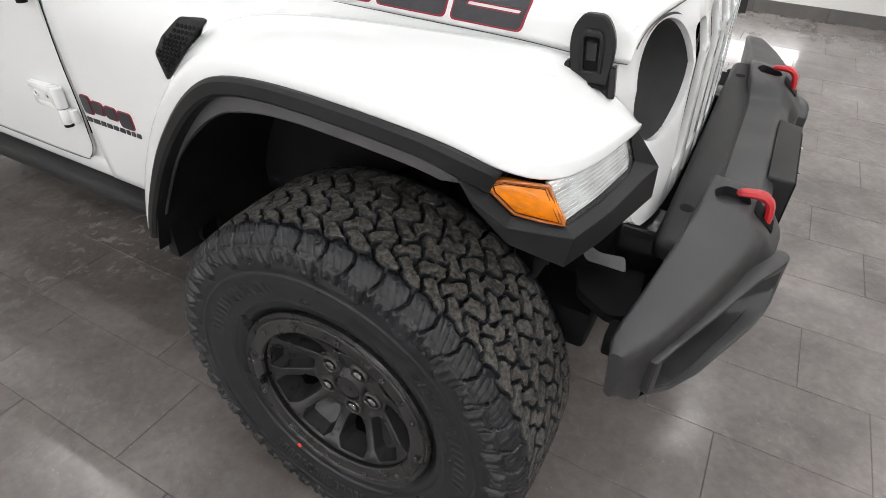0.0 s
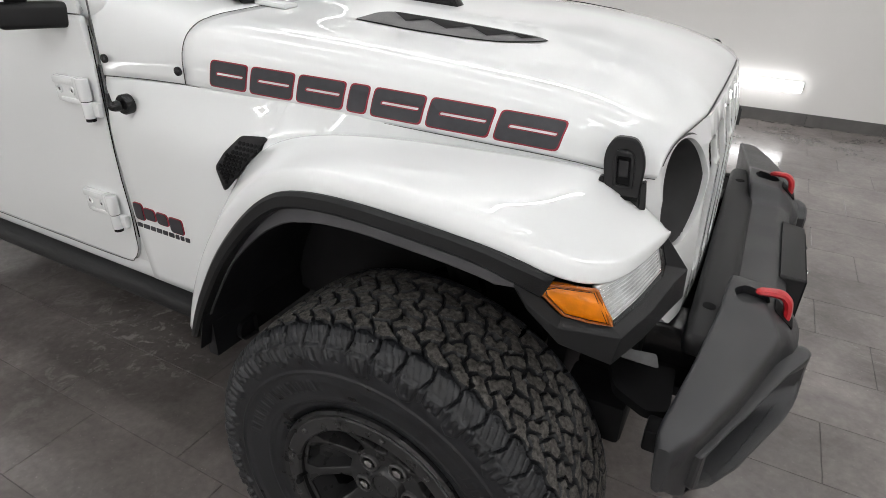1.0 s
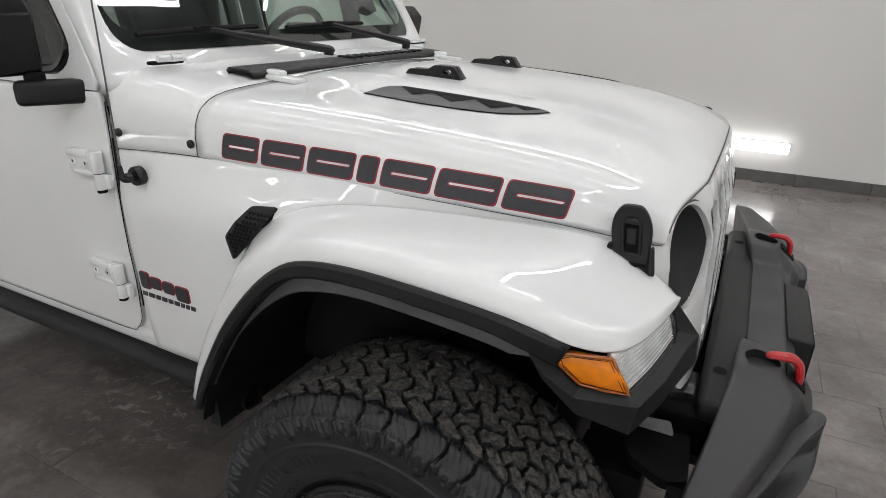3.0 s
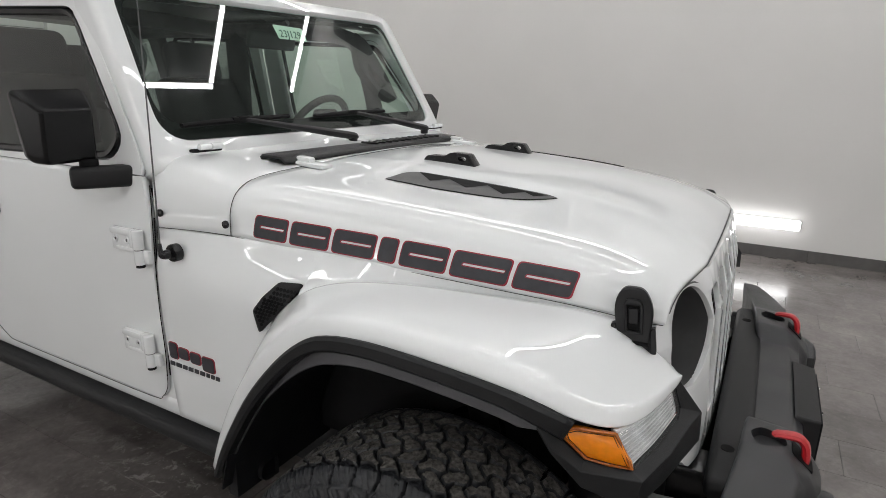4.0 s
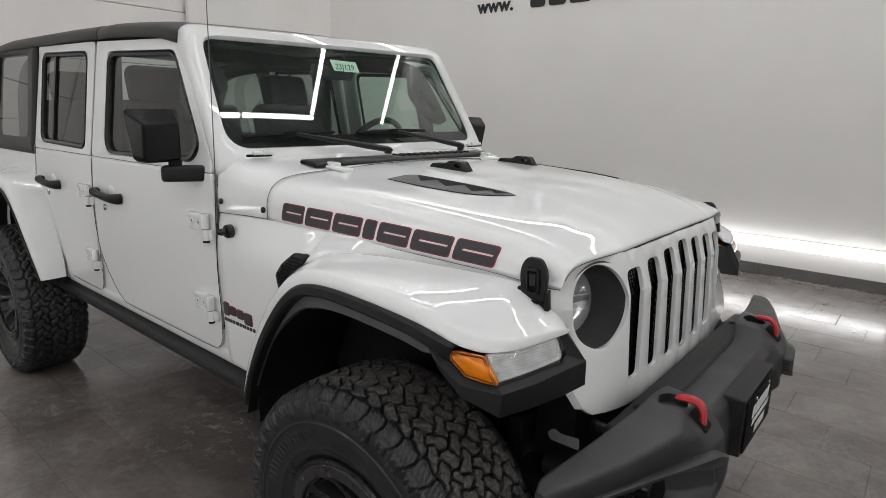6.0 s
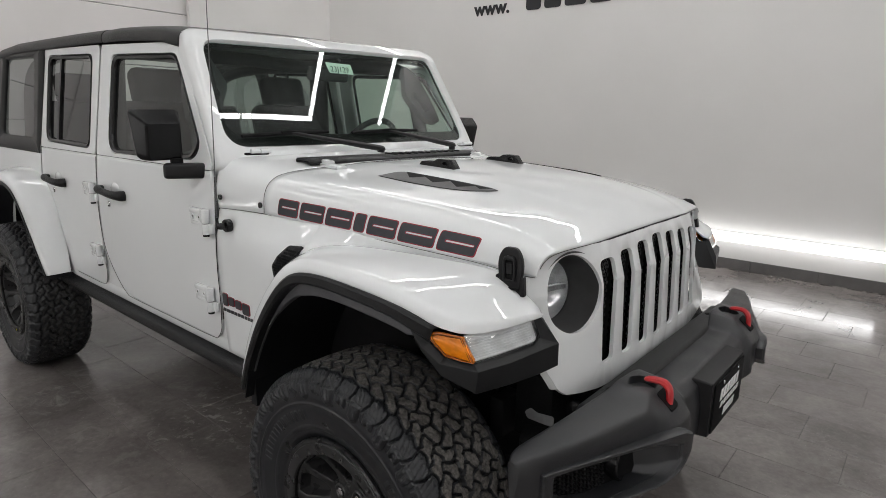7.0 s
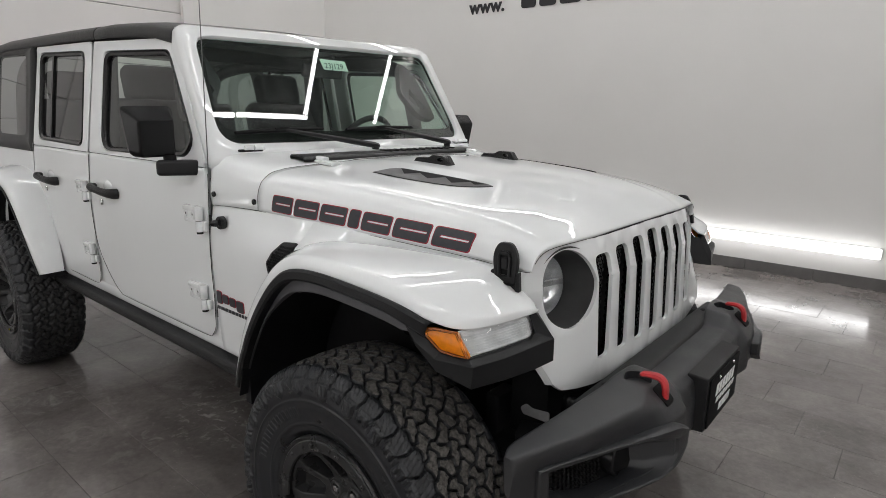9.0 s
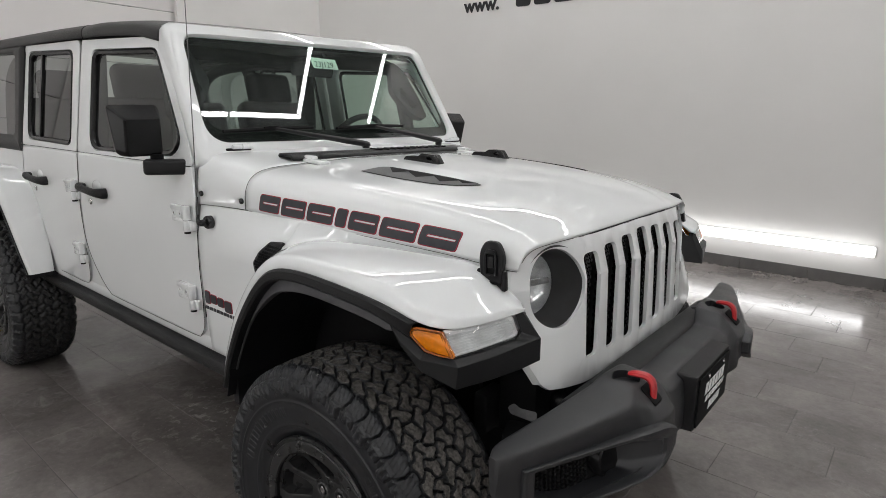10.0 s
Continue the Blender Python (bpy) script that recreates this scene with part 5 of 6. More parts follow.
def tyre_mesh(nu, step):
    s = np.concatenate([np.linspace(-0.34, -0.185, 56, endpoint=False), np.arange(-0.185, 0.1851, step), np.linspace(0.19, 0.34, 22)])
    th = np.arange(nu) * 2 * math.pi / nu
    r, h = tyre_profile(s)
    rs, hs = np.gradient(r), np.gradient(h)
    ln = np.hypot(rs, hs)
    nr, nh = hs / ln, -rs / ln
    S, T = np.meshgrid(s, th)
    pitches = 47
    p = 2 * math.pi * 0.437 / pitches
    V = T * 0.437

    def tri(x):
        return 2 * np.abs(2 * (x - np.floor(x + 0.5))) - 1

    def wave(x):
        return np.clip(tri(x) * 1.7, -1, 1)
    W = 0.0038
    bp = 2 * math.pi * 0.437 / 54
    # irregular interlocking blocks: nearest and second nearest of a staggered, jittered lattice
    cols = [-0.0925, -0.0555, -0.0185, 0.0185, 0.0555, 0.0925]
    offs = [0.10, 0.60, 0.05, 0.55, 0.0, 0.5]
    jit = np.random.RandomState(7)
    Sw = S + 0.0016 * np.clip(tri(V / bp * 1.5 + 0.2) * 1.6, -1, 1)
    Vw = V + 0.0016 * np.clip(tri(S / 0.037 + 0.1) * 1.6, -1, 1)
    d1, d2 = np.full(S.shape, 9.0), np.full(S.shape, 9.0)
    for n, (sc, of) in enumerate(zip(cols, offs)):
        js, jv = jit.uniform(-0.0045, 0.005, 54), jit.uniform(-0.11, 0.11, 54)
        near = np.abs(S - sc) < 0.07
        k0 = np.floor(V / bp - of).astype(int)
        for dk in (-1, 0, 1, 2):
            kk = k0 + dk
            km = kk % 54
            ds, dv = Sw - sc - js[km], Vw - (kk + of + jv[km]) * bp
            d = np.full(S.shape, 9.0)
            # even columns lie as a slanting S, odd ones as a bent bar across
            bend = ((-0.012, -0.015), (0.0, 0.001), (0.010, 0.018)) if n % 2 == 0 else ((-0.012, 0.012), (0.0, -0.003), (0.012, 0.000))
            for a, b in bend:
                d = np.minimum(d, np.hypot(ds - a, dv - b))
            d = np.where(near, d, 9.0)
            d2 = np.minimum(d2, np.maximum(d1, d))
            d1 = np.minimum(d1, d)
    dist = (d2 - d1) * 0.5
    q = V / p + np.where(S > 0, 0.15, 0.65) + 0.10 * tri((np.abs(S) - 0.10) / 0.08)
    lugs = np.abs(q - np.round(q)) * p
    shoulder = np.abs(S) > 0.112
    dtr = np.where(shoulder, lugs, 1.0)
    dist = np.where(shoulder, 1.0, dist)
    dist = np.minimum(dist, np.abs(np.abs(S) - 0.112 - 0.004 * wave(V / p)) * 0.9)
    g = np.minimum(dist - W * 0.44, dtr - W * 0.55)
    k = np.clip(g / 0.0016, -0.2, 1)
    k = np.clip(k, 0, 1)
    k = k * k * (3 - 2 * k)
    tread = np.clip((0.172 - np.abs(S)) / 0.012, 0, 1)
    depth = (k - 1) * 0.014 * tread
    # fine cuts across the blocks
    sipe = np.abs(tri(V / bp * 2.0 + S / 0.05 + 0.3 * tri(S / 0.016)))
    depth -= np.where((sipe < 0.10) & (np.abs(S) < 0.125) & (k > 0.95), 0.0022, 0.0)
    # raised blocks and ribs on the upper sidewall
    A = np.abs(S)
    depth -= 0.0035 * (np.abs(tri(V / p * 2 + A / 0.06)) < 0.10) * (A > 0.122) * (A < 0.165) * (k > 0.95)
    depth += 0.0016 * np.clip(3 * tri(V / p * 3 + 8 * A), -1, 1) * (A > 0.172) * (A < 0.196)
    q = V / p + np.where(S > 0, 0.15, 0.65)
    lug = np.clip((np.abs(q - np.round(q)) - 0.14) / 0.06, 0, 1) * np.clip((A - 0.160) / 0.006, 0, 1) * np.clip((0.202 + 0.014 * tri(q / 2 + 0.25) - A) / 0.008, 0, 1)
    depth += lug * 0.0065
    # raised marks round the sidewall
    mark = np.clip(np.sin(T * 96) * 3 + 1.2, 0, 1) * np.clip(np.sin(T * 3 + 0.6) * 4, 0, 1) * (np.abs(A - 0.262) < 0.014)
    depth += mark * 0.0016
    depth += 0.0025 * (np.abs(A - 0.228) < 0.004) + 0.002 * (np.abs(A - 0.30) < 0.006)
    Rr = r[None, :] + depth * nr[None, :]
    Hh = h[None, :] + depth * nh[None, :]
    verts = np.stack([Rr * np.cos(T), Hh, Rr * np.sin(T)], -1).reshape(-1, 3)
    ns = len(s)
    i, j = np.meshgrid(np.arange(nu), np.arange(ns - 1), indexing="ij")
    a, b, c, d = i * ns + j, i * ns + j + 1, ((i + 1) % nu) * ns + j + 1, ((i + 1) % nu) * ns + j
    quads = np.stack([a, b, c, d], -1).reshape(-1, 4)
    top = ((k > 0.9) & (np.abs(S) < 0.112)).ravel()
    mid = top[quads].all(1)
    return verts, quads, mid


def raw_mesh(name, verts, quads, mats, idx):
    me = bpy.data.meshes.new(name)
    me.vertices.add(len(verts))
    me.vertices.foreach_set("co", verts.ravel())
    me.loops.add(quads.size)
    me.loops.foreach_set("vertex_index", quads.ravel().astype(np.int32))
    me.polygons.add(len(quads))
    me.polygons.foreach_set("loop_start", np.arange(0, quads.size, 4, dtype=np.int32))
    for m in mats:
        me.materials.append(m)
    me.polygons.foreach_set("material_index", idx.astype(np.int32))
    me.polygons.foreach_set("use_smooth", np.ones(len(quads), bool))
    me.update(calc_edges=True)
    me.validate()
    return me


# flat contact patch: the lowest points rest on the floor
TYRES = []
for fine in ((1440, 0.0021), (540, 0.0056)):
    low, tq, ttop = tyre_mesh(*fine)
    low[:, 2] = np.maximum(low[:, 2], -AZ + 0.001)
    TYRES.append(raw_mesh("tyre", low, tq[:, ::-1], [RUBBER, TREAD_DARKER if TYRES else TREAD], ttop))
WC = -0.818  # the middle of the tyre across the car


def wheel_meshes():
    """Meshes of a right-hand wheel round its own axle; its face looks to -y."""
    made = []
    tmp = []

    def keep(ob, name, label=""):
        tmp.append(ob)
        made.append((name, ob.data, label))
    Mx = pose(0, 0, 0, 90, 0, 0)  # lathe axis z to -y
    keep(lathe("barrel", [(0.215, 0.13), (0.225, 0.142), (0.234, 0.146), (0.238, 0.139), (0.236, 0.128)], Mx, RIM, None, seg=96), "rim_flange")
    keep(lathe("barrel", [(0.196, 0.140), (0.190, 0.128), (0.186, 0.10), (0.182, 0.02), (0.180, -0.10), (0.10, -0.11), (0.02, -0.11)], Mx, DARK, None, seg=64), "rim_barrel", "dark wheel barrel")
    keep(lathe("ring", [(0.190, 0.139), (0.193, 0.1435), (0.200, 0.145), (0.222, 0.1445), (0.226, 0.141), (0.226, 0.13)], Mx, RIM, None, seg=96), "beadlock_ring", "satin black ring with bolts")
    # spoke disc with ten windows
    o = [(0.193 * math.cos(a), 0.193 * math.sin(a)) for a in np.linspace(0, 2 * math.pi, 90, endpoint=False)]
    hs = []
    for k in range(10):
        a0 = radians(61 + 36 * k)

        def P2(r, d):
            return ((r * math.cos(a0) - d * math.sin(a0)), (r * math.sin(a0) + d * math.cos(a0)))
        hs.append(rounded([P2(0.095, -0.015), P2(0.095, 0.015), P2(0.114, 0.0255), P2(0.160, 0.0395), P2(0.182, 0.031), P2(0.182, -0.031), P2(0.160, -0.0395), P2(0.114, -0.0255)], 0.004, 2))
    bm = filled(o, hs, cuts=[])
    bmesh.ops.subdivide_edges(bm, edges=[e for e in bm.edges if e.calc_length() > 0.03], cuts=1)
    for v in bm.verts:
        r = math.hypot(v.co.x, v.co.y)
        hgt = np.interp(r, (0.0, 0.05, 0.085, 0.12, 0.16, 0.193), (0.076, 0.076, 0.081, 0.092, 0.112, 0.131))
        v.co = (v.co.x, -hgt, v.co.y)
    def disc_h(r):
        return float(np.interp(r, (0.0, 0.05, 0.085, 0.12, 0.16, 0.193), (0.076, 0.076, 0.081, 0.092, 0.112, 0.131)))
    d = part("disc", bm, RIM, face=(0, -1, 0))
    keep(d, "spokes", "satin black split spokes")
    for q, loop in enumerate(hs):
        L = np.array(loop)
        c = L.mean(0)
        rows = [[(u, -disc_h(math.hypot(u, v)) + depth, v) for u, v in c + (L - c) * k] for depth, k in ((0.0030, 0.988), (0.018, 0.93), (0.030, 0.86), (0.033, 0.02) if q % 2 else (0.050, 0.80))]
        keep(sheet("ledge", np.array(rows), RIM, None, close_v=True, inner=(c[0], -0.2, c[1]), angle=22), "window_ledge", "deep graphite wall of a wheel window")
    keep(lathe("hub", [(0.0005, 0.090), (0.029, 0.090), (0.031, 0.087), (0.033, 0.093), (0.037, 0.093), (0.042, 0.088), (0.050, 0.074)], Mx, RIM, None, seg=40), "hub_cap", "round black hub cap")
    for k in range(5):
        a = radians(61 + 72 * k)
        # black disc in the collar gives the recess its shade
        bm = bmesh.new()
        cyl(bm, pose(0.0635 * math.cos(a), -0.0785, 0.0635 * math.sin(a), 90, 0, 0), 0.0168, 0.004, 24)
        keep(part("recess", bm, DARK), "lug_recess", "dark disc for the shade in a lug recess")
        keep(lathe("collar", [(0.0265, 0.073), (0.0235, 0.087), (0.0195, 0.090), (0.0175, 0.088), (0.0168, 0.078)], Mx @ pose(0.0635 * math.cos(a), 0.0635 * math.sin(a), 0), RIM_LIGHT, None, seg=28), "lug_collar", "raised collar round a lug nut")
    bm = bmesh.new()
    cyl(bm, pose(-0.190, -0.138, -0.02, 70, 0, 0), 0.005, 0.035, 12, bevel=0.001)
    cyl(bm, pose(-0.188, -0.152, -0.025, 70, 0, 0), 0.0065, 0.014, 12, bevel=0.001)
    keep(part("valve", bm, DARK), "valve_stem", "black rubber valve stem")
    for k in range(5):
        a = radians(61 + 72 * k)
        bm = bmesh.new()
        cyl(bm, pose(0.0635 * math.cos(a), -0.082, 0.0635 * math.sin(a), 90, 0, 0), 0.0122, 0.018, 6, bevel=0.003)
        keep(part("nut", bm, CHROME), "lug_nut", "bright lug nut")
    for k in range(12):
        a = 0.35 + k * 2 * math.pi / 12
        bm = bmesh.new()
        cyl(bm, pose(0.211 * math.cos(a), -0.1465, 0.211 * math.sin(a), 90, 0, 0), 0.0065, 0.006, 10, bevel=0.001)
        cyl(bm, pose(0.211 * math.cos(a), -0.150, 0.211 * math.sin(a), 90, 0, 0), 0.0035, 0.004, 6)
        keep(part("bolt", bm, RIM_LIGHT), "rim_bolt", "small rim bolt")
    for ob in tmp:
        bpy.data.objects.remove(ob)
    return made


WHEEL = wheel_meshes()


def wheel(m, dot, tyre):
    t = new("wheel", tyre)
    t.parent, t.matrix_basis = car, m
    t["label"] = "black all-terrain tyre with dusty tread on a satin black rim"
    for name, me, label in WHEEL:
        o = new(name, me)
        o.parent = t
        if name == "spokes":
            thicken(o, 0.014)
            b = o.modifiers.new("bevel", "BEVEL")
            b.width, b.segments, b.limit_method, b.angle_limit = 0.003, 2, "ANGLE", radians(50)
        if label:
            o["label"] = label
    if dot is not None:
        bm = bmesh.new()
        cyl(bm, pose(dot[0], -0.1505, dot[1], 90, 0, 0), 0.006, 0.003, 16)
        part("paint_dot", bm, dot[2], t, "small paint dot on the sidewall")


wheel(pose(0, WC, AZ, 0, 0, 0), (-0.118, -0.222, REDDOT), TYRES[0])
wheel(pose(AX, WC, AZ, 0, 35, 0), (0.16, -0.13, YELLOWDOT), TYRES[1])
wheel(pose(0, -WC, AZ, 0, 20, 180), None, TYRES[1])
wheel(pose(AX, -WC, AZ, 0, 10, 180), None, TYRES[1])


# ---- fittings ----
def hinge(x, z, name="door_hinge"):
    y = side_y(z)
    bm = bmesh.new()
    box(bm, (x - 0.078, y - 0.006, z + 0.012), (0.100, 0.016, 0.064), 0.0045)
    box(bm, (x - 0.078, y - 0.013, z + 0.034), (0.096, 0.012, 0.018), 0.004)
    box(bm, (x - 0.072, y - 0.012, z - 0.012), (0.076, 0.010, 0.013), 0.003)
    box(bm, (x - 0.024, y - 0.013, z + 0.022), (0.030, 0.022, 0.052), 0.005)
    cyl(bm, pose(x - 0.008, y - 0.017, z + 0.022), 0.0145, 0.052, 18, bevel=0.002)
    h = part(name, bm, PAINT, car, "white exposed door hinge")
    bm = bmesh.new()
    cyl(bm, pose(x - 0.008, y - 0.017, z - 0.0255), 0.0135, 0.040, 18, bevel=0.002)
    box(bm, (x + 0.010, y - 0.008, z - 0.024), (0.030, 0.014, 0.036), 0.003)
    part("hinge_knuckle", bm, PAINT, h, "white lower knuckle of the hinge")
    # disc coloured as the shade between the knuckles
    bm = bmesh.new()
    cyl(bm, pose(x - 0.008, y - 0.017, z - 0.0048), 0.0125, 0.003, 18)
    part("knuckle_gap_disc", bm, SEAM, h, "grey disc for the shaded gap between the knuckles")
    for dx in (-0.108, -0.060):
        m = pose(x + dx, y - 0.014, z + 0.012, 90, 0, 0)
        lathe("hinge_screw", [(0.0105, -0.002), (0.0100, 0.003), (0.0065, 0.003), (0.0055, 0.0005), (0.0003, 0.0005)], m, PAINT, h, "dished hinge screw", seg=20)
        # flat dot coloured as the shade in the socket
        lathe("screw_socket_disc", [(0.0042, 0.0012), (0.0003, 0.0012)], m, SEAM, h, "grey dot for the shaded socket of the screw", seg=12)
    bm = bmesh.new()
    cyl(bm, pose(x - 0.008, y - 0.017, z - 0.049), 0.0115, 0.008, 14)
    part("hinge_pin", bm, DARK, h, "dark end of the hinge pin")


hinge(-0.880, 1.135), hinge(-0.893, 0.835)
hinge(-1.948, 1.140), hinge(-1.955, 0.832)


def door_handle(x, z):
    y = side_y(z)
    bm = bmesh.new()
    v, f = tube([(x - 0.125, y - 0.006, z + 0.004), (x - 0.10, y - 0.034, z + 0.006), (x - 0.02, y - 0.040, z), (x + 0.07, y - 0.036, z - 0.006), (x + 0.11, y - 0.02, z - 0.008), (x + 0.115, y - 0.002, z - 0.008)], [0.014, 0.016, 0.014, 0.016, 0.02, 0.02], 12, 4, flat=1.15)
    h = ob_from("door_handle", v, f, PLASTIC, car, "black pull door handle", angle=60)
    bm = bmesh.new()
    bmesh.ops.create_uvsphere(bm, u_segments=20, v_segments=10, radius=1.0, matrix=Matrix.Translation((x + 0.01, y + 0.006, z + 0.012)) @ Matrix.Diagonal((0.055, 0.012, 0.032, 1)))
    part("handle_cup", bm, PAINT, h, "white dished cup behind the handle")
    bm = bmesh.new()
    cyl(bm, pose(x - 0.06, y - 0.004, z - 0.062, 90, 0, 0), 0.014, 0.012, 20, bevel=0.003)
    part("door_lock", bm, CHROME, h, "bright door lock")


door_handle(-1.74, 1.163), door_handle(-2.48, 1.158)


# outside mirrors
def mirror(sgn):
    front = rounded([(-0.822, 1.356, 0.016), (-0.833, 1.490, 0.008), (-0.957, 1.488, 0.010), (-0.950, 1.354, 0.018)], 0.02, 5)
    back = rounded([(-0.806, 1.356, 0.018), (-0.811, 1.533, 0.018), (-0.987, 1.530, 0.014), (-0.966, 1.354, 0.030)], 0.02, 5)
    F, B = np.array(front), np.array(back)
    rows = []
    for t, k, dx in ((0.0, 0.88, 0.005), (0.0, 0.97, 0.003), (0.06, 1.0, 0.0), (0.30, 1.0, 0.0), (0.94, 1.0, 0.0), (1.0, 1.0, -0.004), (1.0, 0.97, -0.020), (1.0, 0.92, -0.026)):
        L = F + (B - F) * t
        ref = L.mean(0)
        rows.append([((1 - t) * (-0.976 - 0.18 * (1.49 - z)) + t * -1.032 + dx, y, z) for y, z in ref + (L - ref) * k])
    P = np.array(rows)
    P = P if sgn < 0 else mirrored(P) - np.array([0.0, 0.03, 0.01])
    shell = sheet("wing_mirror", P, MIRROR_SHELL, car, "black wing mirror housing", close_v=True, angle=30, bevel=0.005)
    for idx, mat, nm in ((0, MIRROR_SHELL, "mirror_front"), (-1, CHROME, "mirror_glass")):
        pts = P[idx]
        c = pts.mean(0)
        ob_from(nm, np.concatenate([pts, [c]]), [(i, (i + 1) % len(pts), len(pts)) for i in range(len(pts))], mat, shell)
    bm = bmesh.new()
    box(bm, (0, 0, 0), (0.155, 0.052, 0.056), 0.013, m=pose(-0.976, sgn * 0.822, 1.316, 0, 0, -sgn * 60), seg=3)
    part("mirror_arm", bm, PLASTIC, shell, "black mirror arm")
    bm = bmesh.new()
    cyl(bm, pose(-1.000, sgn * 0.845, 1.350), 0.022, 0.022, 24, bevel=0.003)
    part("mirror_pivot", bm, DARK, shell, "black pivot under the mirror housing")



mirror(-1), mirror(1)

# antenna
v, f = tube([(-0.775, -0.780, 1.135), (-0.775, -0.797, 1.135), (-0.775, -0.801, 1.135), (-0.775, -0.801, 1.135), (-0.775, -0.8015, 1.135)], [0.023, 0.023, 0.020, 0.015, 0.001], 28, 1)
ant = ob_from("antenna", v, f, GLOSSBLACK, car, "thin whip antenna on a black base")
v, f = tube([(-0.775, -0.808, 1.135), (-0.776, -0.823, 1.137), (-0.778, -0.826, 1.146), (-0.780, -0.825, 1.166)], [0.013, 0.011, 0.006, 0.004], 10, 3)
ob_from("antenna_joint", v, f, GLOSSBLACK, ant, "black antenna joint")
v, f = tube([(-0.780, -0.825, 1.16), (-0.783, -0.816, 1.5), (-0.787, -0.806, 1.96)], [0.0022, 0.0018, 0.0014], 8, 3)
ob_from("antenna_mast", v, f, WHITEMETAL, ant, "thin grey whip mast")

# fender vent
VENT = rounded([(-0.497, 1.040), (-0.430, 1.116), (-0.362, 1.122), (-0.405, 1.062), (-0.480, 0.985)], 0.010)
bm = filled(VENT)
for _ in range(3):
    bmesh.ops.subdivide_edges(bm, edges=[e for e in bm.edges if e.calc_length() > 0.012], cuts=1)
bmesh.ops.triangulate(bm, faces=bm.faces)
for v in bm.verts:
    u, w = v.co.x, v.co.y
    v.co = (u, body_y(u, w) - 0.008, w)
vent = thicken(part("fender_vent", bm, PLASTIC, car, "black mesh vent behind the fender", face=(0, -1, 0), angle=60), 0.012, -1)
# flat black hexagons for the shaded openings of the vent's honeycomb
bm = bmesh.new()
for r in range(15):
    for c in range(17):
        u, v = -0.490 + c * 0.0105 + (0.0052 if r % 2 else 0), 0.992 + r * 0.0092
        if v > 1.040 + (u + 0.497) * 1.107 - 0.012 or v < 0.985 + (u + 0.478) * 0.97 + 0.012 or v > 1.108 or u < -0.497 + abs(1.040 - v) * 0.345 + 0.010:
            continue
        slope = (body_y(u, v + 0.004) - body_y(u, v - 0.004)) / 0.008
        bmesh.ops.create_cone(bm, cap_ends=True, segments=6, radius1=0.0050, radius2=0.0044, depth=0.002, matrix=pose(u, body_y(u, v) - 0.0086, v, 90 - math.degrees(math.atan(slope)), 0, 0))
part("vent_mesh", bm, DARK, vent, "black honeycomb mesh")

# side badges as plain shapes
def badge_shape(pts, d, mat, name, label=""):
    bm = bmesh.new()
    prism(bm, pts, lambda u, v, w: (u, side_y(v) + 0.0025 - w, v), d)
    return part(name, bm, mat, car, label, angle=30)


for x0, x1, z0, z1 in ((-0.838, -0.806, 0.828, 0.874), (-0.800, -0.762, 0.835, 0.866), (-0.754, -0.716, 0.833, 0.864), (-0.708, -0.664, 0.822, 0.862)):
    badge_shape(rounded([(x0 - 0.002, z0 - 0.002), (x1 + 0.002, z0 - 0.002), (x1 + 0.002, z1 + 0.002), (x0 - 0.002, z1 + 0.002)], 0.010), 0.0030, REDLINE, "badge_edge", "red edge of a side badge")
    badge_shape(rounded([(x0, z0), (x1, z0), (x1, z1), (x0, z1)], 0.009), 0.0045, DECAL, "side_badge", "dark plain badge shape")
x = -0.845
for w in (0.022, 0.026, 0.020, 0.022, 0.020, 0.022, 0.016, 0.016, 0.018):
    badge_shape([(x, 0.803), (x + w - 0.004, 0.803), (x + w - 0.002, 0.815), (x + 0.002, 0.815)], 0.0022, DECAL, "lower_badge", "small dark plain bar")
    x += w + 0.002

# hood-side decal: plain dark blocks with red outline
def hood_side(x, v):
    """Place on the hood's side face: v in metres up from the seam."""
    i = np.interp(x, HD[:, 0, 0][::-1] if HD[0, 0, 0] > HD[-1, 0, 0] else HD[:, 0, 0], np.arange(len(HD)))
    a = HD[int(i)] + (HD[min(int(i) + 1, len(HD) - 1)] - HD[int(i)]) * (i - int(i))
    a = a[:20]
    d = np.concatenate([[0], np.cumsum(np.linalg.norm(np.diff(a, axis=0), axis=1))])
    p = np.array([np.interp(v, d, a[:, c]) for c in range(3)])
    q = np.array([np.interp(v + 0.01, d, a[:, c]) for c in range(3)])
    up = q - p
    nr = np.cross(np.array([1.0, -0.09, 0]), up)
    nr /= np.linalg.norm(nr)
    return p, nr if nr[1] < 0 else -nr


def decal(loop, lift, mat, name, label="", hole=()):
    bm = filled(loop, [hole] if hole else [])
    bmesh.ops.subdivide_edges(bm, edges=[e for e in bm.edges if e.calc_length() > 0.03], cuts=1)
    bmesh.ops.triangulate(bm, faces=bm.faces)
    for v in bm.verts:
        p, nr = hood_side(v.co.x, v.co.y)
        v.co = p + nr * lift
    thicken(part(name, bm, mat, car, label, smooth=False, face=(0, -1, 0.2)), 0.0006, 0)


x = -0.552
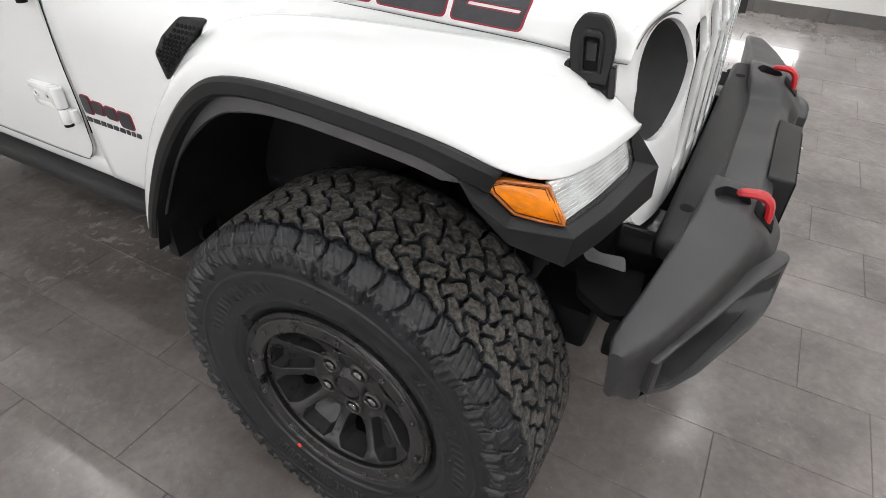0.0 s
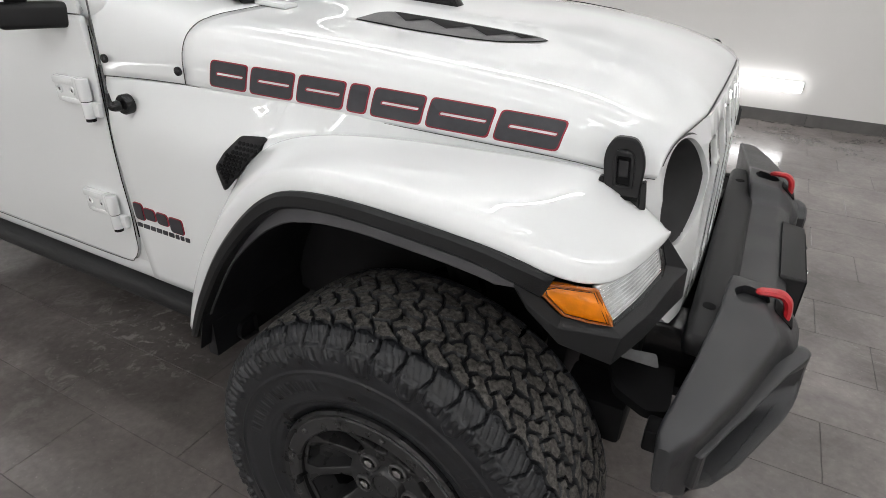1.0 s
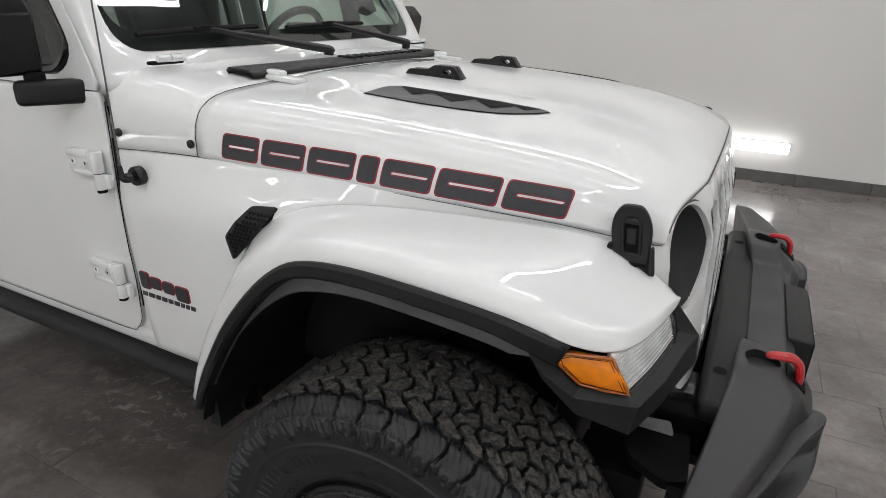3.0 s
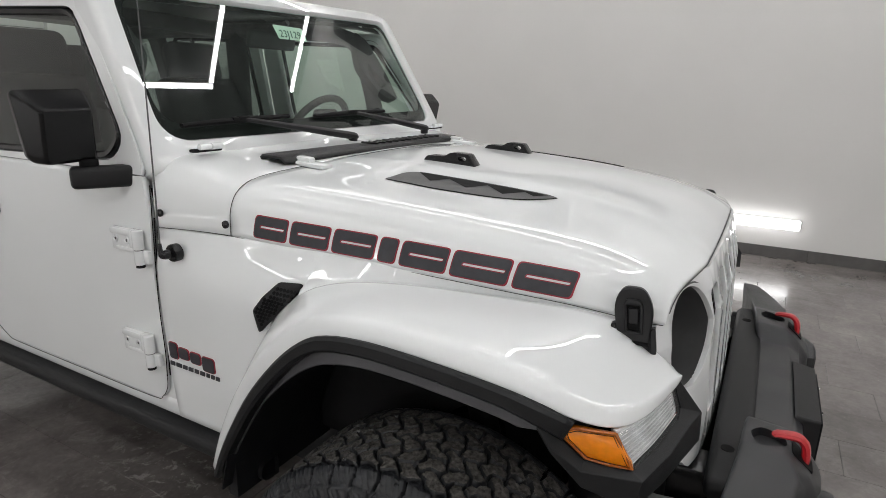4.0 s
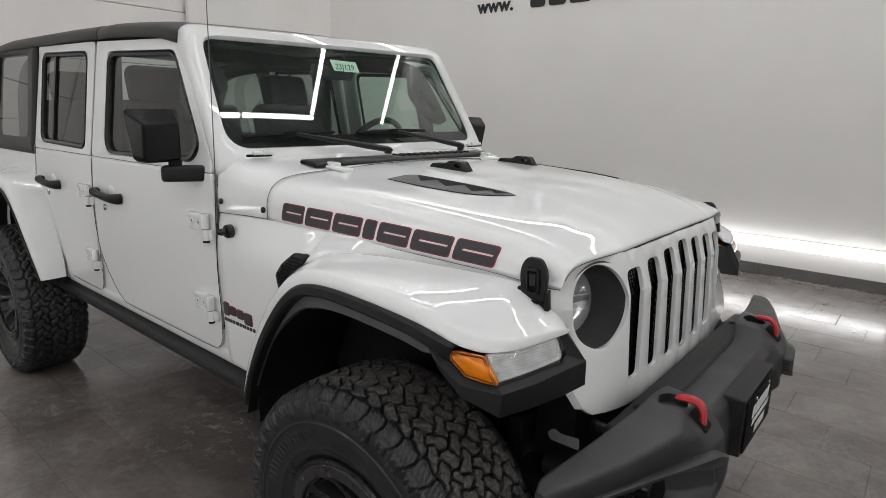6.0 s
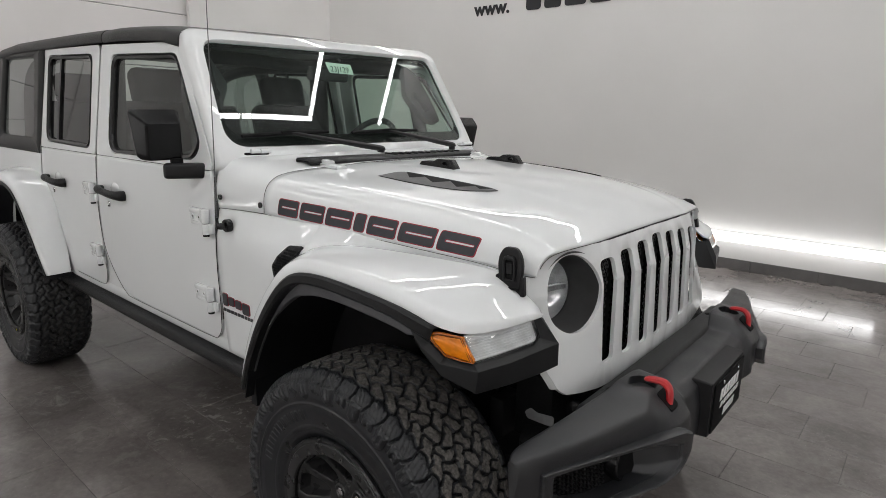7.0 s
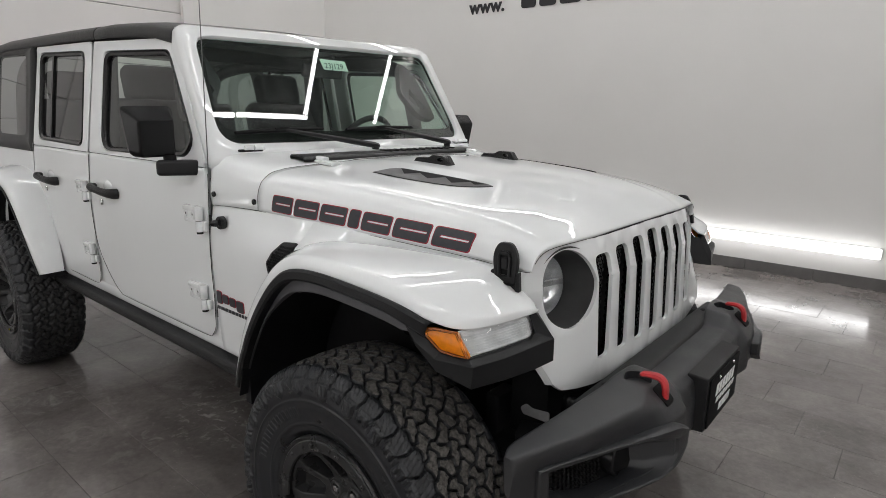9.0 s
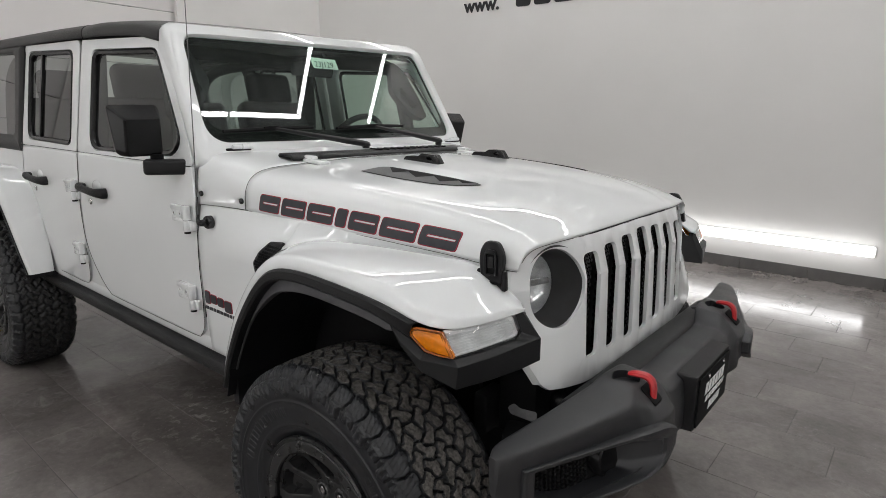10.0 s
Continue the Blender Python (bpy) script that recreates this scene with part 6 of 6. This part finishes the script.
for w, z0, z1 in ((0.094, 0.010, 0.062), (0.104, 0.010, 0.062), (0.106, 0.010, 0.062), (0.040, 0.010, 0.062), (0.106, 0.010, 0.062), (0.122, 0.010, 0.062), (0.116, 0.010, 0.062)):
    lean = 0.010

    def lp(g):
        return rounded([(x - g, z0 - g), (x + w + g, z0 - g), (x + w + lean + g, z1 + g), (x + lean - g, z1 + g)], 0.010, 3)

    def slot(g):
        a, b, c, d = x + 0.20 * w + g, x + 0.97 * w - g, z0 + 0.44 * (z1 - z0) + g, z0 + 0.60 * (z1 - z0) - g
        return rounded([(a, c), (b, c), (b + 0.3 * lean, d), (a + 0.3 * lean, d)], 0.004, 2) if w > 0.06 else ()
    decal(lp(0.0028), 0.0009, REDLINE, "decal_edge", "thin red outline of the decal", slot(0.0020))
    decal(lp(0.0), 0.0020, DECAL, "hood_decal", "charcoal plain decal block with a slot", slot(0.0))
    x += w + 0.0135

# hood scoops; flat dark sheets carry the shade of gap and louvre openings
def on_hood(x, y, d=0.0):
    return (x, y, hood_z(x, y) + d)


def hood_patch(name, loop, lift, mat, parent, label=""):
    """A thin sheet that follows the hood, from an outline in plan."""
    bm = filled(loop)
    for _ in range(2):
        bmesh.ops.subdivide_edges(bm, edges=[e for e in bm.edges if e.calc_length() > 0.02], cuts=1)
    bmesh.ops.triangulate(bm, faces=bm.faces)
    for v in bm.verts:
        v.co = on_hood(v.co.x, v.co.y, lift)
    return part(name, bm, mat, parent, label, face=(0, 0, 1), angle=60)


SCOOP = [(-0.352, 0.458, 0.004), (-0.336, 0.385, 0.02), (-0.300, 0.364, 0.02), (0.060, 0.354, 0.01), (0.084, 0.362, 0.008), (0.060, 0.388, 0.01), (0.010, 0.426, 0.03), (-0.060, 0.447, 0.04), (-0.200, 0.463, 0.04)]
TEETH = [(-0.302, 0.370), (-0.240, 0.420), (-0.203, 0.383), (-0.135, 0.421), (-0.095, 0.378), (-0.038, 0.416), (0.004, 0.374), (0.032, 0.389), (0.062, 0.362)]
for sgn in (-1, 1):
    out = rounded([(x, sgn * y, r) for x, y, r in SCOOP], 0.02, 4)
    rim = [(x * 1.012 + 0.0017, sgn * 0.41 + (y - sgn * 0.41) * 1.05) for x, y in out]
    sc = hood_patch("hood_scoop", rim, 0.0012, DARK, car, "dark sheet for the shaded gap round the hood vent")
    hood_patch("vent_insert", out, 0.003, INSERT, sc, "grey plastic vent insert in the hood")
    # black zigzag sheet painted for the recess, nothing is cut
    hood_patch("louvre", [(x, sgn * y) for x, y in TEETH], 0.0042, DARK, sc, "dark saw-toothed sheet for the vent's shaded opening")

# black bump stops on the hood, each with a small eye
for y in (-0.205, 0.215):
    z = hood_z(-0.37, y)
    tilt = (hood_z(-0.28, y) - hood_z(-0.43, y)) / 0.15
    eye = [(-0.314 + 0.013 * math.cos(a), 0.0155 + 0.0065 * math.sin(a)) for a in np.linspace(0, 2 * math.pi, 16, endpoint=False)]
    bm = filled(rounded([(-0.442, -0.002), (-0.428, 0.014), (-0.372, 0.017), (-0.350, 0.030), (-0.296, 0.030), (-0.270, -0.004)], 0.006, 3), [eye])
    for v in bm.verts:
        v.co = (v.co.x, y - 0.019, z + v.co.y + tilt * (v.co.x + 0.37))
    st = thicken(part("hood_bump_stop", bm, GLOSSBLACK, car, "black rubber bump stop with an eye", angle=30), 0.038, 0)
    st.location = (0.064, 0.019, (hood_z(-0.306, y) - hood_z(-0.37, y)))
    bv = st.modifiers.new("bevel", "BEVEL")
    bv.width, bv.segments, bv.limit_method, bv.angle_limit = 0.004, 2, "ANGLE", radians(50)
# dark inner edge of the far vent, seen along the hood's raised middle
v, f = tube([on_hood(x, 0.357, 0.0015) for x in (-0.33, -0.2, -0.05, 0.06, 0.085)], [0.003, 0.005, 0.006, 0.004, 0.001], 8, 4, flat=0.6)
ob_from("vent_edge", v, f, DARK, car, "dark raised edge of the hood vent")


# rubber hood latches
def latch(sgn):
    m = Matrix.Translation((0.340, sgn * 0.651, 1.156)) @ pose(0, 0, 0, 0, 0, 6 * sgn * -1)

    def to3(u, v, d):
        return m @ Vector((u - 0.112 * v, sgn * (d + 0.002 - 0.16 * v), v))

    def block(name, loop, depth, mat, parent, label, bevel=0.003):
        bm = bmesh.new()
        prism(bm, loop, to3, depth)
        ob = part(name, bm, mat, parent, label, angle=30)
        b = ob.modifiers.new("bevel", "BEVEL")
        b.width, b.segments, b.limit_method, b.angle_limit = bevel, 2, "ANGLE", radians(40)
        return ob
    la = block("hood_latch", rounded([(-0.029, -0.046, 0.004), (0.027, -0.046, 0.004), (0.035, 0.012, 0.02), (0.031, 0.036, 0.012), (0.018, 0.056, 0.010), (-0.016, 0.056, 0.010), (-0.031, 0.036, 0.012), (-0.035, 0.012, 0.02)], 0.01, 4), 0.016, RUBBERBLACK, car, "black rubber hood latch", 0.006)
    frame_loop = rounded([(-0.017, -0.026, 0.003), (0.017, -0.026, 0.003), (0.018, 0.022, 0.006), (0.012, 0.036, 0.006), (-0.012, 0.036, 0.006), (-0.018, 0.022, 0.006)], 0.005, 3)
    hole = rounded([(-0.011, -0.022), (0.011, -0.022), (0.012, 0.026), (-0.012, 0.026)], 0.004, 3)
    bm = filled(frame_loop, [hole])
    for v in bm.verts:
        v.co = to3(v.co.x, v.co.y, 0.0165)
    thicken(part("latch_frame", bm, RUBBERBLACK, la, "raised frame of the latch", face=(0, sgn, 0)), 0.006, 1)
    # black patch, slightly proud, for the shade of the pocket
    block("latch_pocket_patch", hole, 0.0166, DARK, la, "dark patch for the shaded pocket in the latch", 0.0005)
    block("latch_strap", rounded([(-0.009, -0.008), (0.009, -0.008), (0.009, 0.020), (-0.009, 0.020)], 0.003), 0.021, RUBBERBLACK, la, "raised rubber strap", 0.002)
    block("latch_bar", rounded([(-0.028, -0.046), (0.026, -0.046), (0.026, -0.040), (-0.028, -0.040)], 0.002), 0.020, DARK, la, "dark bar across the latch", 0.001)
    block("latch_base", rounded([(-0.037, -0.034, 0.012), (-0.038, -0.062, 0.008), (0.000, -0.070, 0.012), (0.030, -0.062, 0.006), (0.032, -0.034, 0.01)], 0.008), 0.010, PLASTIC, la, "black latch base")
    for u in (-0.036, 0.034):
        block("latch_ear", rounded([(u - 0.006, -0.060), (u + 0.006, -0.060), (u + 0.004, -0.012), (u - 0.005, -0.016)], 0.004), 0.015, RUBBERBLACK, la, "black latch ear", 0.002)


latch(-1), latch(1)

# seams as thin tubes, gap shade in their colour: hood to fender, cowl to hood
for sgn in (-1, 1):
    pts = [(r[0][0], sgn * (abs(r[0][1]) - 0.0008), r[0][2] - 0.0025) for r in H]
    v, f = tube([(-0.846, sgn * 0.783, 1.190), (-0.74, sgn * 0.753, 1.190)] + pts[:-1], 0.0008, 8, 3)
    ob_from("hood_seam", v, f, SEAM, car, "thin grey tube for the shaded gap under the hood edge")
    pts = [(-0.6265, sgn * abs(y), z + 0.0005) for y, z in HOOD[0][1][:5]]
    v, f = tube(pts, 0.0012, 6, 4)
    ob_from("cowl_seam", v, f, SEAM, car, "thin grey tube for the shaded gap between hood and cowl")
    v, f = tube([(x, sgn * (-side_y(z) - 0.007), z) for x, z in ((GAP_F - 0.016, 0.76), (GAP_F - 0.002, 0.9), (GAP_F - 0.002, 1.05), (GAP_F - 0.002, 1.15), (GAP_F - 0.002, 1.215))], 0.0020, 6, 2)
    ob_from("door_seam", v, f, DARK, car, "thin black tube for the shaded gap before the door")

v, f = tube([(p[0] + 0.0010, p[1], p[2] - 0.0005) for p in HD[-1][4:-4:3]], 0.0009, 8, 2)
ob_from("hood_front_seam", v, f, SEAM, car, "thin grey tube for the shaded gap between hood and grille")

# thin tubes round the lower doors, coloured as the shade in the gaps
for sgn in (-1, 1):
    for line in ([(-0.868, 0.76), (-0.877, 0.72), (-0.908, 0.682), (-0.96, 0.667), (-1.30, 0.665), (-1.69, 0.665), (-1.745, 0.674), (-1.80, 0.71), (-1.862, 0.78), (-1.915, 0.86), (-1.938, 0.96), (-1.941, 1.10), (-1.941, 1.31)],
                 [(-1.945, 0.86), (-1.950, 0.76), (-1.972, 0.70), (-2.020, 0.667), (-2.20, 0.665), (-2.38, 0.667)]):
        v, f = tube([(x, sgn * (0.001 - side_y(z)), z) for x, z in line], 0.0012, 6, 3)
        ob_from("door_gap", v, f, SEAM, car, "thin grey tube for the shaded gap round a door")

    # black tube for the deeper shade at the hinge side
    v, f = tube([(x, sgn * (0.001 - side_y(z)), z) for x, z in ((GAP_F - 0.003, 1.30), (GAP_F - 0.003, 1.0), (-0.857, 0.84), (-0.868, 0.76))], 0.0015, 6, 3)
    ob_from("door_gap", v, f, DARK, car, "thin black tube for the shaded gap at the door's hinges")

# screws on the cowl side
for x, z in ((-0.628, 1.220), (-0.830, 1.230)):
    bm = bmesh.new()
    cyl(bm, pose(x, -0.746 - (0.034 if x < -0.8 else 0.002), z, 90, 0, 0), 0.010, 0.008, 16, bevel=0.002)
    part("body_screw", bm, GLOSSBLACK, car, "black body screw")

# cowl grille, hood hinges, wipers
rows = [[(-0.735, y, 1.358 + 0.006 * (1 - abs(y) / 0.5)), (-0.725, y, 1.366), (-0.655, y, 1.362), (-0.640, y, 1.350)] for y in np.linspace(-0.52, 0.50, 12)]
cg = sheet("cowl_grille", np.array(rows), PLASTIC, car, "black plastic cowl grille", thick=0.01, flip=True)
for k in range(11):
    y = -0.06 + k * 0.042
    bm = bmesh.new()
    box(bm, (0, 0, 0), (0.062, 0.010, 0.008), 0.003, m=pose(-0.690, y, 1.367, 0, 0, 18))
    part("cowl_slat", bm, GLOSSBLACK, cg)
for sgn in (-1, 1):
    bm = bmesh.new()
    box(bm, (0, 0, 0), (0.10, 0.05, 0.014), 0.006, m=pose(-0.595, sgn * 0.455, 1.340, 0, 4, 0))
    box(bm, (0, 0, 0), (0.05, 0.028, 0.022), 0.006, m=pose(-0.625, sgn * 0.455, 1.350, 0, 4, 0))
    part("hood_hinge", bm, PAINT, car, "white hood hinge")
    bm = bmesh.new()
    cyl(bm, pose(-0.812, sgn * 0.602, 1.389, 90, 0, 0), 0.0095, 0.034, 16, bevel=0.002)
    cyl(bm, pose(-0.812, sgn * 0.640, 1.389, 90, 0, 0), 0.0085, 0.036, 16, bevel=0.002)
    box(bm, (-0.826, sgn * 0.60, 1.384), (0.026, 0.062, 0.009), 0.003)
    part("windscreen_hinge", bm, PAINT, car, "white windscreen hinge")
    # dark plate set on the cowl for the slot's shade
    bm = bmesh.new()
    box(bm, (-0.826, sgn * 0.625, 1.3785), (0.022, 0.095, 0.009), 0.004)
    part("hinge_slot", bm, DARK, car, "dark plate for the shaded slot under the windscreen hinge")


def wiper(tip, mid, piv):
    tip, mid, piv = (np.array(p, float) for p in (tip, mid, piv))
    up = np.array([0.010, 0, 0.006])
    v, f = tube([piv + np.array([0.0, 0.012, 0.002]), piv + np.array([0, -0.004, 0.010]), piv * 0.75 + mid * 0.25 + up * 1.2, piv * 0.4 + mid * 0.6 + up, mid + up * 0.8], [0.014, 0.018, 0.017, 0.013, 0.009], 8, 4, flat=0.75)
    w = ob_from("wiper_arm", v, f, PLASTIC, car, "black wiper arm", angle=50)
    d = mid - tip
    end = mid + d * 0.95
    v, f = tube([tip, (tip + mid) / 2 + up * 0.3, mid + up * 0.35, (mid + end) / 2 + up * 0.3, end], [0.009, 0.012, 0.0135, 0.012, 0.009], 8, 4, flat=0.7)
    ob_from("wiper_blade", v, f, DARK, w, "black wiper blade", angle=50)
    bm = bmesh.new()
    box(bm, mid + up * 0.6, (0.022, 0.085, 0.016), 0.005)
    box(bm, mid + up * 1.1, (0.014, 0.045, 0.014), 0.004)
    part("wiper_bracket", bm, DARK, w, "black bracket between arm and blade")
    bm = bmesh.new()
    cyl(bm, Matrix.Translation(piv), 0.016, 0.03, 16, bevel=0.004)
    part("wiper_pivot", bm, PLASTIC, w, "black wiper pivot")


wiper((-0.898, -0.640, 1.440), (-0.892, -0.435, 1.447), (-0.785, -0.030, 1.374))
wiper((-0.896, -0.100, 1.449), (-0.892, 0.110, 1.453), (-0.790, 0.470, 1.378))

# ---- interior seen through the glass ----
bm = bmesh.new()
box(bm, (-1.15, 0, 1.27), (0.40, 1.36, 0.20), 0.05, seg=3)
box(bm, (-1.02, 0, 1.36), (0.2, 1.36, 0.04), 0.015)
box(bm, (-1.14, 0.36, 1.395), (0.16, 0.34, 0.06), 0.025, seg=3)
part("dashboard", bm, SEAT, car, "black dashboard")
m = pose(-1.30, 0.37, 1.335, 0, -62, 0)
v, f = tube([m @ Vector((0.185 * math.cos(a), 0.185 * math.sin(a), 0)) for a in np.linspace(0, 2 * math.pi, 25)], 0.016, 10, 2)
sw = ob_from("steering_wheel", v, f, SEAT, car, "black steering wheel", angle=60)
bm = bmesh.new()
box(bm, (0, 0, -0.01), (0.10, 0.14, 0.05), 0.02, m=m)
for a in (0, math.pi, -math.pi / 2):
    box(bm, (0.11 * math.cos(a + math.pi / 2), 0.11 * math.sin(a + math.pi / 2), 0), (0.035 if a else 0.14, 0.14 if a else 0.035, 0.02), 0.006, m=m)
part("wheel_boss", bm, SEAT, sw)


def seat(x, y):
    bm = bmesh.new()
    box(bm, (0, 0, 0.32), (0.13, 0.50, 0.70), 0.05, m=pose(x, y, 0.92, 0, -14, 0), seg=3)
    s = part("seat_backrest", bm, SEAT, car, "black seat backrest")
    bm = bmesh.new()
    box(bm, (-0.02, 0, 0.755), (0.10, 0.30, 0.20), 0.045, m=pose(x, y, 0.92, 0, -14, 0), seg=3)
    for q in (-0.06, 0.06):
        cyl(bm, pose(x, y, 0.92, 0, -14, 0) @ pose(-0.02, q, 0.64), 0.006, 0.1, 8)
    part("headrest", bm, SEAT, s, "black headrest")
    bm = bmesh.new()
    box(bm, (x + 0.22, y, 0.88), (0.52, 0.50, 0.16), 0.05, seg=3)
    part("seat_cushion", bm, SEAT, s, "black seat cushion")


seat(-1.95, -0.36), seat(-1.95, 0.42), seat(-2.95, -0.40), seat(-2.95, 0.40)
# padded roll bars
for sgn in (-1, 1):
    v, f = tube([(-1.16, sgn * 0.66, 1.35), (-1.22, sgn * 0.645, 1.62), (-1.30, sgn * 0.63, 1.76), (-1.6, sgn * 0.625, 1.80), (-2.1, sgn * 0.62, 1.82), (-2.9, sgn * 0.61, 1.82), (-3.3, sgn * 0.62, 1.7), (-3.4, sgn * 0.64, 1.3)], 0.038, 12, 5)
    rb = ob_from("roll_bar", v, f, SEAT, car, "black padded roll bar", angle=60)
    v, f = tube([(-2.08, sgn * 0.64, 0.9), (-2.06, sgn * 0.64, 1.4), (-2.05, sgn * 0.62, 1.81)], 0.055, 12, 4)
    ob_from("pillar_pad", v, f, SEAT, rb, "black padded pillar", angle=60)
    pad = rounded([(0.592, 1.800), (0.556, 1.715), (0.524, 1.635), (0.592, 1.535), (0.640, 1.500), (0.700, 1.490), (0.735, 1.50), (0.72, 1.60), (0.672, 1.752)], 0.03)
    gap = rounded([(0.600, 1.660), (0.682, 1.558), (0.628, 1.546), (0.570, 1.600)], 0.012)
    bm = filled([(sgn * y, z) for y, z in pad], [[(sgn * y, z) for y, z in gap]])
    for v in bm.verts:
        y, z = v.co.x, v.co.y
        v.co = (-1.10 - 0.50 * (z - 1.50), y, z)
    g = thicken(part("grab_handle", bm, SEAT, rb, "black padded grab handle on the pillar", face=(1, 0, 0)), 0.035, -1)
    b = g.modifiers.new("bevel", "BEVEL")
    b.width, b.segments, b.limit_method, b.angle_limit = 0.008, 2, "ANGLE", radians(50)
v, f = tube([(-2.05, -0.62, 1.81), (-2.05, 0, 1.825), (-2.05, 0.62, 1.81)], 0.038, 12, 4)
ob_from("cross_bar", v, f, SEAT, car, "black padded cross bar", angle=60)
bm = bmesh.new()
box(bm, (0, 0, 0), (0.03, 0.24, 0.065), 0.014, m=pose(-1.20, 0.02, 1.712, 0, 12, 0), seg=3)
cyl(bm, pose(-1.16, 0.02, 1.75, 0, 60, 0), 0.010, 0.10, 12)
part("rear_view_mirror", bm, SEAT, car, "black rear-view mirror")
bm = bmesh.new()
box(bm, (-1.62, 0, 0.70), (1.6, 1.40, 0.05))
box(bm, (-1.16, 0, 0.98), (0.04, 1.42, 0.6))
part("cabin_floor", bm, DARK, car, smooth=False)

# ---- floor tiles, last ----
TW, TL, JT = 0.3078, 0.6126, 0.0019
YT = -1.155
bm = bmesh.new()
box(bm, (0, 0, -0.004), (TL - JT, TW - JT, 0.008), 0.0012, seg=1)
me = bpy.data.meshes.new("floor_tile")
bm.to_mesh(me)
bm.free()
me.materials.append(TILE)
far = bmesh.new()
spots = []
for r in range(-19, 20):
    y = YT + (r + 0.5) * TW
    if not (Y0 < y - TW / 2 + 0.3 and y < WALL_Y + 0.1):
        continue
    off = (0.585 - (r - 12) * TL / 3) % TL
    for c in range(-13, 15):
        x = off + (c + 0.5) * TL
        if WALL_X - 0.3 < x < X1 + 0.3:
            spots.append((max(abs(x + 0.4) - 1.9, 0) + max(abs(y - 0.8) - 2.2, 0), x, y))
spots.sort()
rng = random.Random(4)
for k, (_, x, y) in enumerate(spots):
    dz = rng.uniform(-0.0006, 0.0006)
    if k < 296:
        o = new("floor_tile", me)
        o.parent, o.matrix_basis = floor, pose(x, y, dz, rng.uniform(-0.05, 0.05), rng.uniform(-0.03, 0.03), 0)
    else:
        a, b = (TL - JT) / 2, (TW - JT) / 2
        vs = [far.verts.new((x + i * a, y + j * b, dz)) for i, j in ((-1, -1), (1, -1), (1, 1), (-1, 1))]
        lo = [far.verts.new((v.co.x, v.co.y, -0.008)) for v in vs]
        far.faces.new(vs)
        for i in range(4):
            far.faces.new((vs[i - 1], lo[i - 1], lo[i], vs[i]))
fm = bpy.data.meshes.new("floor_tile_field")
far.to_mesh(fm)
far.free()
fm.materials.append(TILEJOIN)
fo = new("floor_tile_field", fm)
fo.parent = floor
tagged(fo, "grey stone-look floor tiles", kind="stuff")
